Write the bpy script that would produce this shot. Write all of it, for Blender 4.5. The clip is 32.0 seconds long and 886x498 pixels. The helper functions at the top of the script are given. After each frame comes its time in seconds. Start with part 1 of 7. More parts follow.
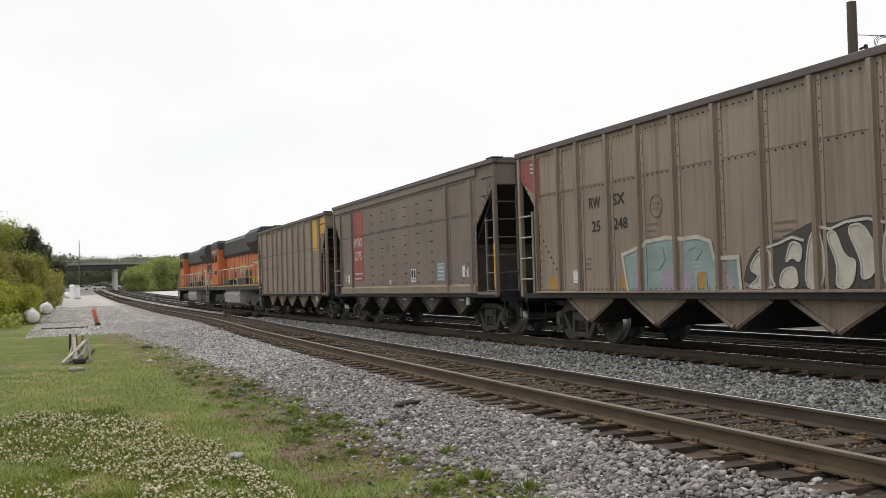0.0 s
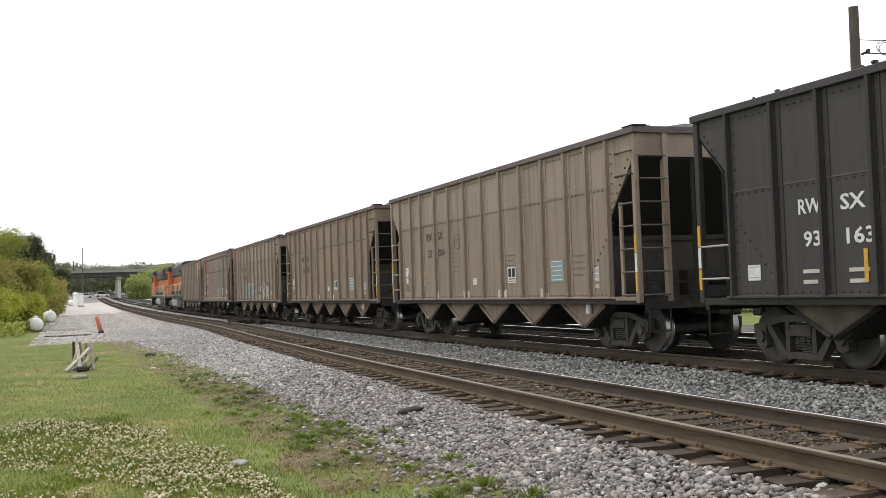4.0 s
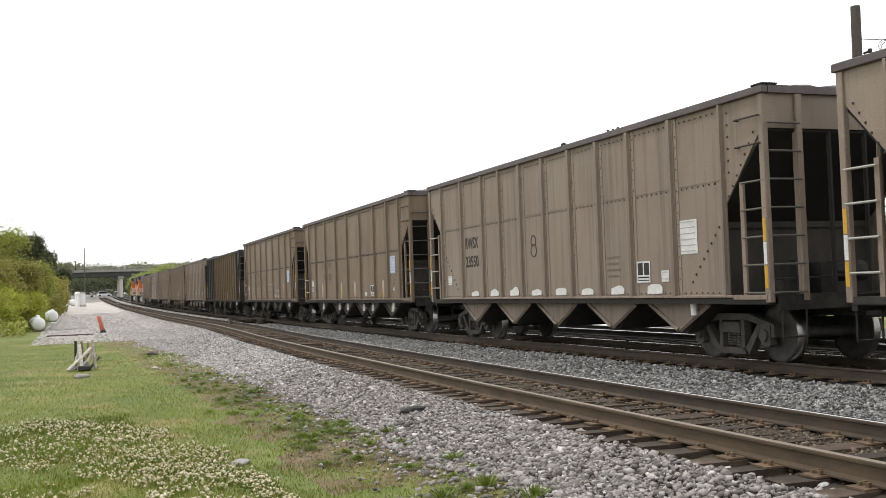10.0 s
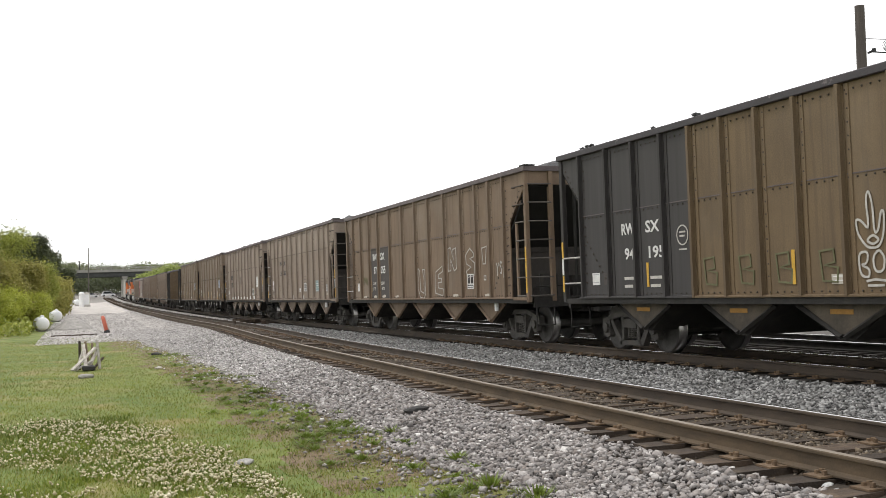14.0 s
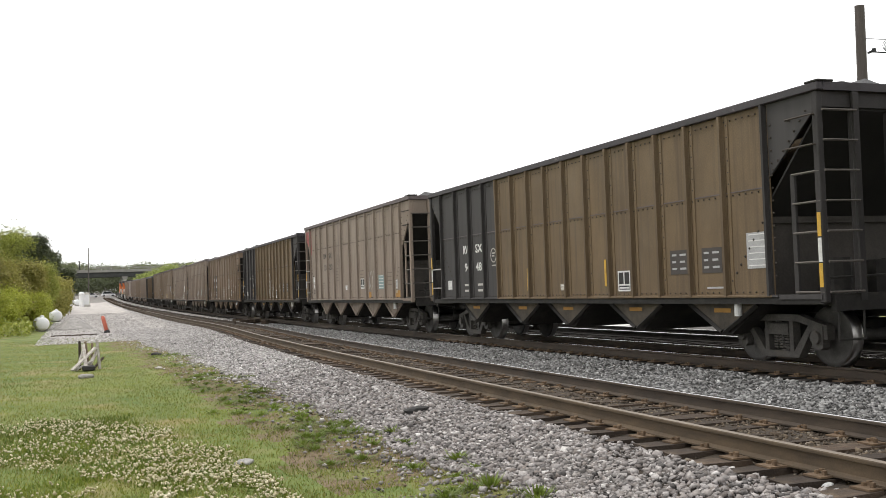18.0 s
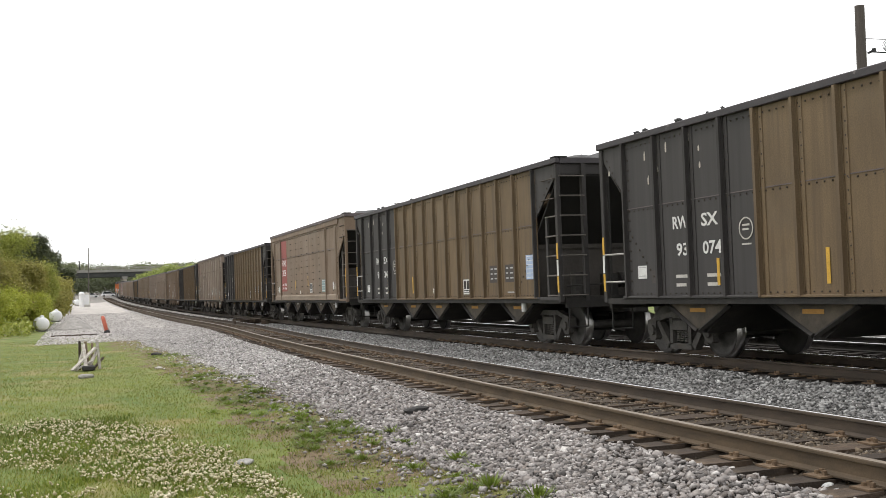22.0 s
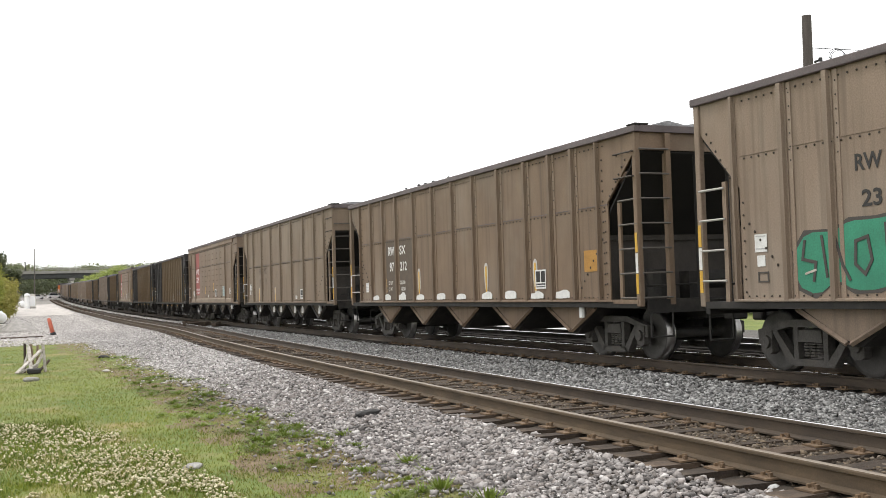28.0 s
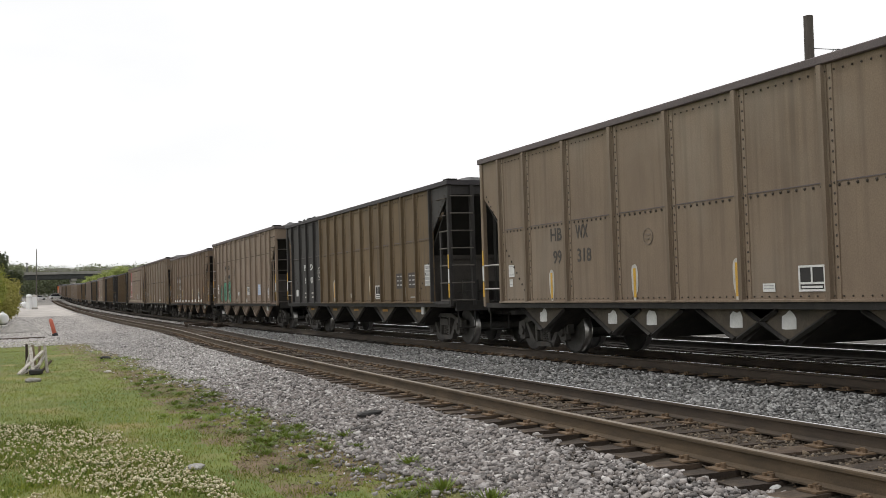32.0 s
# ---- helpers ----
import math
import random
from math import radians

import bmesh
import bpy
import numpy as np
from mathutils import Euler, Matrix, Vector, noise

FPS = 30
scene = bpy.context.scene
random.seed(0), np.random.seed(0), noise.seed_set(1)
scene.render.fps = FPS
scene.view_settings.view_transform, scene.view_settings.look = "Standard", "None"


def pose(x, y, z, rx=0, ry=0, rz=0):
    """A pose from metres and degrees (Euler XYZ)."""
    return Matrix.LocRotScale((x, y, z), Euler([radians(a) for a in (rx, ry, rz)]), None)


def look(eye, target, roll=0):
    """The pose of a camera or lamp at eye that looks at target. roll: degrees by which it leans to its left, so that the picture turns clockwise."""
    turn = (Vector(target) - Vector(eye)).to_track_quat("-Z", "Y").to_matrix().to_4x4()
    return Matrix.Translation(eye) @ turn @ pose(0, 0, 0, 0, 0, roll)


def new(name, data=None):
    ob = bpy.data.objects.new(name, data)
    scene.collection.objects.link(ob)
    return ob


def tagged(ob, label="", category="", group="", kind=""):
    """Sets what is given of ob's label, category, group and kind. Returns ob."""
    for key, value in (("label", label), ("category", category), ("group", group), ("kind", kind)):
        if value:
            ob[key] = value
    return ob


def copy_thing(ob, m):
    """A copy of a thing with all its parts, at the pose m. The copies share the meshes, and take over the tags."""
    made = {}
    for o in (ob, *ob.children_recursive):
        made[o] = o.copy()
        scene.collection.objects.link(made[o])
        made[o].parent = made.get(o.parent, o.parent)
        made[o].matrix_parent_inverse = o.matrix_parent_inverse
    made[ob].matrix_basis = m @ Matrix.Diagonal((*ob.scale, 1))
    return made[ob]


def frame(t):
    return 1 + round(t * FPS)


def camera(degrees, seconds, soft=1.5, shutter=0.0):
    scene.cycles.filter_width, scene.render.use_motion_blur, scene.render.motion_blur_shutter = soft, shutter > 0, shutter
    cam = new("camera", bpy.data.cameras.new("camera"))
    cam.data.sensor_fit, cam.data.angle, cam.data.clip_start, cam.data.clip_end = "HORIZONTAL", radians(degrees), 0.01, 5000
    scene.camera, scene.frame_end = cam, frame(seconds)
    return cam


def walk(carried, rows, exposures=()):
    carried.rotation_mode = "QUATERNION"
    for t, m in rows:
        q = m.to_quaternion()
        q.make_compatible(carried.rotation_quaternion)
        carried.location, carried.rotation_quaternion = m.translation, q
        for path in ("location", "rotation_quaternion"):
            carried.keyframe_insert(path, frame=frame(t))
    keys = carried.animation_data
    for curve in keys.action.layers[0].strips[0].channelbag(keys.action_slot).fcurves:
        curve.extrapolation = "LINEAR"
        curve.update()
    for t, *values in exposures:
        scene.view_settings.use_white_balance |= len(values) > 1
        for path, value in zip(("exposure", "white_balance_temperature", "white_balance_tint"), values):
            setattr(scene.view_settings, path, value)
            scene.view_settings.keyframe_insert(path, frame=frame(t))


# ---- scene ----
# ---------------------------------------------------------------- the plan
EYE = (0.0, 0.0, 1.373)
SPEED = 10.786                      # metres a second, away from the camera
WHEEL = 0.457                       # wheel radius
GAUGE = 0.7525                      # half the distance between rail heads


def track_z(y):
    """Height of the rail heads: level at first, then climbing gently."""
    if y < 40:
        return 0.0
    if y < 330:
        return 1.8 * ((y - 40) / 260) ** 2
    return 1.8 * (290 / 260) ** 2 + (y - 330) * 0.0155


def train_x(y):
    """Centre line of the track that the train runs on."""
    if y < 0:
        return 11.783
    u = min(y, 330) / 50
    x = 11.783 + 0.6934 * u * u - 0.1339 * u ** 3 + 0.008866 * u ** 4
    return x + max(0, y - 330) * 0.034


def near_x(y):
    """Centre line of the empty track, which closes up to the other further on."""
    if y < 0:
        return 6.359 + 0.00664 * y
    u = min(y, 60) / 50
    x = 6.359 + 0.332 * u + 2.094 * u * u - 0.4169 * u ** 3
    k = min(max((y - 34) / 30, 0), 1)
    k = k * k * (3 - 2 * k)
    return x * (1 - k) + (train_x(y) - 3.95) * k


def third_x(y):
    return train_x(y) + 4.15


def gaze(yaw, pitch, roll):
    a, b = radians(yaw), radians(pitch)
    way = Vector((-math.sin(a) * math.cos(b), math.cos(a) * math.cos(b), math.sin(b)))
    return look(EYE, Vector(EYE) + way * 10, roll)


# ---------------------------------------------------------------- camera
cam = camera(46.485, 32.0, soft=0.65)
walk(cam, [
    (0.0, gaze(-21.373, 1.857, -1.749)),
    (0.5, gaze(-21.257, 1.997, -1.871)),
    (1.0, gaze(-21.228, 2.194, -1.954)),
    (1.5, gaze(-21.255, 2.238, -1.970)),
    (3.0, gaze(-21.236, 2.223, -1.955)),
    (5.5, gaze(-21.195, 2.217, -1.959)),
    (7.0, gaze(-21.175, 2.197, -1.962)),
    (9.0, gaze(-21.130, 2.194, -1.961)),
    (11.0, gaze(-21.101, 2.188, -1.958)),
    (11.5, gaze(-21.012, 2.189, -1.965)),
    (12.0, gaze(-20.923, 2.200, -1.971)),
    (23.0, gaze(-20.923, 2.204, -1.971)),
    (25.0, gaze(-20.945, 2.185, -1.965)),
    (25.5, gaze(-22.120, 2.120, -1.700)),
    (27.5, gaze(-23.602, 2.245, -1.733)),
    (28.0, gaze(-23.559, 2.293, -1.725)),
    (28.5, gaze(-23.437, 2.370, -1.720)),
    (29.0, gaze(-23.435, 2.348, -1.743)),
    (30.0, gaze(-23.475, 2.327, -1.755)),
    (32.0, gaze(-23.472, 2.334, -1.745)),
], exposures=[(0.0, -0.44), (1.2, -0.49), (2.6, -0.45), (3.5, -0.14), (5.6, 0.03), (24.9, 0.08), (27.4, 0.27), (28.5, 0.27), (29.2, -0.18), (29.8, -0.43), (32.0, -0.38)])

# ---------------------------------------------------------------- sky and sun
world = bpy.data.worlds.new("sky")
scene.world = world
world.use_nodes = True
wn, wl = world.node_tree.nodes, world.node_tree.links
wn.clear()
w_out = wn.new("ShaderNodeOutputWorld")
w_sky = wn.new("ShaderNodeTexSky")
w_sky.sky_type, w_sky.sun_disc = "NISHITA", False
w_sky.sun_elevation, w_sky.sun_rotation = radians(60), radians(-40)
w_blue = wn.new("ShaderNodeBackground")
w_blue.inputs["Strength"].default_value = 0.12
wl.new(w_sky.outputs[0], w_blue.inputs["Color"])
w_cloud = wn.new("ShaderNodeBackground")
w_cloud.inputs["Color"].default_value = (0.985, 0.985, 0.985, 1)
w_cloud.inputs["Strength"].default_value = 1.35
w_co, w_map, w_noise, w_ramp, w_mix = (wn.new(k) for k in (
    "ShaderNodeTexCoord", "ShaderNodeMapping", "ShaderNodeTexNoise", "ShaderNodeValToRGB", "ShaderNodeMixShader"))
w_map.inputs["Scale"].default_value = (2.2, 2.2, 5.5)
w_map.inputs["Location"].default_value = (0.3, 0.1, 0.2)
w_noise.inputs["Scale"].default_value, w_noise.inputs["Detail"].default_value = 1.3, 5
w_ramp.color_ramp.elements[0].position, w_ramp.color_ramp.elements[0].color = 0.30, (0.92, 0.92, 0.92, 1)
w_ramp.color_ramp.elements[1].position, w_ramp.color_ramp.elements[1].color = 0.48, (1, 1, 1, 1)
wl.new(w_co.outputs["Generated"], w_map.inputs[0])
wl.new(w_map.outputs[0], w_noise.inputs["Vector"])
wl.new(w_noise.outputs["Fac"], w_ramp.inputs[0])
wl.new(w_ramp.outputs[0], w_mix.inputs[0])
wl.new(w_blue.outputs[0], w_mix.inputs[1])
wl.new(w_cloud.outputs[0], w_mix.inputs[2])
wl.new(w_mix.outputs[0], w_out.inputs["Surface"])

sun_data = bpy.data.lights.new("sun", "SUN")
sun_data.energy, sun_data.angle, sun_data.color = 1.5, radians(9), (1.0, 0.95, 0.88)
sun = new("sun", sun_data)
sun.matrix_world = look((-22, 26, 60), (0, 0, 0))

# ---------------------------------------------------------------- materials


def ramp_of(nodes, links, source, stops):
    r = nodes.new("ShaderNodeValToRGB")
    els = r.color_ramp.elements
    while len(els) < len(stops):
        els.new(0.5)
    for e, (p, c) in zip(els, stops):
        e.position, e.color = p, (*c, 1) if len(c) == 3 else c
    links.new(source, r.inputs[0])
    return r.outputs[0]


def surface(name, base, dark, rough=0.7, metal=0.0, scale=6.0, stretch=(1, 1, 1), grain=60.0, bump=0.15,
            spots=None, spot_scale=2.0, spot_at=(0.55, 0.7), random=0.0, coords="Object"):
    """A weathered surface: two scales of colour, an optional third colour in patches, fine bump."""
    m = bpy.data.materials.new(name)
    m.use_nodes = True
    n, l = m.node_tree.nodes, m.node_tree.links
    b = n["Principled BSDF"]
    b.inputs["Roughness"].default_value, b.inputs["Metallic"].default_value = rough, metal
    co, mp = n.new("ShaderNodeTexCoord"), n.new("ShaderNodeMapping")
    mp.inputs["Scale"].default_value = stretch
    l.new(co.outputs[coords], mp.inputs[0])
    t1, t2 = n.new("ShaderNodeTexNoise"), n.new("ShaderNodeTexNoise")
    t1.inputs["Scale"].default_value, t1.inputs["Detail"].default_value = scale, 6
    t1.inputs["Roughness"].default_value = 0.65
    t2.inputs["Scale"].default_value, t2.inputs["Detail"].default_value = grain, 3
    l.new(mp.outputs[0], t1.inputs["Vector"])
    l.new(co.outputs[coords], t2.inputs["Vector"])
    colour = ramp_of(n, l, t1.outputs["Fac"], [(0.3, dark), (0.68, base)])
    mix = n.new("ShaderNodeMix")
    mix.data_type, mix.blend_type = "RGBA", "OVERLAY"
    mix.inputs[0].default_value = 0.35
    l.new(colour, mix.inputs[6])
    l.new(t2.outputs["Fac"], mix.inputs[7])
    colour = mix.outputs[2]
    if spots:
        t3 = n.new("ShaderNodeTexNoise")
        t3.inputs["Scale"].default_value, t3.inputs["Detail"].default_value = spot_scale, 7
        l.new(co.outputs[coords], t3.inputs["Vector"])
        fac = ramp_of(n, l, t3.outputs["Fac"], [(spot_at[0], (0, 0, 0)), (spot_at[1], (1, 1, 1))])
        mix2 = n.new("ShaderNodeMix")
        mix2.data_type = "RGBA"
        mix2.inputs[7].default_value = (*spots, 1)
        l.new(fac, mix2.inputs[0])
        l.new(colour, mix2.inputs[6])
        colour = mix2.outputs[2]
    if random:
        info, hsv, mr = n.new("ShaderNodeObjectInfo"), n.new("ShaderNodeHueSaturation"), n.new("ShaderNodeMapRange")
        mr.inputs["To Min"].default_value, mr.inputs["To Max"].default_value = 1 - random, 1 + random
        l.new(info.outputs["Random"], mr.inputs["Value"])
        l.new(mr.outputs[0], hsv.inputs["Value"])
        l.new(colour, hsv.inputs["Color"])
        colour = hsv.outputs[0]
    l.new(colour, b.inputs["Base Color"])
    if bump:
        bp = n.new("ShaderNodeBump")
        bp.inputs["Strength"].default_value, bp.inputs["Distance"].default_value = bump, 0.02
        l.new(t2.outputs["Fac"], bp.inputs["Height"])
        l.new(bp.outputs[0], b.inputs["Normal"])
    return m


def car_paint(name, base, dark, streak, panel=None, panel_from=0.0, panel_below=0.0, dust=0.35, top_plate=None):
    """Dusty car side: blotches, downward streaks, rust runs; an optional black repaint ahead of panel_from and behind panel_below."""
    m = surface(name, base, dark, 0.72, 0.0, 1.1, (1, 1, 0.55), 45, 0.06)
    n, l = m.node_tree.nodes, m.node_tree.links
    b = n["Principled BSDF"]
    colour = b.inputs["Base Color"].links[0].from_socket
    co = n.new("ShaderNodeTexCoord")
    sep = n.new("ShaderNodeSeparateXYZ")
    l.new(co.outputs["Object"], sep.inputs[0])

    def blend(fac, c, colour):
        x = n.new("ShaderNodeMix")
        x.data_type = "RGBA"
        l.new(fac, x.inputs[0])
        l.new(colour, x.inputs[6])
        if isinstance(c, tuple):
            x.inputs[7].default_value = (*c, 1)
        else:
            l.new(c, x.inputs[7])
        return x.outputs[2]

    def step(socket, a, c):
        r = n.new("ShaderNodeMapRange")
        r.inputs["From Min"].default_value, r.inputs["From Max"].default_value = a, c
        l.new(socket, r.inputs["Value"])
        return r.outputs[0]

    if top_plate:
        pale = n.new("ShaderNodeHueSaturation")
        pale.inputs["Value"].default_value, pale.inputs["Saturation"].default_value = 1.12, 0.94
        l.new(colour, pale.inputs["Color"])
        colour = blend(step(sep.outputs[2], top_plate - 0.03, top_plate + 0.03), pale.outputs[0], colour)
    # streaks that run down from the top chord and the seams
    mp, t = n.new("ShaderNodeMapping"), n.new("ShaderNodeTexNoise")
    mp.inputs["Scale"].default_value = (1, 5.5, 0.22)
    l.new(co.outputs["Object"], mp.inputs[0])
    l.new(mp.outputs[0], t.inputs["Vector"])
    t.inputs["Scale"].default_value, t.inputs["Detail"].default_value = 1.6, 5
    fac = ramp_of(n, l, t.outputs["Fac"], [(0.48, (0, 0, 0)), (0.72, (0.75, 0.75, 0.75))])
    colour = blend(fac, streak, colour)
    # thin film of pale dust in drifts
    t2 = n.new("ShaderNodeTexNoise")
    t2.inputs["Scale"].default_value, t2.inputs["Detail"].default_value = 0.45, 6
    l.new(co.outputs["Object"], t2.inputs["Vector"])
    fac = ramp_of(n, l, t2.outputs["Fac"], [(0.5, (0, 0, 0)), (0.75, (dust, dust, dust))])
    colour = blend(fac, (0.30, 0.27, 0.225), colour)
    if panel:
        worn = ramp_of(n, l, t.outputs["Fac"], [(0.25, panel), (0.75, tuple(c * 1.5 for c in panel))])
        colour = blend(step(sep.outputs[1], panel_from, panel_from + 0.02), worn, colour)
        colour = blend(step(sep.outputs[1], panel_below, panel_below - 0.02), worn, colour)
    l.new(colour, b.inputs["Base Color"])
    return m


def plain(name, colour, rough=0.6, metal=0.0, bump=0.0):
    d = tuple(c * 0.72 for c in colour)
    return surface(name, colour, d, rough, metal, 5, (1, 1, 1), 70, bump)


RAIL_TAN = surface("dusty_rail_side", (0.096, 0.066, 0.037), (0.046, 0.032, 0.019), 0.85, 0.0, 8, (1, 0.2, 1), 80, 0.2)
RAIL_SIDE = surface("rusty_rail", (0.072, 0.052, 0.034), (0.034, 0.025, 0.018), 0.8, 0.0, 8, (1, 0.2, 1), 80, 0.2)
RAIL_HEAD = surface("polished_rail", (0.74, 0.74, 0.75), (0.6, 0.59, 0.58), 0.2, 1.0, 3, (1, 0.1, 1), 60, 0.02)
RAIL_DULL = surface("dull_rail_head", (0.25, 0.21, 0.17), (0.17, 0.14, 0.11), 0.55, 0.3, 3, (1, 0.1, 1), 60, 0.05)
TIE = surface("old_sleeper_wood", (0.074, 0.050, 0.033), (0.030, 0.022, 0.016), 0.9, 0, 5, (0.6, 5, 5), 50, 0.6, (0.15, 0.112, 0.075), 3, (0.56, 0.76), 0.4)
# Sleepers under and behind the train: its shade put into the wood colour.
TIE_SHADED = surface("shaded_sleeper_wood", (0.034, 0.027, 0.021), (0.015, 0.012, 0.010), 0.95, 0, 5, (0.6, 5, 5), 50, 0.5)
PLATE = surface("rusty_plate", (0.17, 0.112, 0.064), (0.085, 0.056, 0.034), 0.85, 0.1, 12, (1, 1, 1), 90, 0.2, None, 2, (0.5, 0.7), 0.2)
# Dark steel, its colour deepened further for the shade under the cars.
STEEL_DARK = surface("grimy_steel", (0.028, 0.025, 0.022), (0.012, 0.011, 0.01), 0.75, 0.1, 4, (1, 1, 1), 40, 0.2, (0.05, 0.044, 0.036), 3, (0.55, 0.75))
WHEEL_TREAD = surface("worn_wheel", (0.42, 0.41, 0.40), (0.27, 0.26, 0.25), 0.3, 1.0, 6, (1, 1, 1), 60, 0.02)
TRUCK_STEEL = surface("dusty_cast_steel", (0.088, 0.082, 0.073), (0.045, 0.041, 0.037), 0.8, 0.1, 5, (1, 1, 1), 40, 0.25, (0.07, 0.06, 0.048), 2.5, (0.55, 0.8))
BULKHEAD = surface("dark_bulkhead", (0.066, 0.057, 0.05), (0.034, 0.03, 0.026), 0.8, 0, 1.5, (1, 1, 0.5), 40, 0.15)
GRAB = plain("pale_grab_steel", (0.42, 0.40, 0.38), 0.6, 0.1)
# Plates of the darker-bayed kinds, with shade below the sill mixed in.
BAY = surface("dark_shaded_bay_plate", (0.13, 0.105, 0.075), (0.035, 0.03, 0.025), 0.8, 0, 1.4, (1, 1, 1), 40, 0.15)
WHEEL_FACE = surface("wheel_face", (0.085, 0.08, 0.074), (0.045, 0.042, 0.038), 0.7, 0.2, 5, (1, 1, 1), 50, 0.15)
# Near-black: the shade of the car-end recess put into the colour.
INSIDE = surface("shaded_recess", (0.02, 0.018, 0.016), (0.01, 0.009, 0.008), 0.85, 0, 1.5, (1, 1, 0.5), 40, 0.15)
CHORD_DARK = surface("black_top_chord", (0.05, 0.043, 0.048), (0.028, 0.025, 0.028), 0.6, 0.1, 3, (1, 0.3, 1), 50, 0.1, (0.16, 0.14, 0.14), 5, (0.66, 0.72))
CHORD = surface("dusty_top_chord", (0.125, 0.10, 0.10), (0.075, 0.061, 0.062), 0.6, 0.1, 3, (1, 0.3, 1), 50, 0.1)
COAL = surface("coal", (0.035, 0.034, 0.036), (0.012, 0.012, 0.013), 0.55, 0, 9, (1, 1, 1), 35, 1.0)
SILL_TAN = surface("dusty_sill_tan", (0.25, 0.20, 0.148), (0.17, 0.132, 0.095), 0.8, 0, 1.5, (1, 0.4, 1), 45, 0.08)
RIVET = plain("rust_black_rivet", (0.055, 0.043, 0.034), 0.8)
WHITE = plain("white_paint", (0.72, 0.72, 0.70), 0.6)
OFFWHITE = plain("faded_white_paint", (0.52, 0.50, 0.46), 0.75)
FADED = plain("faded_stencil", (0.075, 0.066, 0.058), 0.8)
GHOST = plain("ghost_stencil", (0.178, 0.143, 0.112), 0.8)
BLACKISH = plain("black_stencil", (0.03, 0.028, 0.027), 0.75)
YELLOW = plain("reflective_yellow", (0.62, 0.36, 0.035), 0.5)
GREYLADDER = plain("grey_ladder_steel", (0.115, 0.10, 0.088), 0.65, 0.1)
BLUECARD = plain("pale_blue_card", (0.40, 0.50, 0.68), 0.6)
GREYCARD = plain("grey_card", (0.42, 0.42, 0.42), 0.7)
TEAL = plain("faded_teal_card", (0.24, 0.33, 0.33), 0.75)
RED = surface("faded_red_panel", (0.30, 0.075, 0.065), (0.20, 0.055, 0.05), 0.7, 0, 2, (1, 1, 0.4), 50, 0.05)
ORANGE_STAIN = plain("orange_stain", (0.42, 0.22, 0.05), 0.8)

# ---------------------------------------------------------------- mesh helpers


def part(name, bm, material, parent, label=""):
    """Links a bmesh (or a finished mesh) as one object under a thing or a part."""
    if isinstance(bm, bmesh.types.BMesh):
        me = bpy.data.meshes.new(name)
        bm.to_mesh(me)
        bm.free()
    else:
        me = bm
    if material and not me.materials:
        for m in (material if isinstance(material, (list, tuple)) else [material]):
            me.materials.append(m)
    ob = new(name, me)
    ob.parent = parent
    return tagged(ob, label)


def thing(name, label, category, group="", at=None, kind=""):
    ob = new(name)
    ob.empty_display_size = 0.2
    if at is not None:
        ob.matrix_basis = at
    return tagged(ob, label, category, group, kind)


def box(bm, x0, x1, y0, y1, z0, z1, m=None, mat=0):
    vs = [bm.verts.new((x, y, z)) for x in (x0, x1) for y in (y0, y1) for z in (z0, z1)]
    for q in ((0, 1, 3, 2), (4, 6, 7, 5), (0, 4, 5, 1), (2, 3, 7, 6), (0, 2, 6, 4), (1, 5, 7, 3)):
        bm.faces.new([vs[i] for i in q]).material_index = mat
    if m is not None:
        bmesh.ops.transform(bm, matrix=m, verts=vs)
    return vs


def boxed(*spans, bevel=0.0):
    bm = bmesh.new()
    for s in spans:
        box(bm, *s)
    if bevel:
        bmesh.ops.bevel(bm, geom=bm.edges[:], offset=bevel, segments=1, affect="EDGES")
    return bm


def prism(bm, outline, axis, a, b, mat=0):
    """Extrudes a plane outline (pairs of the other two axes in order) from a to b along axis."""
    def place(p, d):
        return {"x": (d, p[0], p[1]), "y": (p[0], d, p[1]), "z": (p[0], p[1], d)}[axis]
    lo = [bm.verts.new(place(p, a)) for p in outline]
    hi = [bm.verts.new(place(p, b)) for p in outline]
    faces = [bm.faces.new(lo), bm.faces.new(list(reversed(hi)))]
    for i in range(len(lo)):
        j = (i + 1) % len(lo)
        faces.append(bm.faces.new((lo[i], hi[i], hi[j], lo[j])))
    for f in faces:
        f.material_index = mat
    return lo + hi


def fixed(bm):
    bmesh.ops.recalc_face_normals(bm, faces=bm.faces[:])
    return bm


def rod(bm, p, q, r, sides=6, r2=None):
    """A round bar from p to q."""
    p, q = Vector(p), Vector(q)
    m = (q - p).to_track_quat("Z", "Y").to_matrix().to_4x4()
    r2 = r if r2 is None else r2
    lo = [bm.verts.new(p + m @ Vector((r * math.cos(a), r * math.sin(a), 0))) for a in [i * math.tau / sides for i in range(sides)]]
    hi = [bm.verts.new(q + m @ Vector((r2 * math.cos(a), r2 * math.sin(a), 0))) for a in [i * math.tau / sides for i in range(sides)]]
    bm.faces.new(list(reversed(lo)))
    bm.faces.new(hi)
    for i in range(sides):
        j = (i + 1) % sides
        bm.faces.new((lo[i], lo[j], hi[j], hi[i]))


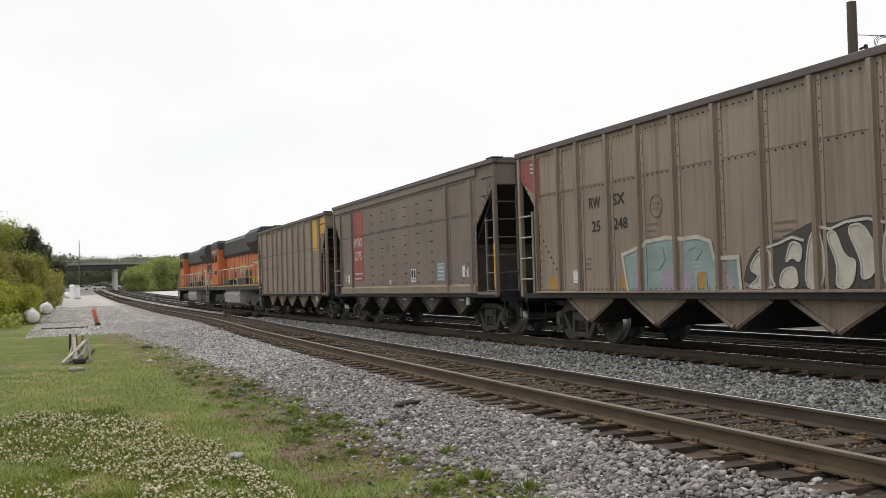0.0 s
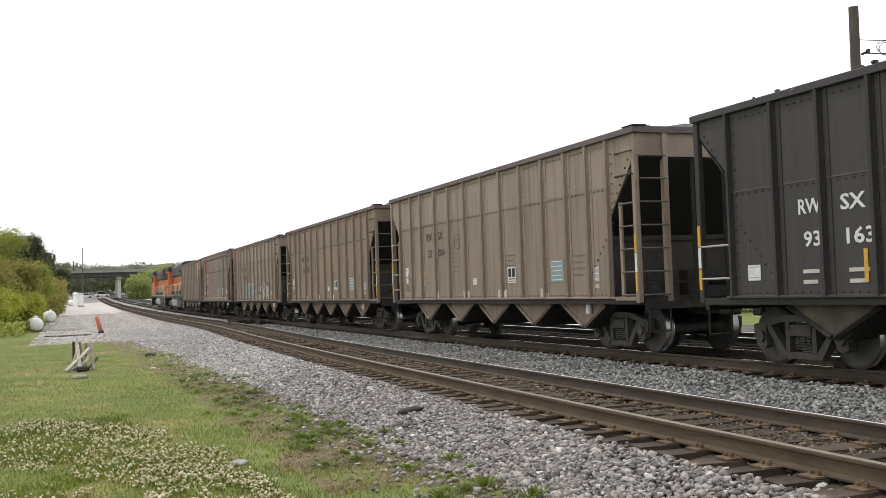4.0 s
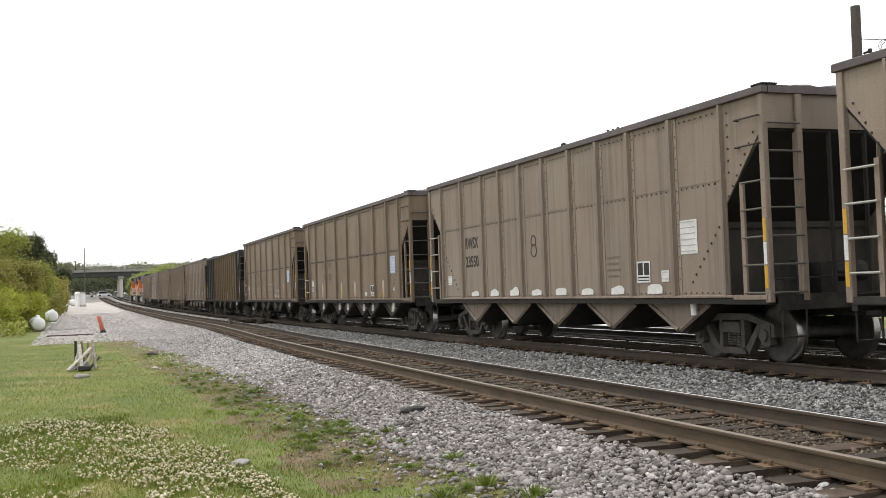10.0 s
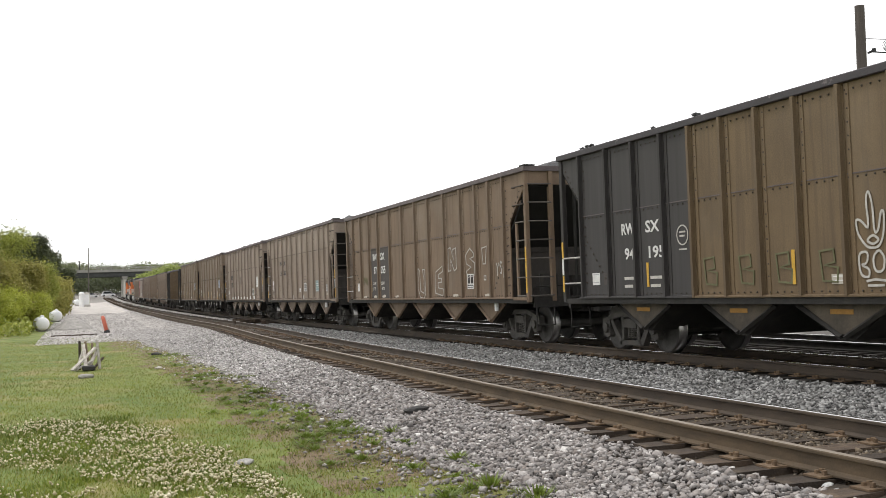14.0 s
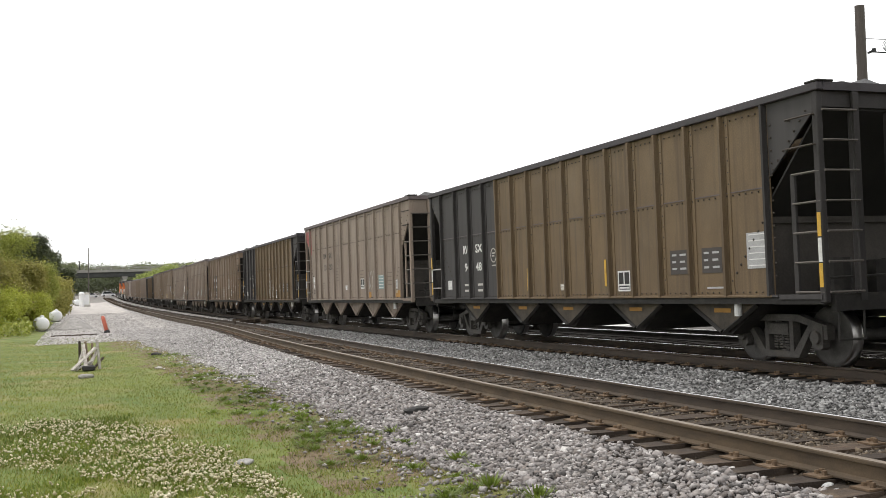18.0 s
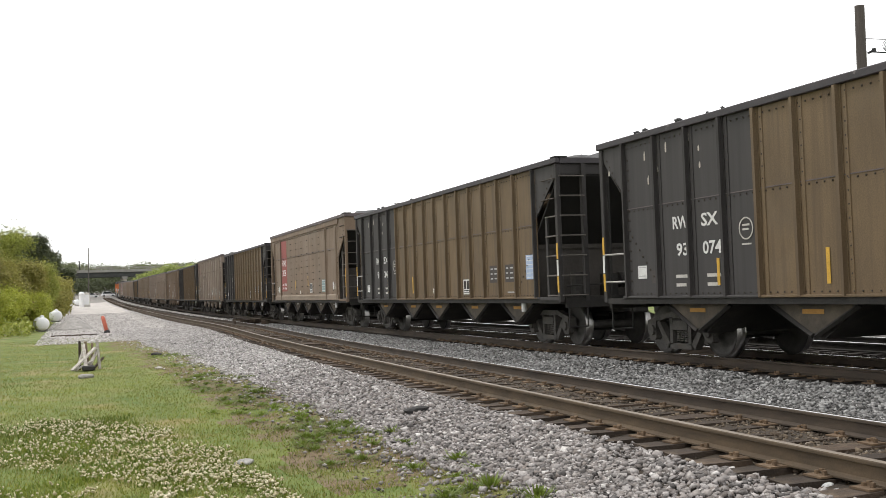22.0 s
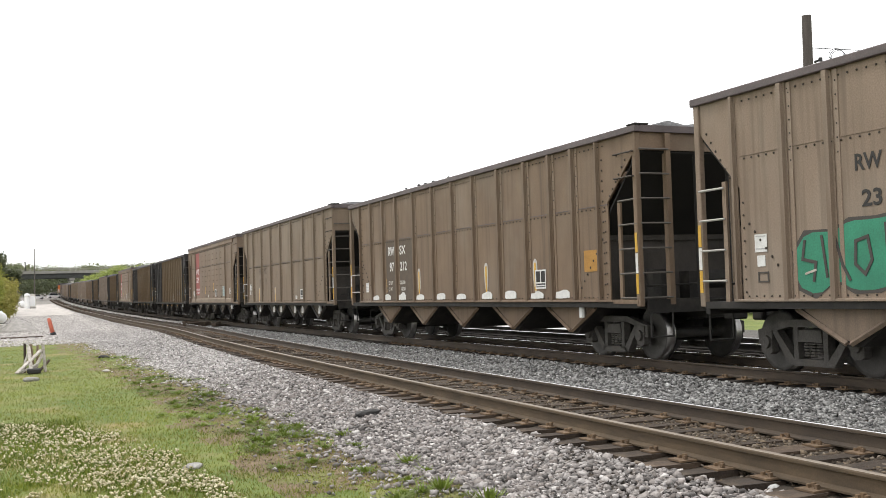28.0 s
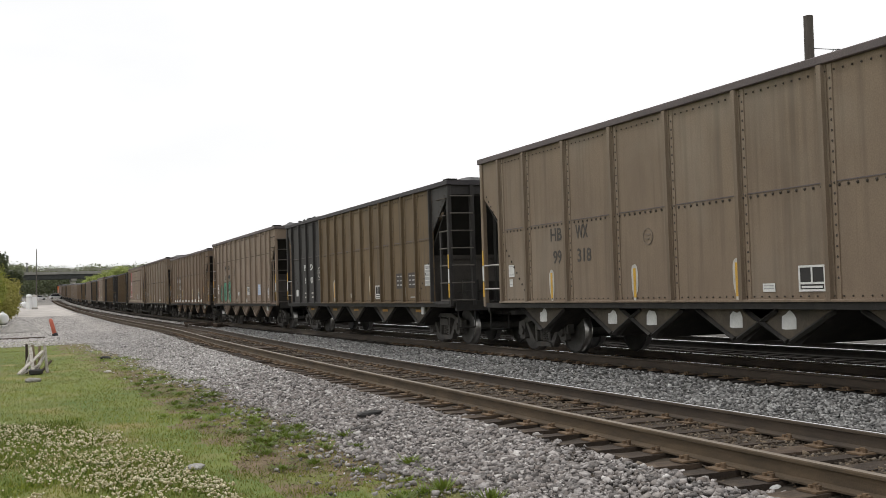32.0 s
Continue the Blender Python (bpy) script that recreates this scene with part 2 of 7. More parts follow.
def lathe(bm, profile, sides=20, axis="x", mats=None):
    """Turns pairs of (distance along the axis, radius) round the axis."""
    rings = []
    for d, r in profile:
        ring = []
        for i in range(sides):
            a = i * math.tau / sides
            c, s = r * math.cos(a), r * math.sin(a)
            ring.append(bm.verts.new({"x": (d, c, s), "y": (c, d, s), "z": (c, s, d)}[axis]))
        rings.append(ring)
    for k in range(len(rings) - 1):
        for i in range(sides):
            j = (i + 1) % sides
            f = bm.faces.new((rings[k][i], rings[k][j], rings[k + 1][j], rings[k + 1][i]))
            f.smooth = True
            if mats:
                f.material_index = mats[k]
    if profile[0][1] > 0:
        bm.faces.new(rings[0])
    if profile[-1][1] > 0:
        bm.faces.new(list(reversed(rings[-1])))
    return fixed(bm)


def bulk(name, verts, faces_per, tris, material, label, category, kind="stuff"):
    """One object of very many small pieces: verts is (n, k, 3), tris the index pattern of one piece."""
    n, k = verts.shape[:2]
    idx = (np.asarray(tris)[None] + (np.arange(n) * k)[:, None, None]).reshape(-1)
    me = bpy.data.meshes.new(name)
    me.vertices.add(n * k)
    me.vertices.foreach_set("co", verts.reshape(-1).astype(np.float32))
    me.loops.add(len(idx))
    me.loops.foreach_set("vertex_index", idx.astype(np.int32))
    me.polygons.add(len(idx) // faces_per)
    me.polygons.foreach_set("loop_start", np.arange(0, len(idx), faces_per, dtype=np.int32))
    me.update(calc_edges=True)
    me.materials.append(material)
    return tagged(new(name, me), label, category, kind=kind)


def grid_sheet(name, xs, ys, height, materials, pick, label, category, kind="structure"):
    """A sheet over the lines xs and ys with height(x, y); pick(x, y) chooses the material of a face."""
    verts = [(x, y, height(x, y)) for y in ys for x in xs]
    w = len(xs)
    faces = [(j * w + i, j * w + i + 1, (j + 1) * w + i + 1, (j + 1) * w + i) for j in range(len(ys) - 1) for i in range(w - 1)]
    me = bpy.data.meshes.new(name)
    me.from_pydata(verts, [], faces)
    for m in materials:
        me.materials.append(m)
    for f in me.polygons:
        f.material_index = pick(f.center.x, f.center.y)
        f.use_smooth = True
    return tagged(new(name, me), label, category, kind=kind)


def letters(text, size, heavy=0.0, squeeze=1.0):
    """A flat mesh of text in the built-in font, standing in the plane x = 0, read from the side of -x, running towards -y."""
    cu = bpy.data.curves.new("lettering", "FONT")
    cu.body, cu.size, cu.align_x, cu.offset, cu.extrude = text, size, "LEFT", heavy, 0.002
    cu.resolution_u = 2
    tmp = bpy.data.objects.new("lettering", cu)
    me = bpy.data.meshes.new_from_object(tmp)
    bpy.data.objects.remove(tmp)
    bpy.data.curves.remove(cu)
    me.transform(Matrix(((0, 0, -1, 0), (-squeeze, 0, 0, 0), (0, 1, 0, 0), (0, 0, 0, 1))))
    return me


def strokes(lines, width, depth=0.006):
    """Flat painted strokes in the plane x = 0: each line of (y, z) points one mitred ribbon."""
    bm = bmesh.new()
    for pts in lines:
        ps = [Vector((0, *p)) for p in pts]
        n = len(ps)
        closed = n > 2 and (ps[0] - ps[-1]).length < 1e-4
        rings = []
        for k, p in enumerate(ps):
            a = ps[k - 1] if k else (ps[-2] if closed else None)
            b = ps[k + 1] if k < n - 1 else (ps[1] if closed else None)
            d1 = (p - a).normalized() if a is not None else None
            d2 = (b - p).normalized() if b is not None else None
            d = ((d1 or d2) + (d2 or d1)).normalized() if (d1 is None or d2 is None or (d1 + d2).length > 0.2) else d1
            k2 = 1 / max(0.55, d.dot(d1 or d2))
            side = Vector((0, -d.z, d.y)) * width / 2 * k2
            q = p if d1 is not None and d2 is not None else p + (d * width * 0.3 if d2 is None else -d * width * 0.3)
            lo = [bm.verts.new(q + side), bm.verts.new(q - side)]
            rings.append(lo + [bm.verts.new(v.co - Vector((depth, 0, 0))) for v in lo])
        for r, t in zip(rings, rings[1:]):
            bm.faces.new((r[2], r[3], t[3], t[2]))
            bm.faces.new((r[0], r[2], t[2], t[0]))
            bm.faces.new((r[3], r[1], t[1], t[3]))
    return fixed(bm)


# ---------------------------------------------------------------- freight cars
W = 1.6                             # half the width over the side sheets
SILL = 1.09                         # underside of the side sheets


def truck_side(sgn):
    """Cast side frame with its two windows, in the truck's own space."""
    bm = bmesh.new()
    x0, x1 = sorted((sgn * 0.94, sgn * 1.08))
    prism(bm, [(-1.10, 0.42), (-1.10, 0.63), (-0.86, 0.68), (-0.45, 0.79), (0.45, 0.79), (0.86, 0.68), (1.10, 0.63), (1.10, 0.42), (1.0, 0.42), (0.94, 0.56),
               (0.45, 0.68), (-0.45, 0.68), (-0.94, 0.56), (-1.0, 0.42)], "x", x0, x1)
    for s in (-1, 1):
        prism(bm, [(s * 0.80, 0.62), (s * 0.70, 0.64), (s * 0.33, 0.20), (s * 0.36, 0.12), (s * 0.45, 0.13)], "x", x0, x1)
        prism(bm, [(s * 0.25, 0.20), (s * 0.25, 0.70), (s * 0.34, 0.70), (s * 0.34, 0.20)], "x", x0, x1)
        prism(bm, [(s * 0.78, 0.30), (s * 0.78, 0.62), (s * 1.02, 0.62), (s * 1.02, 0.30), (s * 0.96, 0.26), (s * 0.84, 0.26)], "x", x0 + sgn * 0.02, x1 + sgn * 0.03)
        rod(bm, (sgn * 1.09, s * 0.89, 0.45), (sgn * 1.15, s * 0.89, 0.45), 0.1, 10)
    prism(bm, [(-0.45, 0.12), (0.45, 0.12), (0.36, 0.22), (-0.36, 0.22)], "x", x0, x1)
    prism(bm, [(-0.24, 0.47), (0.24, 0.47), (0.22, 0.64), (-0.22, 0.64)], "x", x0 + sgn * 0.01, x1 + sgn * 0.05)
    return fixed(bm)


def truck_mesh():
    out = {"side": [bpy.data.meshes.new("side_frame") for _ in (0, 1)]}
    for me, s in zip(out["side"], (-1, 1)):
        bm = truck_side(s)
        bm.to_mesh(me)
        bm.free()
        me.materials.append(TRUCK_STEEL)
    bm = bmesh.new()
    lathe(bm, [(-1.06, 0.001), (-1.06, 0.07), (-0.9, 0.075), (-0.84, 0.07), (-0.83, 0.20), (-0.82, 0.40), (-0.825, 0.457), (-0.72, 0.462), (-0.69, 0.49), (-0.66, 0.49), (-0.66, 0.41), (-0.72, 0.2), (-0.66, 0.09),
               (0.66, 0.09), (0.72, 0.2), (0.66, 0.41), (0.66, 0.49), (0.69, 0.49), (0.72, 0.462), (0.825, 0.457), (0.82, 0.40), (0.83, 0.20), (0.84, 0.07), (0.9, 0.075), (1.06, 0.07), (1.06, 0.001)], 28, "x",
          [0, 0, 0, 0, 0, 0, 1, 1, 1, 0, 0, 0, 0, 0, 0, 0, 1, 1, 1, 0, 0, 0, 0, 0, 0])
    for s in (-1, 1):
        for i in range(3):
            a = i * math.tau / 3
            rod(bm, (s * 1.05, 0.04 * math.cos(a), 0.04 * math.sin(a)), (s * 1.075, 0.04 * math.cos(a), 0.04 * math.sin(a)), 0.014, 5)
    me = bpy.data.meshes.new("wheelset")
    bm.to_mesh(me)
    bm.free()
    me.materials.append(WHEEL_FACE)
    me.materials.append(WHEEL_TREAD)
    out["wheelset"] = me
    bm = boxed((-1.05, 1.05, -0.2, 0.2, 0.46, 0.66), (-0.35, 0.35, -0.3, 0.3, 0.6, 0.78), bevel=0.02)
    out["bolster"] = bpy.data.meshes.new("bolster")
    bm.to_mesh(out["bolster"])
    bm.free()
    out["bolster"].materials.append(STEEL_DARK)
    bm = bmesh.new()
    for s in (-1, 1):
        for dy in (-0.13, 0, 0.13):
            for k in range(5):
                rod(bm, (s * 1.0, dy, 0.26 + k * 0.042), (s * 1.0, dy, 0.285 + k * 0.042), 0.058, 8)
    out["spring"] = bpy.data.meshes.new("spring_nest")
    bm.to_mesh(out["spring"])
    bm.free()
    out["spring"].materials.append(TRUCK_STEEL)
    bm = boxed((-0.62, 0.62, -0.62, -0.5, 0.3, 0.42), (-0.62, 0.62, 0.5, 0.62, 0.3, 0.42), (-0.05, 0.05, -0.6, 0.6, 0.36, 0.42))
    out["beam"] = bpy.data.meshes.new("brake_beam")
    bm.to_mesh(out["beam"])
    bm.free()
    out["beam"].materials.append(STEEL_DARK)
    return out


TRUCK = truck_mesh()
WHEELSETS = []


def add_truck(car, y):
    """A truck at y of its car; the wheelsets are its sub-parts."""
    frame_bm = part("truck", TRUCK["bolster"], None, car)
    frame_bm.location = (0, y, 0)
    for me in TRUCK["side"]:
        part("side_frame", me, None, frame_bm)
    tagged(part("spring_nest", TRUCK["spring"], None, frame_bm), kind="stuff")
    part("brake_beam", TRUCK["beam"], None, frame_bm)
    for s in (-1, 1):
        w = part("wheelset", TRUCK["wheelset"], None, frame_bm)
        w.location = (0, s * 0.89, WHEEL)
    return frame_bm


def hopper_car(kind, length, zt, body, inside, bays, spread, sheet_cut=1.6, brow=0.53, z2=2.6, seam=2.9, wide_post=0.165, holes=False, ends=None, front_cut=1.2, proud=0.065, black=None):
    """An open-top coal hopper, its middle over the origin, rail heads at z = 0, forward to +y."""
    car = thing("hopper_car", "car", "freight car", "cars of the coal train")
    h = length / 2
    z1 = zt - brow
    ends = ends or body
    lift = random.Random(len(kind) * 7 + len(spread))
    smooth = kind == "smooth"
    chord = CHORD_DARK if kind == "dark" else CHORD
    # side sheets
    for s in (-1, 1):
        bm = bmesh.new()
        a, b = sorted((s * W, s * (W - 0.03)))
        prism(bm, [(-h, zt), (h, zt), (h, z1), (h - 0.12, z1 - 0.04), (h - front_cut, z2 + 0.1), (h - front_cut, SILL), (-h + sheet_cut, SILL), (-h + sheet_cut, z2), (-h + 0.12, z1 - 0.04), (-h, z1)], "x", a, b)
        part("side_sheet", fixed(bm), body, car)
    # end sheets and slope sheets
    for s in (-1, 1):
        a, b = sorted((s * h, s * (h - 0.03)))
        part("end_sheet", boxed((-W + 0.03, W - 0.03, a, b, z1, zt)), ends, car)
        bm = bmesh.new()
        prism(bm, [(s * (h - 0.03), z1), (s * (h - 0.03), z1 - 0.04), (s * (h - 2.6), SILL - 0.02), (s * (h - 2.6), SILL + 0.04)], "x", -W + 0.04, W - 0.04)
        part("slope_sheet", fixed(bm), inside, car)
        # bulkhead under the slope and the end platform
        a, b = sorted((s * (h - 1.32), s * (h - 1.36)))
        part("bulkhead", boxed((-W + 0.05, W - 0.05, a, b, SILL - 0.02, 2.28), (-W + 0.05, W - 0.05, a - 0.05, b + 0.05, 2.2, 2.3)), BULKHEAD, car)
        a, b = sorted((s * (h - 1.3), s * h))
        part("end_sill", boxed((-1.5, 1.5, a, b, SILL - 0.14, SILL - 0.02), (-1.5, 1.5, s * h - 0.05, s * h + 0.05, SILL - 0.22, SILL + 0.02)), STEEL_DARK, car)
        # Inner posts take the recess shade colour, outer ones the car paint.
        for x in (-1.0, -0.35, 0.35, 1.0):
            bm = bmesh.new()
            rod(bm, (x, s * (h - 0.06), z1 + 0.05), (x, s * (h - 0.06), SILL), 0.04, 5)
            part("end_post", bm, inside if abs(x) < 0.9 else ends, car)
        for x in (-1, 1):
            part("corner_post", boxed((x * (W - 0.01) - 0.05, x * (W - 0.01) + 0.05, s * (h - 0.05) - 0.06, s * (h - 0.05) + 0.06, SILL - 0.1, zt - 0.09), bevel=0.012), ends, car)
        # brake gear on the platform
        bm = bmesh.new()
        rod(bm, (-0.75, s * (h - 0.75), SILL + 0.02), (-0.75, s * (h - 0.75), SILL + 0.55), 0.22, 10)
        rod(bm, (0.3, s * (h - 0.9), SILL + 0.35), (0.95, s * (h - 0.9), SILL + 0.35), 0.18, 10)
        box(bm, -0.2, 0.1, s * (h - 0.7) - 0.15, s * (h - 0.7) + 0.15, SILL, SILL + 0.5)
        rod(bm, (-1.3, s * (h - 0.3), SILL + 0.25), (1.3, s * (h - 0.3), SILL + 0.3), 0.02, 5)
        part("brake_gear", bm, STEEL_DARK, car)
        # coupler
        bm = bmesh.new()
        a, b = sorted((s * (h - 0.2), s * (h + 0.42)))
        box(bm, -0.08, 0.08, a, b, 0.78, 0.92)
        box(bm, -0.17, 0.17, s * (h + 0.46) - 0.14, s * (h + 0.46) + 0.12, 0.72, 1.0)
        bmesh.ops.bevel(bm, geom=bm.edges[:], offset=0.03, segments=1, affect="EDGES")
        part("coupler", bm, STEEL_DARK, car)
        bm = bmesh.new()
        rod(bm, (-1.45, s * (h + 0.03), SILL - 0.2), (-1.45, s * (h + 0.03), 0.45), 0.018, 5)
        rod(bm, (-1.0, s * (h + 0.03), SILL - 0.2), (-1.0, s * (h + 0.03), 0.45), 0.018, 5)
        rod(bm, (-1.45, s * (h + 0.03), 0.46), (-1.0, s * (h + 0.03), 0.46), 0.018, 5)
        part("step_iron", bm, STEEL_DARK, car)
    # top chord
    for s in (-1, 1):
        a, b = sorted((s * (W - 0.05), s * (W + 0.07)))
        part("top_chord", boxed((a, b, -h - 0.06, h + 0.06, zt - 0.09, zt + 0.03), bevel=0.012), chord, car)
        a, b = sorted((s * (h - 0.05), s * (h + 0.06)))
        part("end_chord", boxed((-W + 0.05, W - 0.05, a, b, zt - 0.09, zt + 0.028)), chord, car)
    # posts
    posts = [(h - d[0], d[1]) if isinstance(d, tuple) else (h - d, wide_post) for d in spread]
    ys = [y for y, _ in posts]
    mesh_post = {}
    for y, wide in posts:
        short = y > h - front_cut + 0.1 or y < -h + sheet_cut - 0.1
        for s in (-1, 1):
            coat = black[2] if black and (y > black[0] or y < black[1]) else body
            if (short, s, coat, wide) not in mesh_post:
                low = z1 - 0.25 if short else SILL + 0.0
                if short:
                    low = z1 - 0.45
                bm = bmesh.new()
                w = wide / 2
                x0, xf, x1 = s * (W - 0.005), s * (W + 0.012), s * (W + proud)
                prism(bm, [(x0, -w), (xf, -w), (xf, -w * 0.62), (x1, -w * 0.5), (x1, w * 0.5), (xf, w * 0.62), (xf, w), (x0, w)], "z", low, zt - (0.36 if smooth else 0.09))
                if wide > 0.1 and not short:
                    prism(bm, [(x0, -w - 0.11), (s * (W + 0.014), -w - 0.105), (s * (W + 0.014), -w - 0.035), (x0, -w - 0.03)], "z", low + 0.02, zt - (0.36 if smooth else 0.1))
                me = bpy.data.meshes.new("side_post")
                fixed(bm).to_mesh(me)
                bm.free()
                me.materials.append(coat)
                mesh_post[short, s, coat, wide] = me
            ob = part("side_post", mesh_post[short, s, coat, wide], None, car)
            ob.location = (0, y, 0)
    # rivets and bolt holes on the side towards the lawn
    bm = bmesh.new()

    def stud(y, z, r=0.014, s=-1):
        ring = [bm.verts.new((s * (W + 0.006), y + r * math.cos(k * math.tau / 5), z + r * math.sin(k * math.tau / 5))) for k in range(5)]
        tip = [bm.verts.new((s * (W + 0.022), v.co.y * 0.5 + y * 0.5, v.co.z * 0.5 + z * 0.5)) for v in ring]
        bm.faces.new(tip)
        for k in range(5):
            j = (k + 1) % 5
            bm.faces.new((ring[k], ring[j], tip[j], tip[k]))
    for s in (-1,):
        if smooth:
            for i in range(6):
                y = h - 5.0 - 1.18 * i
                for z in np.arange(SILL + 0.3, zt - 0.5, 0.29):
                    for dy in (-0.09, -0.03, 0.07):
                        stud(y + dy, z, 0.019, s)
            for y in np.arange(-h + 1.4, h - 1.2, 0.21):
                stud(y, zt - 0.36, 0.03, s)
                stud(y, seam - 0.05, 0.02, s)
        else:
            for k, y in enumerate(ys):
                if -h + sheet_cut - 0.05 < y < h - front_cut + 0.05:
                    low = SILL + 0.3 if holes or k % 3 == 0 else zt - 1.2
                    for z in np.arange(low, zt - 0.25, 0.14 if holes else 0.19):
                        stud(y - wide_post * 0.5 - 0.07, z, 0.027 if holes else 0.02, s)
            for y in np.arange(-h + sheet_cut + 0.1, h - front_cut - 0.1, 0.16):
                stud(y, SILL + 0.06, 0.015, s)
                stud(y, zt - 0.19, 0.018, s)
                stud(y, seam - 0.05, 0.026 if holes else 0.018, s)
        for e in (-1, 1):
            cut = front_cut if e > 0 else sheet_cut
            for i in range(8):
                stud(e * (h - cut - 1.0 + i * 0.115), SILL + 0.25 + 0.125 * i, 0.026, s)
            for z in np.arange(SILL + 0.12, z2, 0.19):
                stud(e * (h - cut - 0.08), z, 0.019, s)
            for i in range(7):
                f = (i + 0.6) / 7
                stud(e * (h - 0.2 - f * (cut - 0.25)), z1 + 0.06 + f * (z2 - z1), 0.022, s)
    tagged(part("rivets", fixed(bm), RIVET, car), kind="stuff")
    # seam, sill, hopper bays
    for s in (-1, 1):
        a, b = sorted((s * (W - 0.002), s * (W + 0.009)))
        part("seam", boxed((a, b, -h + sheet_cut, h - front_cut, seam - 0.008, seam + 0.008)), body if kind in ("close", "ribbed") else CHORD, car)
        a, b = sorted((s * (W - 0.08), s * (W + 0.06)))
        part("side_sill", boxed((a, b, -h + sheet_cut - 0.15, h - front_cut + 0.15, SILL - 0.02, SILL + 0.02), bevel=0.006), body, car)
        part("sill_channel", boxed((a + 0.04, b - 0.04, -h + 0.05, h - 0.05, SILL - 0.12, SILL - 0.02)), STEEL_DARK, car)
        if smooth:
            bm = bmesh.new()
            a, b = s * W, s * (W + 0.05)
            prism(bm, [(a, SILL - 0.02), (b, SILL + 0.02), (b, SILL + 0.17), (a, SILL + 0.22)], "y", -h + sheet_cut, h - front_cut)
            part("sill_flare", fixed(bm), SILL_TAN, car)
            bm = bmesh.new()
            prism(bm, [(s * W, zt - 0.31), (s * (W + 0.04), zt - 0.27), (s * (W + 0.04), zt - 0.09), (s * W, zt - 0.09)], "y", -h + 1.15, h - 0.1)
            part("top_band", fixed(bm), body, car)
    part("centre_sill", boxed((-0.2, 0.2, -h + 0.1, h - 0.1, 0.74, SILL)), STEEL_DARK, car)
    for d in bays:
        y = h - d
        bm = bmesh.new()
        prism(bm, [(y - 0.95, SILL - 0.12), (y + 0.95, SILL - 0.12), (y + 0.16, 0.46), (y - 0.16, 0.46)], "x", -1.38, 1.38)
        bay = part("hopper_bay", fixed(bm), STEEL_DARK, car)
        for s in (-1, 1):
            bm = bmesh.new()
            a, b = sorted((s * 1.38, s * 1.42))
            prism(bm, [(y - 0.86, SILL - 0.13), (y + 0.86, SILL - 0.13), (y + 0.07, 0.54), (y - 0.07, 0.54)], "x", a, b)
            part("bay_plate", fixed(bm), BAY if kind in ("tall", "dark", "smooth") else body, bay)
            bm = bmesh.new()
            for e in (-1, 1):
                rod(bm, (s * 1.44, y + e * 0.94, SILL - 0.14), (s * 1.44, y + e * 0.04, 0.50), 0.04, 4)
            part("bay_rim", bm, STEEL_DARK if kind in ("tall", "dark", "smooth") else body, bay)
    # ladders that share the rear corner post, grab rungs at the front corner
    side_stile = boxed((-0.02, 0.02, -0.045, 0.045, SILL - 0.08, zt - brow * 0.55 - 1.05))
    end_stile = boxed((-0.02, 0.02, -0.05, 0.05, SILL - 0.08, zt - 0.1))
    stiles = {}
    for nm, bm in (("side", side_stile), ("end", end_stile)):
        stiles[nm] = bpy.data.meshes.new("stile")
        bm.to_mesh(stiles[nm])
        bm.free()
        stiles[nm].materials.append(GREYLADDER if smooth else ends)
    bm = bmesh.new()
    rod(bm, (0, -0.30, 0), (0, 0.30, 0), 0.018, 6)
    rung = bpy.data.meshes.new("rung")
    bm.to_mesh(rung)
    bm.free()
    rung.materials.append(GREYLADDER)
    first = SILL + 0.05
    for s in (-1, 1):
        lad = part("ladder", stiles["side"], None, car)
        lad.location = (s * (W - 0.01), -h + 0.62, 0)
        for k in range(int((zt - brow * 0.55 - 1.0 - first) / 0.43) + 1):
            r = part("rung", rung, None, lad)
            r.location = (s * 0.035, -0.31, first + 0.43 * k)
        for k in range(2):
            z = zt - 0.42 - 0.43 * k
            bm = bmesh.new()
            rod(bm, (s * (W + 0.08), -h + 0.06, z), (s * (W + 0.08), -h + 0.64, z), 0.016, 5)
            for q in (0.06, 0.64):
                rod(bm, (s * (W - 0.01), -h + q, z), (s * (W + 0.08), -h + q, z), 0.016, 5)
            part("grab_iron", bm, RIVET, car)
        lad = part("end_ladder", stiles["end"], None, car)
        lad.location = (s * (W - 0.6), -h - 0.05, 0)
        lad.rotation_euler = (0, 0, radians(90))
        for k in range(int((zt - 0.3 - first) / 0.43) + 1):
            r = part("rung", rung, None, lad)
            r.location = (-0.02, -s * 0.3, first + 0.43 * k)
        if kind in ("ribbed", "close"):
            lad = part("front_ladder", stiles["side"], None, car)
            lad.location = (s * (W - 0.02), h - 0.62, 0)
        for k in range(4 if kind in ("ribbed", "close") else 2):
            z = SILL + 0.3 + (0.47 if kind in ("ribbed", "close") else 0.53) * k
            bm = bmesh.new()
            rod(bm, (s * (W + 0.03), h - 0.05, z), (s * (W + 0.03), h - (0.64 if kind in ("ribbed", "close") else front_cut - 0.02), z), 0.019, 6)
            part("front_grab_iron", bm, GRAB, car, "pale steel grab iron")
        # crossover plate on the rear top corner
        a, b = sorted((s * (W - 0.22), s * (W + 0.075)))
        part("corner_plate", boxed((a, b, -h - 0.08, -h + (0.34 if kind in ("tall", "smooth", "close") else 0.2), zt + 0.03, zt + 0.06), bevel=0.01), STEEL_DARK, car)
        # foot board under the rear corner
        a, b = sorted((s * (W - 0.08), s * (W + 0.05)))
        part("foot_board", boxed((a, b, -h + 0.05, -h + sheet_cut - 0.16, SILL - 0.05, SILL + 0.02)), body, car)
    bm = bmesh.new()
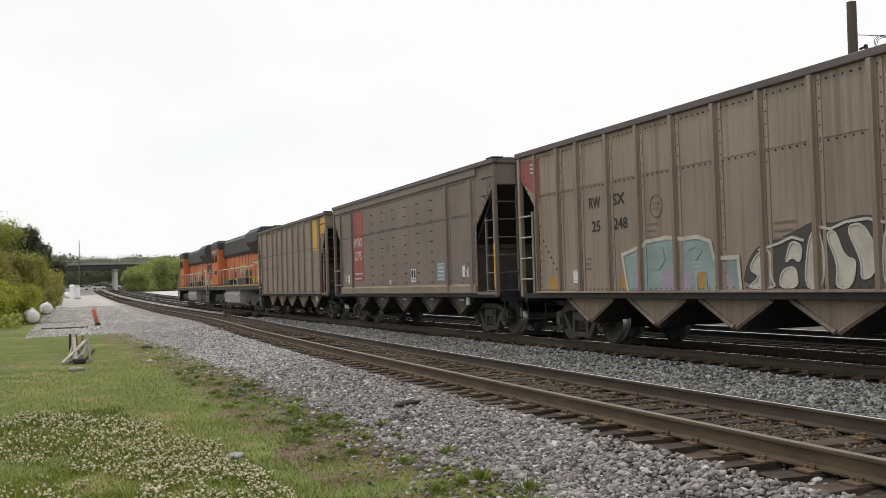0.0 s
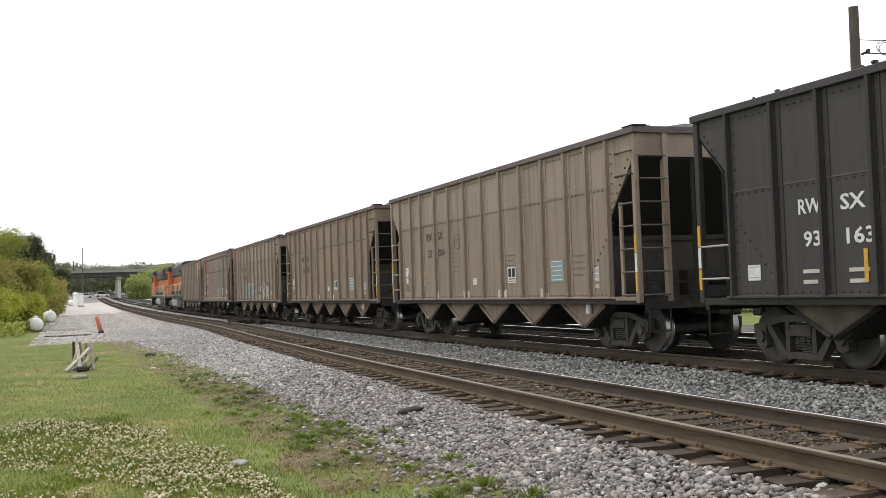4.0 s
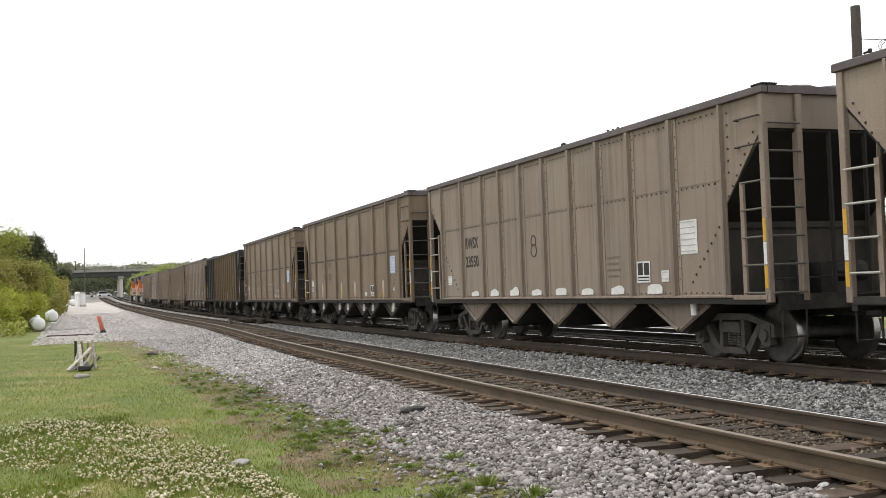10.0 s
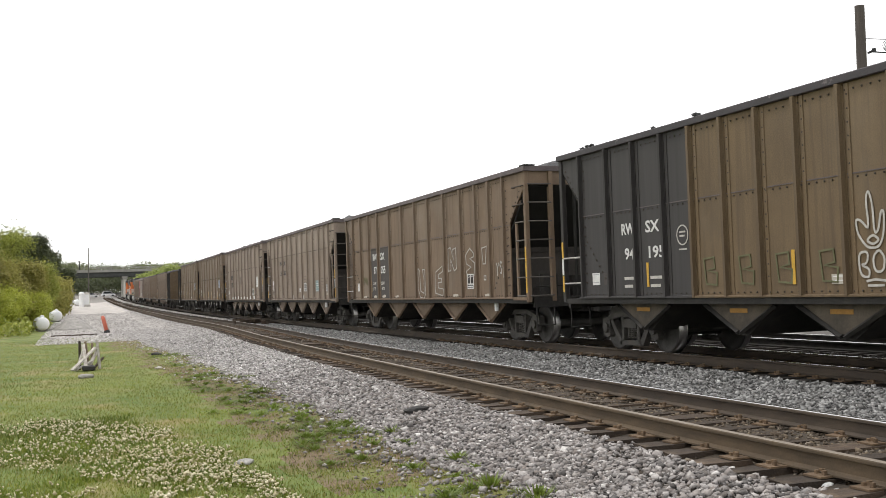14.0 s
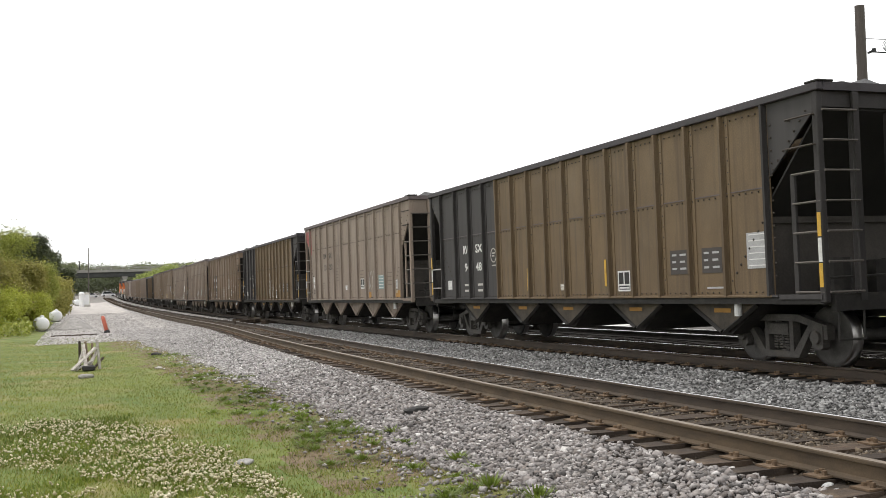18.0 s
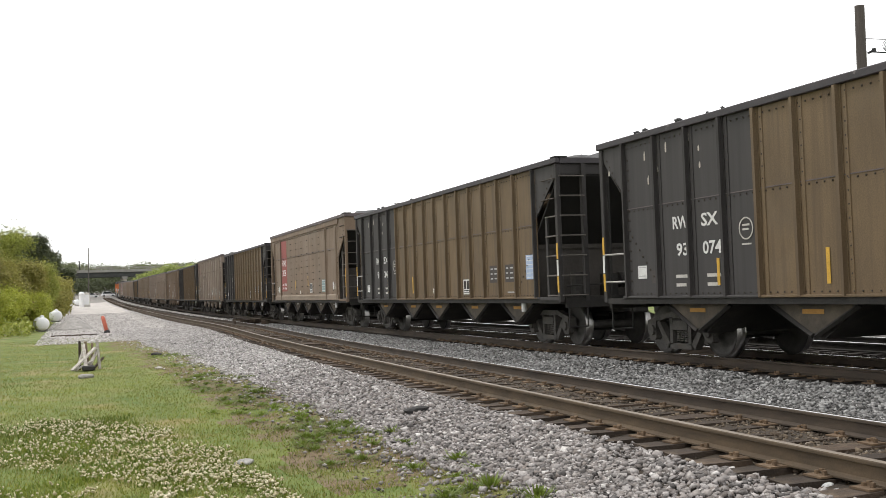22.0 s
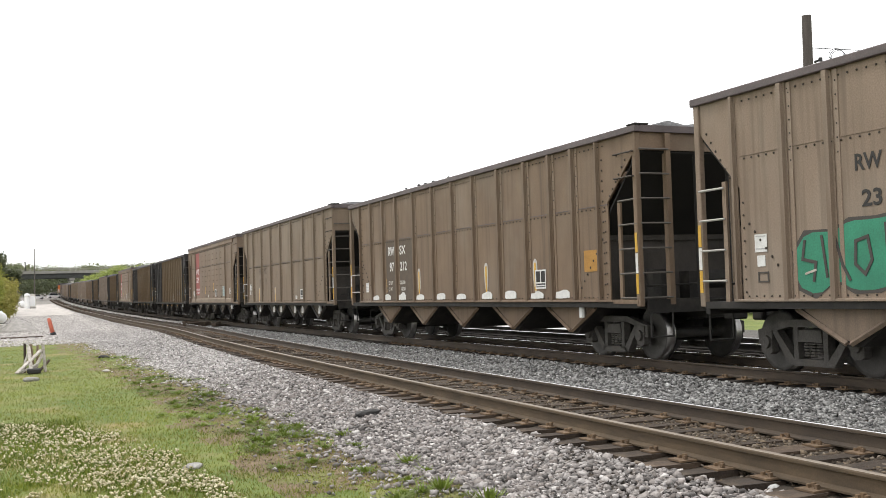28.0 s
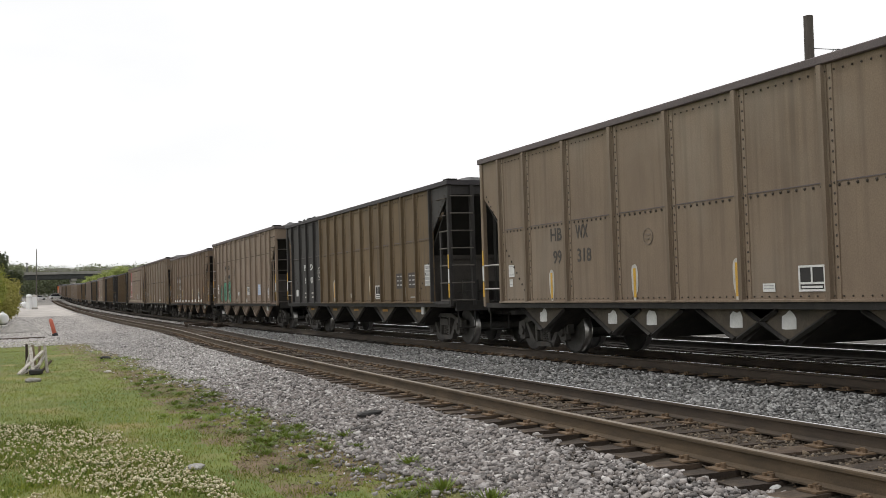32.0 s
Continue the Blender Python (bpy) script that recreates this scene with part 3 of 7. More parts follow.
    rod(bm, (-1.5, -h + 2.2, SILL - 0.32), (-1.5, -h + 2.2, SILL - 0.1), 0.06, 8)
    part("white_cylinder", bm, WHITE, car, "white painted cylinder under the sill")
    # coal
    bm = bmesh.new()
    rows = []
    for i in range(49):
        y = -h + 0.12 + (length - 0.24) * i / 48
        row = []
        for k in range(9):
            x = (-1 + k / 4) * (W - 0.1)
            crown = (1 - (x / W) ** 2) * min(1, (h - abs(y)) / 0.9 + 0.25)
            z = zt - 0.16 + 0.42 * crown + 0.1 * noise.noise((x * 2.1, y * 1.7, zt)) + 0.05 * lift.uniform(-1, 1)
            row.append(bm.verts.new((x, y, z)))
        rows.append(row)
    for p, q in zip(rows, rows[1:]):
        for k in range(8):
            bm.faces.new((p[k], p[k + 1], q[k + 1], q[k]))
    part("coal_load", bm, COAL, car, "heaped black coal")
    add_truck(car, h - 1.75)
    add_truck(car, -h + 1.75)
    return car

# ---------------------------------------------------------------- ground
GRASS = surface("lawn", (0.155, 0.18, 0.031), (0.072, 0.118, 0.017), 0.9, 0, 0.9, (1, 1, 1), 30, 0.5, (0.24, 0.195, 0.08), 0.75, (0.52, 0.70))
GRAVEL = surface("ballast_stone", (0.29, 0.275, 0.26), (0.10, 0.093, 0.085), 0.9, 0, 14, (1, 1, 1), 38, 1.0, (0.24, 0.215, 0.185), 1.2, (0.5, 0.68))
DIRT = surface("bare_earth", (0.20, 0.145, 0.085), (0.11, 0.08, 0.048), 0.95, 0, 5, (1, 1, 1), 40, 0.8, (0.15, 0.16, 0.045), 1.5, (0.5, 0.62))
CRIB = surface("packed_track_dirt", (0.066, 0.049, 0.033), (0.024, 0.019, 0.014), 0.95, 0, 7, (1, 1, 1), 40, 0.8)
# Bed colour blackened to stand for the shade below the train.
SHADED_BED = surface("shaded_track_bed", (0.026, 0.022, 0.019), (0.011, 0.010, 0.009), 0.95, 0, 7, (1, 1, 1), 40, 0.8)
# Bed darker than the stones, so shade in their gaps is in its colour.
GAP = surface("gap_shade_bed", (0.13, 0.12, 0.11), (0.045, 0.041, 0.037), 0.95, 0, 12, (1, 1, 1), 40, 0.8)
PALE_GRAVEL = surface("pale_gravel_road", (0.50, 0.465, 0.435), (0.30, 0.278, 0.26), 0.95, 0, 1.2, (1, 1, 1), 30, 0.4, (0.55, 0.515, 0.485), 0.25, (0.46, 0.62))
CONCRETE_LOT = surface("bleached_concrete", (0.62, 0.61, 0.58), (0.48, 0.47, 0.45), 0.9, 0, 1, (1, 1, 1), 20, 0.1)
STONE = surface("crushed_stone", (0.42, 0.405, 0.39), (0.20, 0.19, 0.18), 0.85, 0, 9, (1, 1, 1), 60, 0.3)


def wobble(x, y, s, k=0.0):
    return noise.noise((x * s + k, y * s - k, 3.1 + k))


def grass_edge(y):
    """Where the lawn gives way to ballast."""
    return 3.75 + 0.35 * wobble(0, y, 0.33) + 0.25 * wobble(0, y, 1.1, 5) - (0.02 * max(0, y - 30))


def ground_z(x, y):
    """Lawn, ballast beds and cess: one sheet."""
    base = track_z(y)
    a, b, c = near_x(y), train_x(y), third_x(y)
    bed = -0.235
    if x < a - 1.35:
        t = min(max((a - 1.35 - x) / 1.6, 0), 1)
        z = bed + 0.025 - 0.20 * t * t * (3 - 2 * t)
    elif x < c + 1.4:
        d = min(abs(x - a), abs(x - b), abs(x - c))
        z = bed + 0.015 - (0.05 * min(max((d - 1.5) / 0.5, 0), 1))
        if d < 1.3:
            z = bed - 0.02
            if abs(x - a) < 0.8:
                z = bed + 0.025 + 0.03 * wobble(x, y, 0.9, 3)
    else:
        t = min((x - c - 1.4) / 1.5, 1)
        z = bed - 0.02 - 0.2 * t
    k = 0.25 if abs(x - a) < 1.4 else 1.0
    z += k * (0.03 * wobble(x, y, 0.5) + 0.012 * wobble(x, y, 2.2))
    if x < 1:
        z += 0.002 * min(1 - x, 30) * 1.0
    return z + base


def ground_pick(x, y):
    if x > third_x(y) + 2.2:
        return 3 if (x < third_x(y) + 16 and 1.65 * x < y < 120) or (x < third_x(y) + 45 and y > 190) else 5 if x < third_x(y) + 9 and y < 120 else 0
    # From the train's track to past the third: ground painted as shade.
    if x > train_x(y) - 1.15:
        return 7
    if abs(x - near_x(y)) < 1.42 and y < 200:
        return 6
    if y < 9.3 + wobble(x, y, 0.8, 4) and x > near_x(y) - 2.1:
        return 6
    if x > near_x(y) - 2.0 or x > grass_edge(y) + 0.25:
        return 5 if 4.9 < y < 58 else 4 if 58 <= y < 260 and x < near_x(y) - 1.7 else 1
    if y > 47 + 1.5 * wobble(x, y, 0.4) + (3 if x < 0 else 0) and x > -0.2 + 0.012 * (y - 50):
        return 4
    if x > grass_edge(y) - 1.3 + 0.5 * wobble(x, y, 0.9, 7) and wobble(x, y, 1.1, 2) + 0.5 * wobble(x, y, 4.1, 2) > -0.22:
        return 2
    return 0


def lines(*spans):
    out = []
    for a, b, step in spans:
        n = max(1, round((b - a) / step))
        out += [a + (b - a) * i / n for i in range(n)]
    return out + [spans[-1][1]]


grid_sheet("ground", lines((-2500, -300, 400), (-300, -40, 26), (-40, -8, 2), (-8, 1.2, 0.4), (1.2, 5.4, 0.14), (5.4, 20, 0.4), (20, 60, 2), (60, 300, 24), (300, 2500, 400)),
           lines((-600, -30, 60), (-30, -6, 3), (-6, 6, 0.25), (6, 30, 0.2), (30, 60, 0.4), (60, 120, 1.0), (120, 420, 5), (420, 900, 60), (900, 4200, 330)),
           ground_z, [GRASS, GRAVEL, DIRT, CONCRETE_LOT, PALE_GRAVEL, GAP, CRIB, SHADED_BED], ground_pick, "lawn, ballast beds and pale gravel road beside the tracks", "ground")

# ---------------------------------------------------------------- track
RAIL_PROFILE = [(-0.07, -0.18), (-0.07, -0.165), (-0.012, -0.145), (-0.010, -0.045), (-0.037, -0.036), (-0.037, -0.016), (-0.031, -0.006), (-0.018, 0.0),
                (0.018, 0.0), (0.031, -0.006), (0.037, -0.016), (0.037, -0.036), (0.010, -0.045), (0.012, -0.145), (0.07, -0.165), (0.07, -0.18)]


def rail(centre, off, head, label, web, y0=-60, y1=430):
    ys = lines((y0, 0, 10), (0, 60, 2), (60, y1, 10))
    verts, faces, heads = [], [], set()
    n = len(RAIL_PROFILE)
    for y in ys:
        d = (centre(y + 0.5) - centre(y - 0.5))
        k = 1 / math.hypot(1, d)
        for px, pz in RAIL_PROFILE:
            o = off + px
            verts.append((centre(y) + o * k, y - o * d * k, track_z(y) + pz))
    for j in range(len(ys) - 1):
        for i in range(n):
            i2 = (i + 1) % n
            if 5 < i < 10:
                heads.add(len(faces))
            faces.append((j * n + i, (j + 1) * n + i, (j + 1) * n + i2, j * n + i2))
    me = bpy.data.meshes.new("rail")
    me.from_pydata(verts, [], faces)
    me.materials.append(web)
    me.materials.append(head)
    for f in me.polygons:
        f.material_index = 1 if f.index in heads else 0
    me.update()
    bm = bmesh.new()
    bm.from_mesh(me)
    fixed(bm).to_mesh(me)
    bm.free()
    return tagged(new("rail", me), label, "rail", "rails", "structure")


for s in (-1, 1):
    rail(near_x, s * GAUGE, RAIL_DULL if s < 0 else RAIL_HEAD, "rusty steel rail of the empty track", RAIL_TAN if s < 0 else RAIL_SIDE)
    rail(train_x, s * GAUGE, RAIL_HEAD, "worn steel rail under the coal train", RAIL_SIDE)
    rail(third_x, s * GAUGE, RAIL_HEAD, "steel rail of the track behind the train", STEEL_DARK)

# sleepers: near ones each a piece of its own
TIE_MESHES = []
for k in range(4):
    bm = boxed((-1.3, 1.3, -0.115, 0.115, -0.36, -0.19))
    bmesh.ops.subdivide_edges(bm, edges=[e for e in bm.edges if abs(e.verts[0].co.x - e.verts[1].co.x) > 1], cuts=5)
    for v in bm.verts:
        v.co += Vector((random.uniform(-0.03, 0.03), random.uniform(-0.014, 0.014), random.uniform(-0.016, 0.006)))
    me = bpy.data.meshes.new("sleeper")
    bm.to_mesh(me)
    bm.free()
    me.materials.append(TIE)
    TIE_MESHES.append(me)
bm = boxed((-0.23, 0.23, -0.1, 0.1, -0.192, -0.176), (-0.16, -0.13, -0.06, -0.03, -0.18, -0.14), (0.13, 0.16, 0.03, 0.06, -0.18, -0.14),
           (-0.105, -0.07, 0.03, 0.065, -0.18, -0.145), (0.07, 0.105, -0.065, -0.03, -0.18, -0.145), (-0.155, -0.125, 0.035, 0.06, -0.18, -0.15))
PLATE_MESH = bpy.data.meshes.new("tie_plate")
bm.to_mesh(PLATE_MESH)
bm.free()
PLATE_MESH.materials.append(PLATE)


def sleepers(name, centre, label, y0, y1, near_to, wood=None):
    bed = thing(name, label, "track bed", kind="structure")
    y = y0
    far = bmesh.new()
    while y < y1:
        d = centre(y + 0.5) - centre(y - 0.5)
        m = pose(centre(y) + random.uniform(-0.06, 0.06), y, track_z(y) + random.uniform(-0.006, 0.004), 0, 0, -math.degrees(math.atan(d)) + random.uniform(-1.6, 1.6))
        if 0 <= y < near_to:
            ob = part("sleeper", random.choice(TIE_MESHES), None, bed)
            ob.matrix_basis = m
            if wood:
                ob.material_slots[0].link = "OBJECT"
                ob.material_slots[0].material = wood
            for s in (-1, 1):
                p = part("tie_plate", PLATE_MESH, None, ob)
                p.location = (s * GAUGE, 0, 0)
        else:
            box(far, -1.3, 1.3, -0.115, 0.115, -0.36, -0.19, m)
        y += 0.515 if y < 150 else 1.0
    tagged(part("far_sleepers", far, wood or TIE, bed), kind="stuff")
    return bed


sleepers("track_bed_1", near_x, "weathered brown timber sleepers of the empty track", -12, 330, 48)
sleepers("track_bed_2", train_x, "timber sleepers under the coal train, coloured dark for its shade", -12, 330, 30, TIE_SHADED)
sleepers("track_bed_3", third_x, "timber sleepers of the track behind the train", -12, 200, 0, TIE_SHADED)

# ---------------------------------------------------------------- ballast stones, grass, flowers
rng = np.random.default_rng(7)
OCTA = np.array([(1, 0, 0), (-1, 0, 0), (0, 1, 0), (0, -1, 0), (0, 0, 1), (0, 0, -1)], float)
OCTA_TRI = [(0, 2, 4), (2, 1, 4), (1, 3, 4), (3, 0, 4), (2, 0, 5), (1, 2, 5), (3, 1, 5), (0, 3, 5)]
CUBE = np.array([(x, y, z) for x in (-1, 1) for y in (-1, 1) for z in (-1, 1)], float) * 0.72
CUBE_QUAD = [(0, 1, 3, 2), (4, 6, 7, 5), (0, 4, 5, 1), (2, 3, 7, 6), (0, 2, 6, 4), (1, 5, 7, 3)]


def island_paint(name, colours, rough=0.9, trans=False):
    """One colour for each small piece of a joined mesh, picked from a few."""
    m = bpy.data.materials.new(name)
    m.use_nodes = True
    n, l = m.node_tree.nodes, m.node_tree.links
    b = n["Principled BSDF"]
    b.inputs["Roughness"].default_value = rough
    g = n.new("ShaderNodeNewGeometry")
    stops = [(i / (len(colours) - 1), c) for i, c in enumerate(colours)]
    c = ramp_of(n, l, g.outputs["Random Per Island"], stops)
    t = n.new("ShaderNodeTexNoise")
    t.inputs["Scale"].default_value, t.inputs["Detail"].default_value = (0.35 if trans else 30), 4
    co = n.new("ShaderNodeTexCoord")
    l.new(co.outputs["Object"], t.inputs["Vector"])
    x = n.new("ShaderNodeMix")
    x.data_type, x.blend_type = "RGBA", "OVERLAY"
    x.inputs[0].default_value = 0.5
    l.new(c, x.inputs[6])
    if trans:
        mr = n.new("ShaderNodeMapRange")
        mr.inputs["From Min"].default_value, mr.inputs["From Max"].default_value = 0.32, 0.68
        mr.inputs["To Min"].default_value, mr.inputs["To Max"].default_value = 0.22, 0.78
        l.new(t.outputs["Fac"], mr.inputs["Value"])
        l.new(mr.outputs[0], x.inputs[7])
    else:
        l.new(t.outputs["Fac"], x.inputs[7])
    l.new(x.outputs[2], b.inputs["Base Color"])
    if trans:
        b.inputs["Subsurface Weight"].default_value = 0.0
        tr, ms = n.new("ShaderNodeBsdfTranslucent"), n.new("ShaderNodeMixShader")
        l.new(x.outputs[2], tr.inputs["Color"])
        ms.inputs[0].default_value = 0.35
        l.new(b.outputs[0], ms.inputs[1])
        l.new(tr.outputs[0], ms.inputs[2])
        l.new(ms.outputs[0], n["Material Output"].inputs["Surface"])
    return m


def turned(shape, n, sizes, squash=(1, 1, 1), wild=0.3):
    """n copies of a small shape, each turned, stretched and roughened on its own."""
    q = rng.normal(size=(n, 4))
    q /= np.linalg.norm(q, axis=1)[:, None]
    w, x, y, z = q.T
    rot = np.stack([1 - 2 * (y * y + z * z), 2 * (x * y - z * w), 2 * (x * z + y * w), 2 * (x * y + z * w), 1 - 2 * (x * x + z * z), 2 * (y * z - x * w),
                    2 * (x * z - y * w), 2 * (y * z + x * w), 1 - 2 * (x * x + y * y)], 1).reshape(n, 3, 3)
    pts = shape[None] * rng.uniform(0.32, 1.45, (n, 1, 3)) + rng.normal(0, wild, (n, len(shape), 3)) * 0.6
    return np.einsum("nij,nkj->nki", rot, pts) * sizes[:, None, None] * np.array(squash)


def stone_field(name, spots, size, material, label, chipped=False):
    n = len(spots)
    sizes = size * rng.uniform(0.55, 1.0, n) * rng.choice([1, 1, 1, 1.45], n)
    shape, faces = (CUBE, CUBE_QUAD) if chipped else (OCTA, OCTA_TRI)
    v = turned(shape, n, sizes, (1, 1, 0.7), 0.3)
    return bulk(name, v + spots[:, None, :], len(faces[0]), faces, material, label, "ballast")


BALLAST_MIX = island_paint("ballast_mix", [(0.055, 0.050, 0.048), (0.226, 0.212, 0.204), (0.362, 0.339, 0.331), (0.136, 0.119, 0.109), (0.298, 0.271, 0.258), (0.081, 0.074, 0.071), (0.416, 0.389, 0.376), (0.181, 0.155, 0.140), (0.597, 0.574, 0.557)])
BALLAST_PALE = island_paint("pale_ballast_mix", [(0.052, 0.052, 0.052), (0.241, 0.241, 0.237), (0.347, 0.347, 0.339), (0.128, 0.124, 0.121), (0.286, 0.282, 0.278), (0.083, 0.081, 0.078), (0.497, 0.497, 0.489)])
FAR_PALE_MIX = island_paint("far_pale_stone_mix", [(0.125, 0.118, 0.113), (0.387, 0.367, 0.355), (0.532, 0.508, 0.494), (0.262, 0.244, 0.232), (0.446, 0.422, 0.407), (0.678, 0.658, 0.643)])
BALLAST_DARK = island_paint("grimy_ballast", [(0.042, 0.032, 0.023), (0.085, 0.062, 0.042), (0.17, 0.13, 0.088), (0.06, 0.045, 0.031), (0.25, 0.21, 0.165)])


# Same stone, darkened as it looks in the train's shade.
BALLAST_SHADED = island_paint("shaded_ballast", [(0.02, 0.017, 0.015), (0.034, 0.029, 0.024), (0.055, 0.047, 0.039), (0.027, 0.023, 0.019)])


def scatter(count, y0, y1, span, keep):
    """Spots on the ground between two lines, denser towards the camera."""
    out = []
    ys = y0 * (y1 / y0) ** rng.random(count)
    us = rng.random(count)
    for y, u in zip(ys, us):
        a, b = span(y)
        x = a + (b - a) * u
        if keep(x, y):
            out.append((x, y, ground_z(x, y)))
    return np.array(out)


def near_bed(x, y):
    return abs(x - near_x(y)) < 1.15


shoulder = scatter(90000, 5.2, 62, lambda y: (grass_edge(y) - 1.1, near_x(y) - 1.10 + 0.28 * wobble(0, y, 1.7)), lambda x, y: x > grass_edge(y) + 0.12 * wobble(x, y, 2.0) or rng.random() < 0.012 + 0.16 * max(0, 1 - (grass_edge(y) - x) / 0.7))
shoulder[:, 2] += rng.uniform(-0.01, 0.03, len(shoulder))
# Stones beyond about 21 m take the paler mix.
dusty = shoulder[:, 1] > 21 + 3 * rng.normal(size=len(shoulder))
bare = (shoulder[:, 1] < 9.6) & (shoulder[:, 0] > 4.45 + 0.25 * (shoulder[:, 1] - 7)) & (rng.random(len(shoulder)) < 0.6)
stone_field("shoulder_ballast", shoulder[~dusty & ~bare], 0.029, BALLAST_MIX, "grey crushed stone ballast on the near shoulder", True)
stone_field("dusty_ballast", shoulder[dusty], 0.036, FAR_PALE_MIX, "paler ballast further along the shoulder")
between = scatter(52000, 4.5, 70, lambda y: (near_x(y) + 1.15, train_x(y) - 1.12 + 0.1 * wobble(3, y, 1.7)), lambda x, y: True)
between[:, 2] += rng.uniform(0.0, 0.05, len(between))
stone_field("middle_ballast", between, 0.035, BALLAST_PALE, "grey crushed stone ballast between the tracks")
inner = scatter(26000, 4.5, 60, lambda y: (near_x(y) - 1.35, near_x(y) + 1.3), lambda x, y: abs(x - near_x(y)) < 0.75 or rng.random() < 0.4)
inner[:, 2] += rng.uniform(-0.025, 0.012, len(inner))
stone_field("crib_ballast", inner, 0.031, BALLAST_DARK, "brown grimy ballast packed between the sleepers")
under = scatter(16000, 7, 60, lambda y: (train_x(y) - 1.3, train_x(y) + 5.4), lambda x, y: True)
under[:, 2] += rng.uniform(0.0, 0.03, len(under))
stone_field("dark_ballast", under, 0.034, BALLAST_SHADED, "ballast under the coal train, coloured dark for its shade")


def blades(name, spots, tall, wide, material, label, category="grass"):
    n = len(spots)
    a = rng.random(n) * math.tau
    lean = rng.normal(0, 0.45, (n, 2)) * tall
    hgt = rng.uniform(0.5, 1.3, n) * tall
    w = np.stack([np.cos(a), np.sin(a), 0 * a], 1) * wide * rng.uniform(0.6, 1.4, n)[:, None]
    root = spots - np.array([0, 0, 0.01])
    tip = root + np.stack([lean[:, 0], lean[:, 1], hgt], 1)
    return bulk(name, np.stack([root - w, root + w, tip], 1), 3, [(0, 1, 2)], material, label, category)


BLADE = island_paint("grass_blades", [(0.10, 0.155, 0.02), (0.20, 0.22, 0.036), (0.26, 0.255, 0.05), (0.135, 0.19, 0.025), (0.33, 0.265, 0.12)], 0.7, True)
WEED = island_paint("weed_leaves", [(0.10, 0.145, 0.02), (0.15, 0.20, 0.03), (0.12, 0.165, 0.024)], 0.6, True)
PETAL = island_paint("clover_heads", [(0.46, 0.40, 0.25), (0.66, 0.60, 0.44), (0.36, 0.31, 0.17)], 0.8)


def lawn_keep(x, y):
    d = grass_edge(y) - x
    if d < 0:
        return rng.random() < 0.05
    bare = wobble(x, y, 1.3, 2) > 0.12 and d < 1.6
    return rng.random() < (0.4 if bare else 0.5 + 0.5 * min(d / 1.0, 1))


lawn = scatter(130000, 6.2, 52, lambda y: (-0.42 - 0.115 * y + 0.6, grass_edge(y) + 0.3), lawn_keep)
road = scatter(24000, 46, 130, lambda y: (-0.6 + 0.02 * (y - 48), near_x(y) - 1.3), lambda x, y: True)
stone_field("road_stones", road, 0.055, FAR_PALE_MIX, "loose grey stones on the gravel road")
blades("lawn_grass", lawn, 0.045, 0.006, BLADE, "short patchy spring grass with dry spots")


def flower_keep(x, y):
    k = wobble(x, y, 0.8, 9) * 0.6 + wobble(x, y, 2.6, 4) * 0.3
    edge_x = 1.95 - 0.08 * max(0, y - 11.5) ** 2
    d = edge_x + 0.3 * k - x
    return d > 0 and k > -0.2 + 0.14 * max(0, d - 0.7) and rng.random() < (0.85 if d < 1.2 else 0.45)


clover = scatter(11000, 7.6, 16.4, lambda y: (-0.75 - 0.04 * y, 2.2), flower_keep)
clover[:, 2] += rng.uniform(0.03, 0.09, len(clover))
fl = turned(OCTA, len(clover), rng.uniform(0.011, 0.021, len(clover)), (1, 1, 0.85), 0.15)
bulk("clover_flowers", fl + clover[:, None, :], 3, OCTA_TRI, PETAL, "white clover heads in a patch on the lawn", "flowers")
stems = clover[rng.random(len(clover)) < 0.9]
more = scatter(16000, 6.4, 16.5, lambda y: (-0.75 - 0.03 * y, 1.9), lambda x, y: (x < 1.2 and wobble(x, y, 0.9, 9) < 0.1) or (y < 9.6 and x < 1.3 - 0.4 * (y - 7.5)))
stems = np.concatenate([stems - np.array([0, 0, 0.05]), more])
CLOVER = island_paint("clover_leaf", [(0.10, 0.145, 0.02), (0.15, 0.19, 0.028), (0.21, 0.235, 0.04)], 0.6, True)
blades("clover_leaves", stems, 0.06, 0.015, CLOVER, "dark green clover leaves under the flower heads", "clover")


def tuft(x, y, n, spread, tall):
    """A weed: a fan of narrow leaves from one root."""
    a = rng.random(n) * math.tau
    r = np.abs(rng.normal(0, spread, n))
    roots = np.stack([x + r * np.cos(a) * 0.5, y + r * np.sin(a) * 0.5, np.full(n, ground_z(x, y) + 0.01)], 1)
    tips = roots + np.stack([np.cos(a) * r, np.sin(a) * r, rng.uniform(0.15, 1, n) * tall], 1)
    side = np.stack([-np.sin(a), np.cos(a), 0 * a], 1) * 0.009
    v = np.stack([roots, (roots + tips) / 2 + side, tips, (roots + tips) / 2 - side], 1)
    return bulk("weed", v, 4, [(0, 1, 2, 3)], WEED, "low green weed growing out of the ballast edge", "weed", kind="thing")


weed_rng = random.Random(5)
for k in range(70):
    y = 7.2 * (34 / 7.2) ** weed_rng.random()
    x = grass_edge(y) - 0.35 + weed_rng.gauss(0, 0.42)
    big = weed_rng.random()
    tagged(tuft(x, y, int(40 + 80 * big), 0.03 + 0.005 * y * (0.3 + big), 0.03 + 0.05 * big), group="weeds")
for k in range(46):
    y = 10.5 * (25 / 10.5) ** weed_rng.random()
    x = grass_edge(y) - 0.75 + weed_rng.gauss(0, 0.3)
    tagged(tuft(x, y, 90, 0.07 + 0.07 * weed_rng.random(), 0.05 + 0.03 * weed_rng.random()), group="weeds")
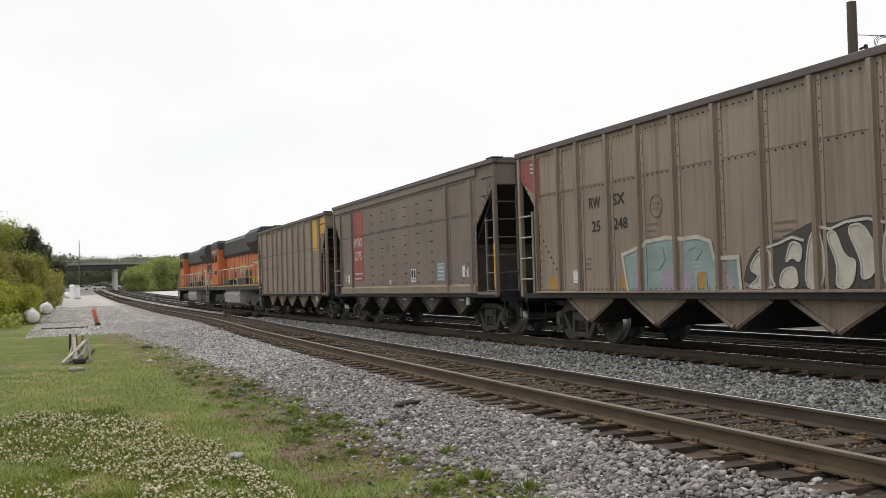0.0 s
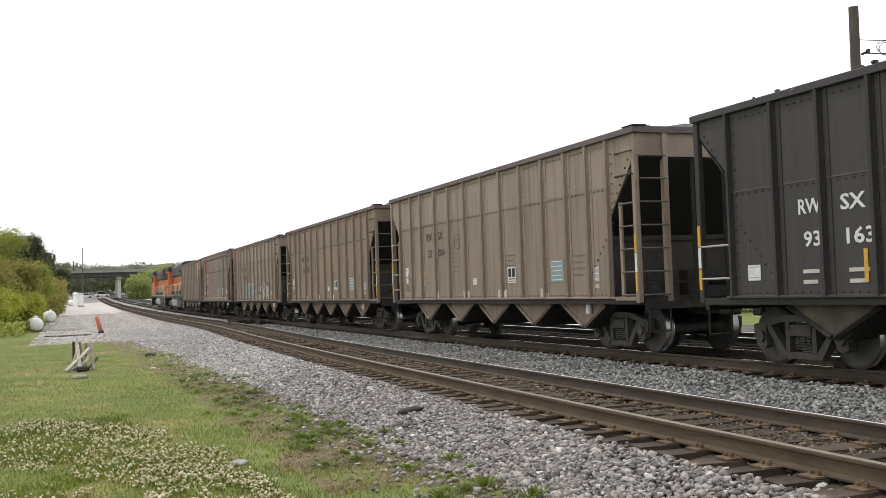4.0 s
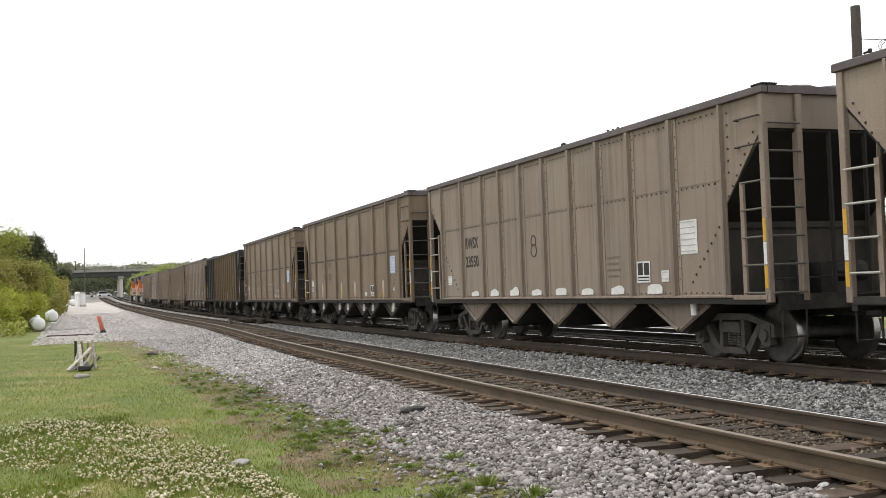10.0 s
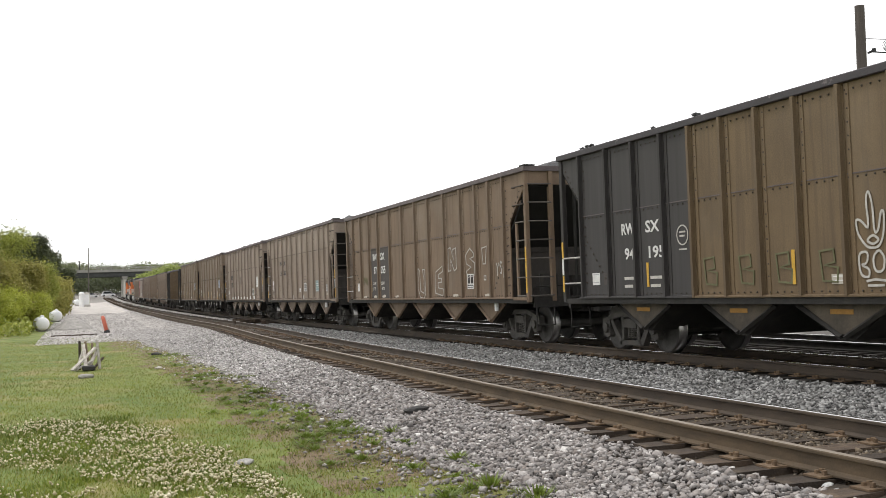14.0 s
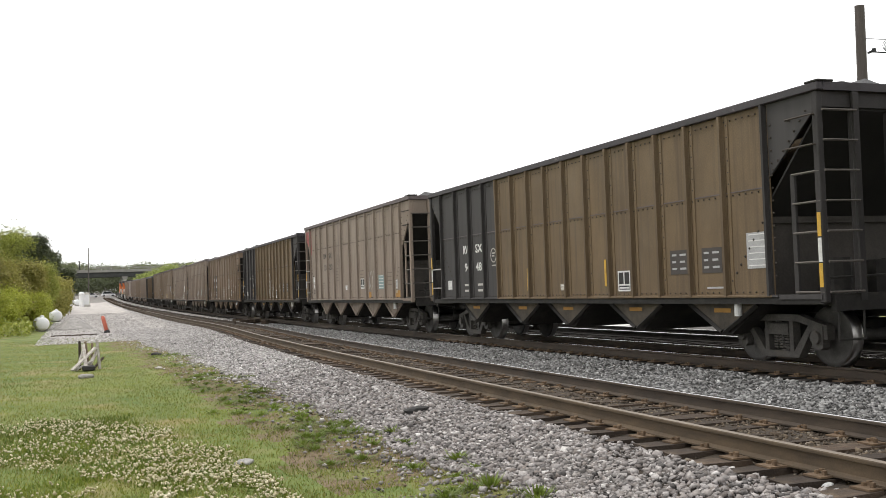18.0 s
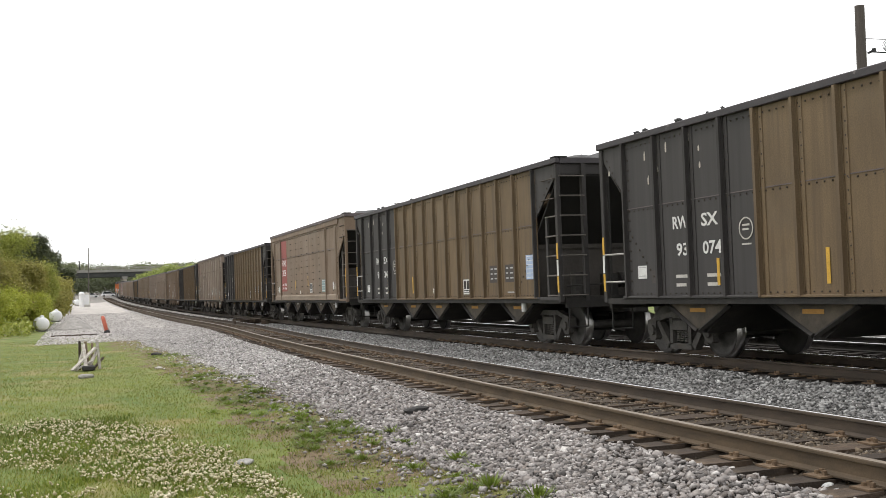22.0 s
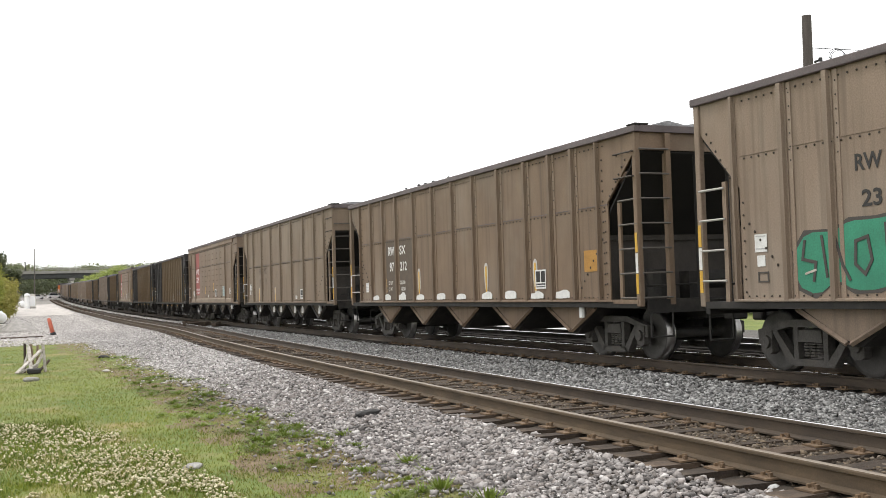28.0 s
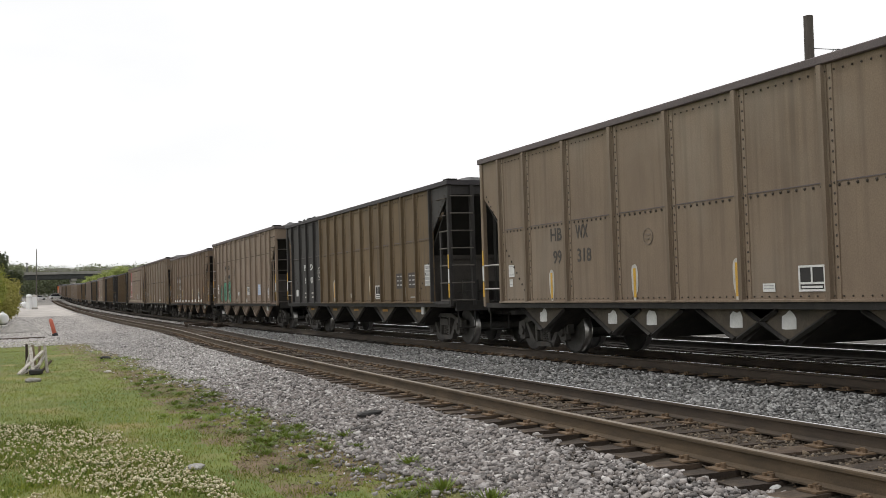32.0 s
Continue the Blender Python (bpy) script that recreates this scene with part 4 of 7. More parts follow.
for x, y in ((3.62, 8.5), (3.75, 7.8), (3.5, 7.4)):
    tagged(tuft(x, y, 110, 0.09, 0.13), group="weeds")

# dead leaves and twigs on the bare strip
litter = scatter(5200, 6.2, 34, lambda y: (grass_edge(y) - 1.25, grass_edge(y) + 0.35), lambda x, y: wobble(x, y, 1.1, 2) > -0.35)
LITTER = island_paint("dead_leaves", [(0.10, 0.07, 0.045), (0.22, 0.16, 0.10), (0.30, 0.235, 0.16), (0.06, 0.045, 0.03)], 0.9)
flat = np.array([(-1, 0, 0), (0, -0.6, 0.15), (1, 0, 0), (0, 0.6, -0.1)], float)
lf = turned(flat, len(litter), rng.uniform(0.012, 0.035, len(litter)), (1, 1, 0.35), 0.1)
bulk("leaf_litter", lf + litter[:, None, :] + np.array([0, 0, 0.012]), 4, [(0, 1, 2, 3)], LITTER, "brown dead leaves scattered on bare earth", "leaf litter")

# ---------------------------------------------------------------- trees
BARK = surface("bark", (0.13, 0.10, 0.075), (0.06, 0.047, 0.036), 0.95, 0, 6, (1, 1, 0.3), 30, 0.6)
LEAF_YELLOW = island_paint("yellow_green_leaves", [(0.27, 0.30, 0.04), (0.40, 0.43, 0.06), (0.33, 0.37, 0.05), (0.47, 0.47, 0.10)], 0.6, True)
LEAF_GREEN = island_paint("fresh_green_leaves", [(0.19, 0.22, 0.04), (0.28, 0.31, 0.055), (0.23, 0.26, 0.045), (0.34, 0.34, 0.08)], 0.6, True)
LEAF_OLIVE = island_paint("olive_brown_leaves", [(0.21, 0.205, 0.05), (0.31, 0.29, 0.07), (0.26, 0.25, 0.055), (0.36, 0.305, 0.095)], 0.6, True)
LEAF_DARK = island_paint("dark_green_leaves", [(0.055, 0.07, 0.035), (0.09, 0.105, 0.05), (0.07, 0.085, 0.04), (0.11, 0.12, 0.06)], 0.6, True)


LEAF_FAR = island_paint("hazy_far_leaves", [(0.11, 0.13, 0.065), (0.16, 0.18, 0.085), (0.13, 0.15, 0.075), (0.19, 0.20, 0.11)], 0.7, True)


def leaf_mesh(clumps, per, leaf, spread):
    """Leaves round clump centres: small quads in all directions."""
    c = np.repeat(np.asarray(clumps, float), per, axis=0)
    n = len(c)
    c = c + rng.normal(0, 1, (n, 3)) * spread
    a = rng.normal(size=(n, 3))
    a /= np.linalg.norm(a, axis=1)[:, None]
    b = np.cross(a, rng.normal(size=(n, 3)))
    b /= np.linalg.norm(b, axis=1)[:, None]
    s = leaf * rng.uniform(0.6, 1.3, n)[:, None]
    return np.stack([c - a * s, c + b * s * 0.55, c + a * s, c - b * s * 0.55], 1)


def tree(name, x, y, tall, wide, leaves, label, leaf=0.22, clumps=130, per=26, low=0.25, category="tree"):
    """Tapered trunk, limbs, and a crown of many leaves with gaps; it stands on the ground."""
    root = Vector((x, y, ground_z(x, y) - 0.1))
    t = thing(name, label, category, "trees by the line", Matrix.Translation(root))
    bm = bmesh.new()
    stem = tall * 0.5
    rod(bm, (0, 0, 0), (rng.normal(0, 0.1), rng.normal(0, 0.1), stem), 0.028 * tall, 8, 0.014 * tall)
    limbs = []
    for i in range(9):
        a = i * 2.4 + rng.random()
        z = tall * (low + 0.04 + 0.5 * rng.random())
        e = (math.cos(a) * wide * 0.36, math.sin(a) * wide * 0.36, min(z + tall * 0.28 * rng.random() + 0.1 * tall, tall * 0.9))
        rod(bm, (0, 0, min(z * 0.8, stem)), e, 0.012 * tall, 5, 0.004 * tall)
        limbs.append(e)
    part("trunk", bm, BARK, t)
    lobes = [(e[0], e[1], e[2], 0.30) for e in limbs] + [(rng.normal(0, 0.12) * wide, rng.normal(0, 0.12) * wide, tall * (0.55 + 0.3 * rng.random()), 0.36) for _ in range(4)]
    if low < 0.1:
        lobes += [(math.cos(a) * wide * 0.3, math.sin(a) * wide * 0.3, tall * 0.2, 0.36) for a in np.linspace(0, 5.3, 6)]
    pts = []
    while len(pts) < clumps:
        cx, cy, cz, r = lobes[rng.integers(len(lobes))]
        d = rng.normal(size=3)
        d *= (0.55 + 0.45 * rng.random()) / np.linalg.norm(d)
        p = (cx + d[0] * r * wide * 0.62, cy + d[1] * r * wide * 0.62, cz + d[2] * r * tall * 0.45)
        if (tall * low * 0.6 if low >= 0.1 else 0.1) < p[2] < tall:
            pts.append(p)
    v = leaf_mesh(pts, per, leaf, 0.045 * wide + 0.12)
    ob = bulk("crown", v, 4, [(0, 1, 2, 3)], leaves, "", "", kind="")
    ob.parent = t
    return t


def bush(x, y, tall, wide, leaves, label, leaf=0.16, clumps=90, per=26):
    """A shrub that is leafy to the ground."""
    t = tree("shrub", x, y, tall, wide, leaves, label, leaf, clumps, per, 0.06, "shrub")
    t["group"] = "shrubs by the line"
    return t


for x, y, tall, wide in ((-5.6, 150, 10.6, 8), (-2.6, 153, 10.3, 5), (-1.0, 160, 8.6, 4.4), (-12, 150, 11, 10), (-22, 140, 11, 11), (1.2, 168, 6.5, 4)):
    tree("tree", x, y, tall, wide, LEAF_DARK, "dark green tall tree behind the lighter scrub", 0.2, 260, 46)
for x, y, tall, wide in ((-4.3, 84, 7.2, 5.6), (-1.7, 88, 4.7, 3.8), (-8, 80, 8.2, 6.5), (-13, 86, 8, 6), (-1.6, 100, 4.6, 3.8), (-6.0, 82, 7.6, 6)):
    tree("tree", x, y, tall, wide, LEAF_GREEN, "fresh green leafy tree at the scrub's edge", 0.075, 280, 110, 0.12)
for x, y, tall, wide in ((-3.4, 70, 4.6, 4.2), (-6.5, 68, 4.4, 4.5), (-1.9, 76, 4.3, 3.2)):
    tree("tree", x, y, tall, wide, LEAF_OLIVE, "olive-brown budding tree at the scrub's edge", 0.075, 280, 95, 0.1)
for x, y, tall, wide in ((-2.7, 66.5, 2.6, 2.8), (-1.35, 71, 2.4, 2.2), (-1.35, 79, 2.0, 1.8), (-4.6, 63, 2.3, 2.8), (-6.8, 62, 2.2, 3.0), (-1.3, 84, 2.4, 2.2)):
    bush(x, y, tall, wide, LEAF_YELLOW, "yellow-green leafy shrub at the lawn's edge", 0.062, 200, 100)
for x, y, tall, wide in ((-0.6, 112, 4.6, 4.0), (0.0, 124, 4.8, 3.8), (-1.2, 107, 3.4, 3.4), (0.9, 140, 4.6, 3.6)):
    bush(x, y, tall, wide, LEAF_OLIVE if tall > 4.5 else LEAF_GREEN, "green scrub beside the gravel road", 0.13, 180, 50)
LEAF_PALE = island_paint("pale_green_leaves", [(0.24, 0.29, 0.085), (0.34, 0.39, 0.12), (0.29, 0.34, 0.10), (0.40, 0.43, 0.15)], 0.6, True)
for x, y, tall, wide in ((24.6, 301, 6.4, 6.0), (27.0, 300, 8.2, 8.5), (31.0, 304, 9.4, 10), (35.2, 306, 9.6, 10.5), (40, 308, 9.0, 10), (46, 310, 8.8, 10), (52, 312, 8.6, 10)):
    bush(x, y, tall, wide, LEAF_PALE, "broad pale green thicket beyond the tracks by the bridge", 0.28, 380, 40)

for x, y, tall, wide in ((35.0, 48.5, 4.4, 4.6), (38.6, 46.6, 5.0, 5.2), (42.4, 45.2, 4.8, 5.0), (46.2, 44.0, 5.2, 5.4), (50.4, 42.4, 5.0, 5.4)):
    bush(x, y, tall, wide, LEAF_GREEN, "green leafy shrub beyond the third track", 0.12, 220, 46)

# ground cover under the scrub and the far woods
low_scrub = [(x, y, ground_z(x, y) + rng.uniform(0.0, 0.5)) for x, y in zip(rng.uniform(-12, -1.2, 900), rng.uniform(57, 80, 900)) if x < -1.0 - (y - 57) * -0.02]
bulk("undergrowth", leaf_mesh(low_scrub, 12, 0.13, 0.25), 4, [(0, 1, 2, 3)], LEAF_GREEN, "tangled green undergrowth below the scrub", "undergrowth")
ridge = []
for i in range(4200):
    x = rng.uniform(-70, 190)
    y = rng.uniform(650, 760)
    top = 15.0 + 4.0 * wobble(x, 0, 0.035) + 4.0 * max(0, wobble(x, 0, 0.11, 3)) ** 2 * 3 + 1.5 * wobble(x, y, 0.2)
    ridge.append((x, y, track_z(y) + top * rng.random() ** 0.45))
bulk("far_woods", leaf_mesh(ridge, 20, 0.6, 1.2), 4, [(0, 1, 2, 3)], LEAF_FAR, "far wooded hillside beyond the road bridge", "woods")
mid = []
for i in range(1100):
    x, y = rng.uniform(-20, 60), rng.uniform(440, 500)
    mid.append((x, y, track_z(y) + (6.5 + 3 * wobble(x, y, 0.06)) * rng.random() ** 0.6))
# Dark leaf colour stands in for the shade seen beneath the deck.
bulk("middle_woods", leaf_mesh(mid, 26, 0.5, 0.9), 4, [(0, 1, 2, 3)], LEAF_DARK, "woods under and over the road bridge, leaves darkened for the shade there", "woods")

# ---------------------------------------------------------------- road bridge
CONCRETE = surface("weathered_concrete", (0.30, 0.29, 0.265), (0.19, 0.183, 0.168), 0.9, 0, 0.7, (1, 1, 0.3), 8, 0.2)
PALE_CONCRETE = surface("pale_concrete", (0.62, 0.60, 0.55), (0.46, 0.44, 0.40), 0.9, 0, 1.0, (1, 1, 0.3), 8, 0.2)
GIRDER = surface("bridge_girder", (0.055, 0.058, 0.056), (0.032, 0.034, 0.033), 0.7, 0.1, 1, (1, 1, 1), 10, 0.1)
bridge = thing("road_bridge", "concrete road bridge with dark girders over the tracks", "bridge", at=Matrix.Translation((0, 0, 0)))
BY = 340
part("deck", boxed((-60, 130, BY - 5.5, BY + 5.5, 10.0, 10.45), bevel=0.05), CONCRETE, bridge)
for yy in (-4.6, -1.6, 1.6, 4.6):
    part("girder", boxed((-60, 130, BY + yy - 0.25, BY + yy + 0.25, 8.6, 10.0)), GIRDER, bridge)
for yy in (-5.35, 5.35):
    part("parapet", boxed((-60, 130, BY + yy - 0.15, BY + yy + 0.15, 10.45, 10.85)), CONCRETE, bridge)
    for x in range(-58, 130, 4):
        part("rail_post", boxed((x - 0.1, x + 0.1, BY + yy - 0.1, BY + yy + 0.1, 10.85, 11.5)), CONCRETE, bridge)
    part("hand_rail", boxed((-60, 130, BY + yy - 0.08, BY + yy + 0.08, 11.45, 11.6)), CONCRETE, bridge)
for x in (21.9, 52, 82):
    pier = part("pier_cap", boxed((x - 0.8, x + 0.8, BY - 5.2, BY + 5.2, 7.8, 8.6), bevel=0.05), CONCRETE, bridge)
    for yy in (-3.9, 3.9):
        bm = bmesh.new()
        rod(bm, (x, BY + yy, 1.0), (x, BY + yy, 7.9), 0.62, 12)
        part("column", bm, PALE_CONCRETE, pier)
bm = bmesh.new()
prism(bm, [(-60, 1.0), (7.6, 1.0), (5.5, 8.6), (-60, 8.6)], "y", BY - 5, BY + 5)
part("abutment", fixed(bm), CONCRETE, bridge)
part("abutment", boxed((100, 130, BY - 5, BY + 5, 1, 8.6)), CONCRETE, bridge)

# ---------------------------------------------------------------- small things by the line
TANK_WHITE = surface("tank_paint", (0.80, 0.80, 0.79), (0.66, 0.67, 0.68), 0.35, 0, 2, (1, 1, 1), 30, 0.03)
WOOD_POLE = surface("treated_pole_wood", (0.10, 0.085, 0.075), (0.055, 0.047, 0.042), 0.9, 0, 6, (1, 1, 0.1), 40, 0.4)
ORANGE = surface("faded_orange_plastic", (0.62, 0.17, 0.11), (0.50, 0.13, 0.08), 0.5, 0, 4, (1, 1, 1), 40, 0.05)
BLACK_RUBBER = plain("black_rubber", (0.025, 0.025, 0.026), 0.7)
CABLE = plain("dark_cable", (0.03, 0.03, 0.032), 0.6)


def gas_tank(x, y, r, lift=0.06):
    z = ground_z(x, y)
    t = thing("gas_tank", "white steel gas tank lying on low feet by the scrub", "tank", "gas tanks", pose(x, y, z, 0, 0, 4))
    bm = bmesh.new()
    L = 2.4
    prof = [(-0.0 - r * 0.55, 0.001)] + [(-r * 0.55 * math.cos(a), r * math.sin(a)) for a in np.linspace(0.15, math.pi / 2, 7)]
    prof += [(L + r * 0.55 * math.sin(a), r * math.cos(a)) for a in np.linspace(0, math.pi / 2 - 0.15, 7)] + [(L + r * 0.55, 0.001)]
    lathe(bm, prof, 22, "y")
    bmesh.ops.translate(bm, verts=bm.verts[:], vec=(0, 0, r + lift))
    part("shell", bm, TANK_WHITE, t)
    bm = bmesh.new()
    lathe(bm, [(0, 0.13), (0.08, 0.13), (0.14, 0.09), (0.155, 0.001)], 14, "z")
    bmesh.ops.translate(bm, verts=bm.verts[:], vec=(0, 0.3, 2 * r + lift - 0.03))
    part("dome_cap", bm, TANK_WHITE, t)
    for yy in (0.15, L - 0.15):
        part("foot", boxed((-0.32, 0.32, yy - 0.1, yy + 0.1, 0, lift + 0.12), bevel=0.02), CONCRETE, t)
    return t


gas_tank(-0.44, 66.7, 0.40)
gas_tank(0.51, 93.0, 0.46)
gas_tank(5.2, 222.0, 0.6)

HEAP = surface("grey_heap_stone", (0.40, 0.38, 0.36), (0.19, 0.18, 0.17), 0.95, 0, 4, (1, 1, 1), 18, 1.0)
# low gravel heap by the tanks
bm = bmesh.new()
for v in lathe(bm, [(0.55, 0.02), (0.5, 0.4), (0.32, 0.9), (0.12, 1.5), (-0.05, 2.1)], 24, "z").verts:
    v.co += Vector((0, 0, 0.07)) * noise.noise(v.co * 2.1) + Vector((1, 1, 0)) * 0.12 * noise.noise(v.co * 1.3 + Vector((5, 0, 0)))
heap = part("rubble_mound", bm, HEAP, None)
heap.location = (1.35, 70, ground_z(1.35, 70) - 0.03)
heap.scale = (0.72, 1.3, 1.35)
tagged(heap, "low heap of grey gravel beside a tank", "gravel heap")

# dark boards lying where the lawn ends
for x, y, turn, long_ in ((0.75, 56.2, 78, 1.5), (1.75, 57.0, 66, 1.1)):
    bd = part("board", boxed((-0.09, 0.09, -long_ / 2, long_ / 2, 0, 0.07), bevel=0.012), TIE, None)
    bd.matrix_basis = pose(x, y, ground_z(x, y), 0, 0, turn)
    tagged(bd, "dark weathered board lying where the lawn ends", "board", "boards")

# leaning orange marker post
mk = thing("marker_post", "leaning orange plastic marker post with black foot", "marker post", at=pose(2.86, 58.6, ground_z(2.86, 58.6), 2, -14, 0))
bm = bmesh.new()
lathe(bm, [(0.16, 0.11), (0.85, 0.10), (0.95, 0.075), (0.97, 0.001)], 12, "z")
part("post", bm, ORANGE, mk)
bm = bmesh.new()
lathe(bm, [(0.0, 0.16), (0.08, 0.16), (0.17, 0.12)], 12, "z")
part("foot", bm, BLACK_RUBBER, mk, "black rubber foot")

# heap of white-painted posts
WHITE_POST = surface("peeling_white_post", (0.60, 0.57, 0.52), (0.24, 0.21, 0.18), 0.8, 0, 9, (1, 1, 1), 40, 0.3)
OLD_WOOD = surface("greyed_old_wood", (0.25, 0.19, 0.13), (0.13, 0.095, 0.065), 0.9, 0, 5, (4, 4, 0.6), 40, 0.3)
hp = thing("post_heap", "toppled white-painted posts piled on a dark iron base", "post heap", at=pose(0.85, 28.2, ground_z(0.85, 28.2), 0, 0, 0))
part("iron_base", boxed((-0.12, 0.2, -0.42, -0.1, 0.0, 0.13), bevel=0.03), BLACKISH, hp, "dark iron base plate")
for p, q, w, mat in (((-0.36, -0.45, 0.04), (0.24, 0.25, 0.56), 0.10, WHITE_POST), ((-0.02, -0.35, 0.07), (-0.07, 0.25, 0.66), 0.09, WHITE_POST), ((0.02, -0.2, 0.05), (0.30, 0.35, 0.50), 0.08, WHITE_POST),
                     ((0.33, 0.2, 0.0), (0.28, 0.3, 0.72), 0.07, WHITE_POST), ((-0.16, 0.1, 0.0), (-0.15, 0.32, 0.74), 0.06, TIE), ((0.06, 0.1, 0.0), (-0.01, 0.34, 0.72), 0.06, OLD_WOOD),
                     ((0.12, 0.1, 0.0), (0.16, 0.36, 0.68), 0.055, OLD_WOOD), ((-0.30, -0.3, 0.03), (0.16, -0.1, 0.24), 0.08, WHITE_POST), ((-0.24, 0.0, 0.0), (-0.04, 0.3, 0.60), 0.05, WHITE_POST),
                     ((0.2, 0.15, 0.05), (0.44, 0.5, 0.28), 0.06, TIE)):
    d = Vector(q) - Vector(p)
    bm = boxed((-w / 2, w / 2, -0.022, 0.022, 0, d.length), bevel=0.006)
    ob = part("post", bm, mat, hp)
    ob.matrix_basis = Matrix.Translation(p) @ d.to_track_quat("Z", "Y").to_matrix().to_4x4()

# signal case and mast
case = thing("signal_case", "white metal signal case with rounded top on gravel", "signal case", at=pose(6.35, 205, ground_z(6.35, 205)) @ Matrix.Scale(1.5, 4))
bm = bmesh.new()
prism(bm, [(-0.42, 0.12), (0.42, 0.12), (0.42, 1.55), (0.3, 1.72), (0, 1.8), (-0.3, 1.72), (-0.42, 1.55)], "y", -0.35, 0.35)
part("cabinet", fixed(bm), PALE_CONCRETE, case)
part("plinth", boxed((-0.5, 0.5, -0.42, 0.42, -0.1, 0.12)), CONCRETE, case)
part("door", boxed((-0.34, 0.34, -0.375, -0.35, 0.25, 1.5), bevel=0.01), TANK_WHITE, case)
bm = bmesh.new()
lathe(bm, [(0.0, 0.36), (0.16, 0.36), (0.36, 0.24), (0.42, 0.001)], 14, "z")
bmesh.ops.translate(bm, verts=bm.verts[:], vec=(-0.55, -0.5, 1.45))
rod(bm, (-0.55, -0.5, -0.1), (-0.55, -0.5, 1.5), 0.3, 10)
part("drum", bm, TANK_WHITE, case, "white round-topped drum")
mast = thing("mast", "thin grey steel mast beside the gravel road", "mast", at=pose(6.9, 208, ground_z(6.9, 208)) @ Matrix.Scale(1.55, 4))
bm = bmesh.new()
rod(bm, (0, 0, -0.1), (0.1, 0, 7.2), 0.09, 8, 0.04)
part("shaft", bm, GREYLADDER, mast)
lamp = thing("lamp_post", "thin dark lamp post standing on the bridge", "lamp post", at=pose(8.7, 337, 10.4))
bm = bmesh.new()
rod(bm, (0, 0, 0), (0, 0, 3.2), 0.16, 6)
part("shaft", bm, STEEL_DARK, lamp)
part("head", boxed((-0.3, 0.3, -0.2, 0.2, 3.1, 3.4), bevel=0.03), STEEL_DARK, lamp)

# utility pole behind the train
up = thing("utility_pole", "dark wooden utility pole with wire and cable coil", "utility pole", at=pose(23.6, 25.0, ground_z(23.6, 25.0), 0, 0.6, 0))
gz = 9.72 - ground_z(23.6, 25.0)
bm = bmesh.new()
rod(bm, (0, 0, -0.3), (0, 0, gz), 0.19, 12, 0.15)
part("shaft", bm, WOOD_POLE, up)
bm = bmesh.new()
rod(bm, (0.16, -0.1, gz - 1.5), (0.32, -0.2, gz - 1.42), 0.04, 6)
rod(bm, (0.32, -0.2, gz - 1.48), (0.32, -0.2, gz - 1.36), 0.06, 8)
part("insulator", bm, BLACK_RUBBER, up)
bm = bmesh.new()
rod(bm, (0.0, -0.1, gz - 1.05), (14.0, -6.8, gz - 2.3), 0.012, 4)
part("wire", bm, CABLE, up)
bm = bmesh.new()
rod(bm, (0.2, -0.1, gz - 1.45), (14.0, -6.8, gz - 2.9), 0.02, 4)
part("wire", bm, CABLE, up)
for k in range(3):
    bm = bmesh.new()
    c = Vector((0.80 + 0.05 * k, -0.38, gz - 1.28 - 0.03 * k))
    pr = [c + Vector((0.21 * math.cos(a), -0.10 * math.cos(a), 0.21 * math.sin(a))) for a in np.linspace(0, math.tau, 17)]
    for p, q in zip(pr, pr[1:]):
        rod(bm, p, q, 0.009, 4)
    part("cable_coil", bm, CABLE, up)

# dark timbers between the tracks
tb = thing("timber_pile", "dark old timbers dumped between the two tracks", "timber pile", at=pose(10.4, 57.5, ground_z(10.4, 57.5)))
for i in range(5):
    ob = part("timber", boxed((-1.1, 1.1, -0.12, 0.12, 0, 0.17), bevel=0.015), TIE, tb)
    ob.matrix_basis = pose(rng.uniform(-0.5, 0.9), -2.0 + i * 1.1, 0.02 + 0.12 * (i % 2), 0, rng.uniform(-4, 4), 62 + rng.uniform(-25, 25))

# loose stones and litter on the lawn
for x, y, s, mat, lab in ((1.91, 11.16, 0.075, STONE, "grey lump of stone lying on the grass"), (0.75, 25.4, 0.14, CONCRETE, "flat grey slab of broken concrete"), (2.55, 27.2, 0.07, OFFWHITE, "white scrap lying on the grass"),
                          (4.6, 13.2, 0.12, BLACKISH, "dark piece of broken timber on ballast"), (3.1, 33.5, 0.12, BLACKISH, "dark scrap beside the ballast"), (5.55, 6.45, 0.06, WHITE, "pale lump of stone beside the rail")):
    bm = bmesh.new()
    bmesh.ops.create_icosphere(bm, subdivisions=2, radius=s)
    for v in bm.verts:
        v.co *= 1 + 0.35 * noise.noise(v.co * 9 / s * 0.1 + Vector((x, y, 0)))
        v.co.z *= 0.5
        v.co.x *= 1.4
    ob = part("loose_stone", bm, mat, None)
    ob.location = (x, y, ground_z(x, y) + s * 0.3)
    tagged(ob, lab, "stone", "loose stones")

# ---------------------------------------------------------------- parked cars
CAR_WHITE = plain("white_car_paint", (0.75, 0.75, 0.76), 0.3)
CAR_SILVER = plain("silver_car_paint", (0.50, 0.52, 0.55), 0.3, 0.3)
CAR_GLASS = plain("dark_car_glass", (0.03, 0.035, 0.04), 0.1)


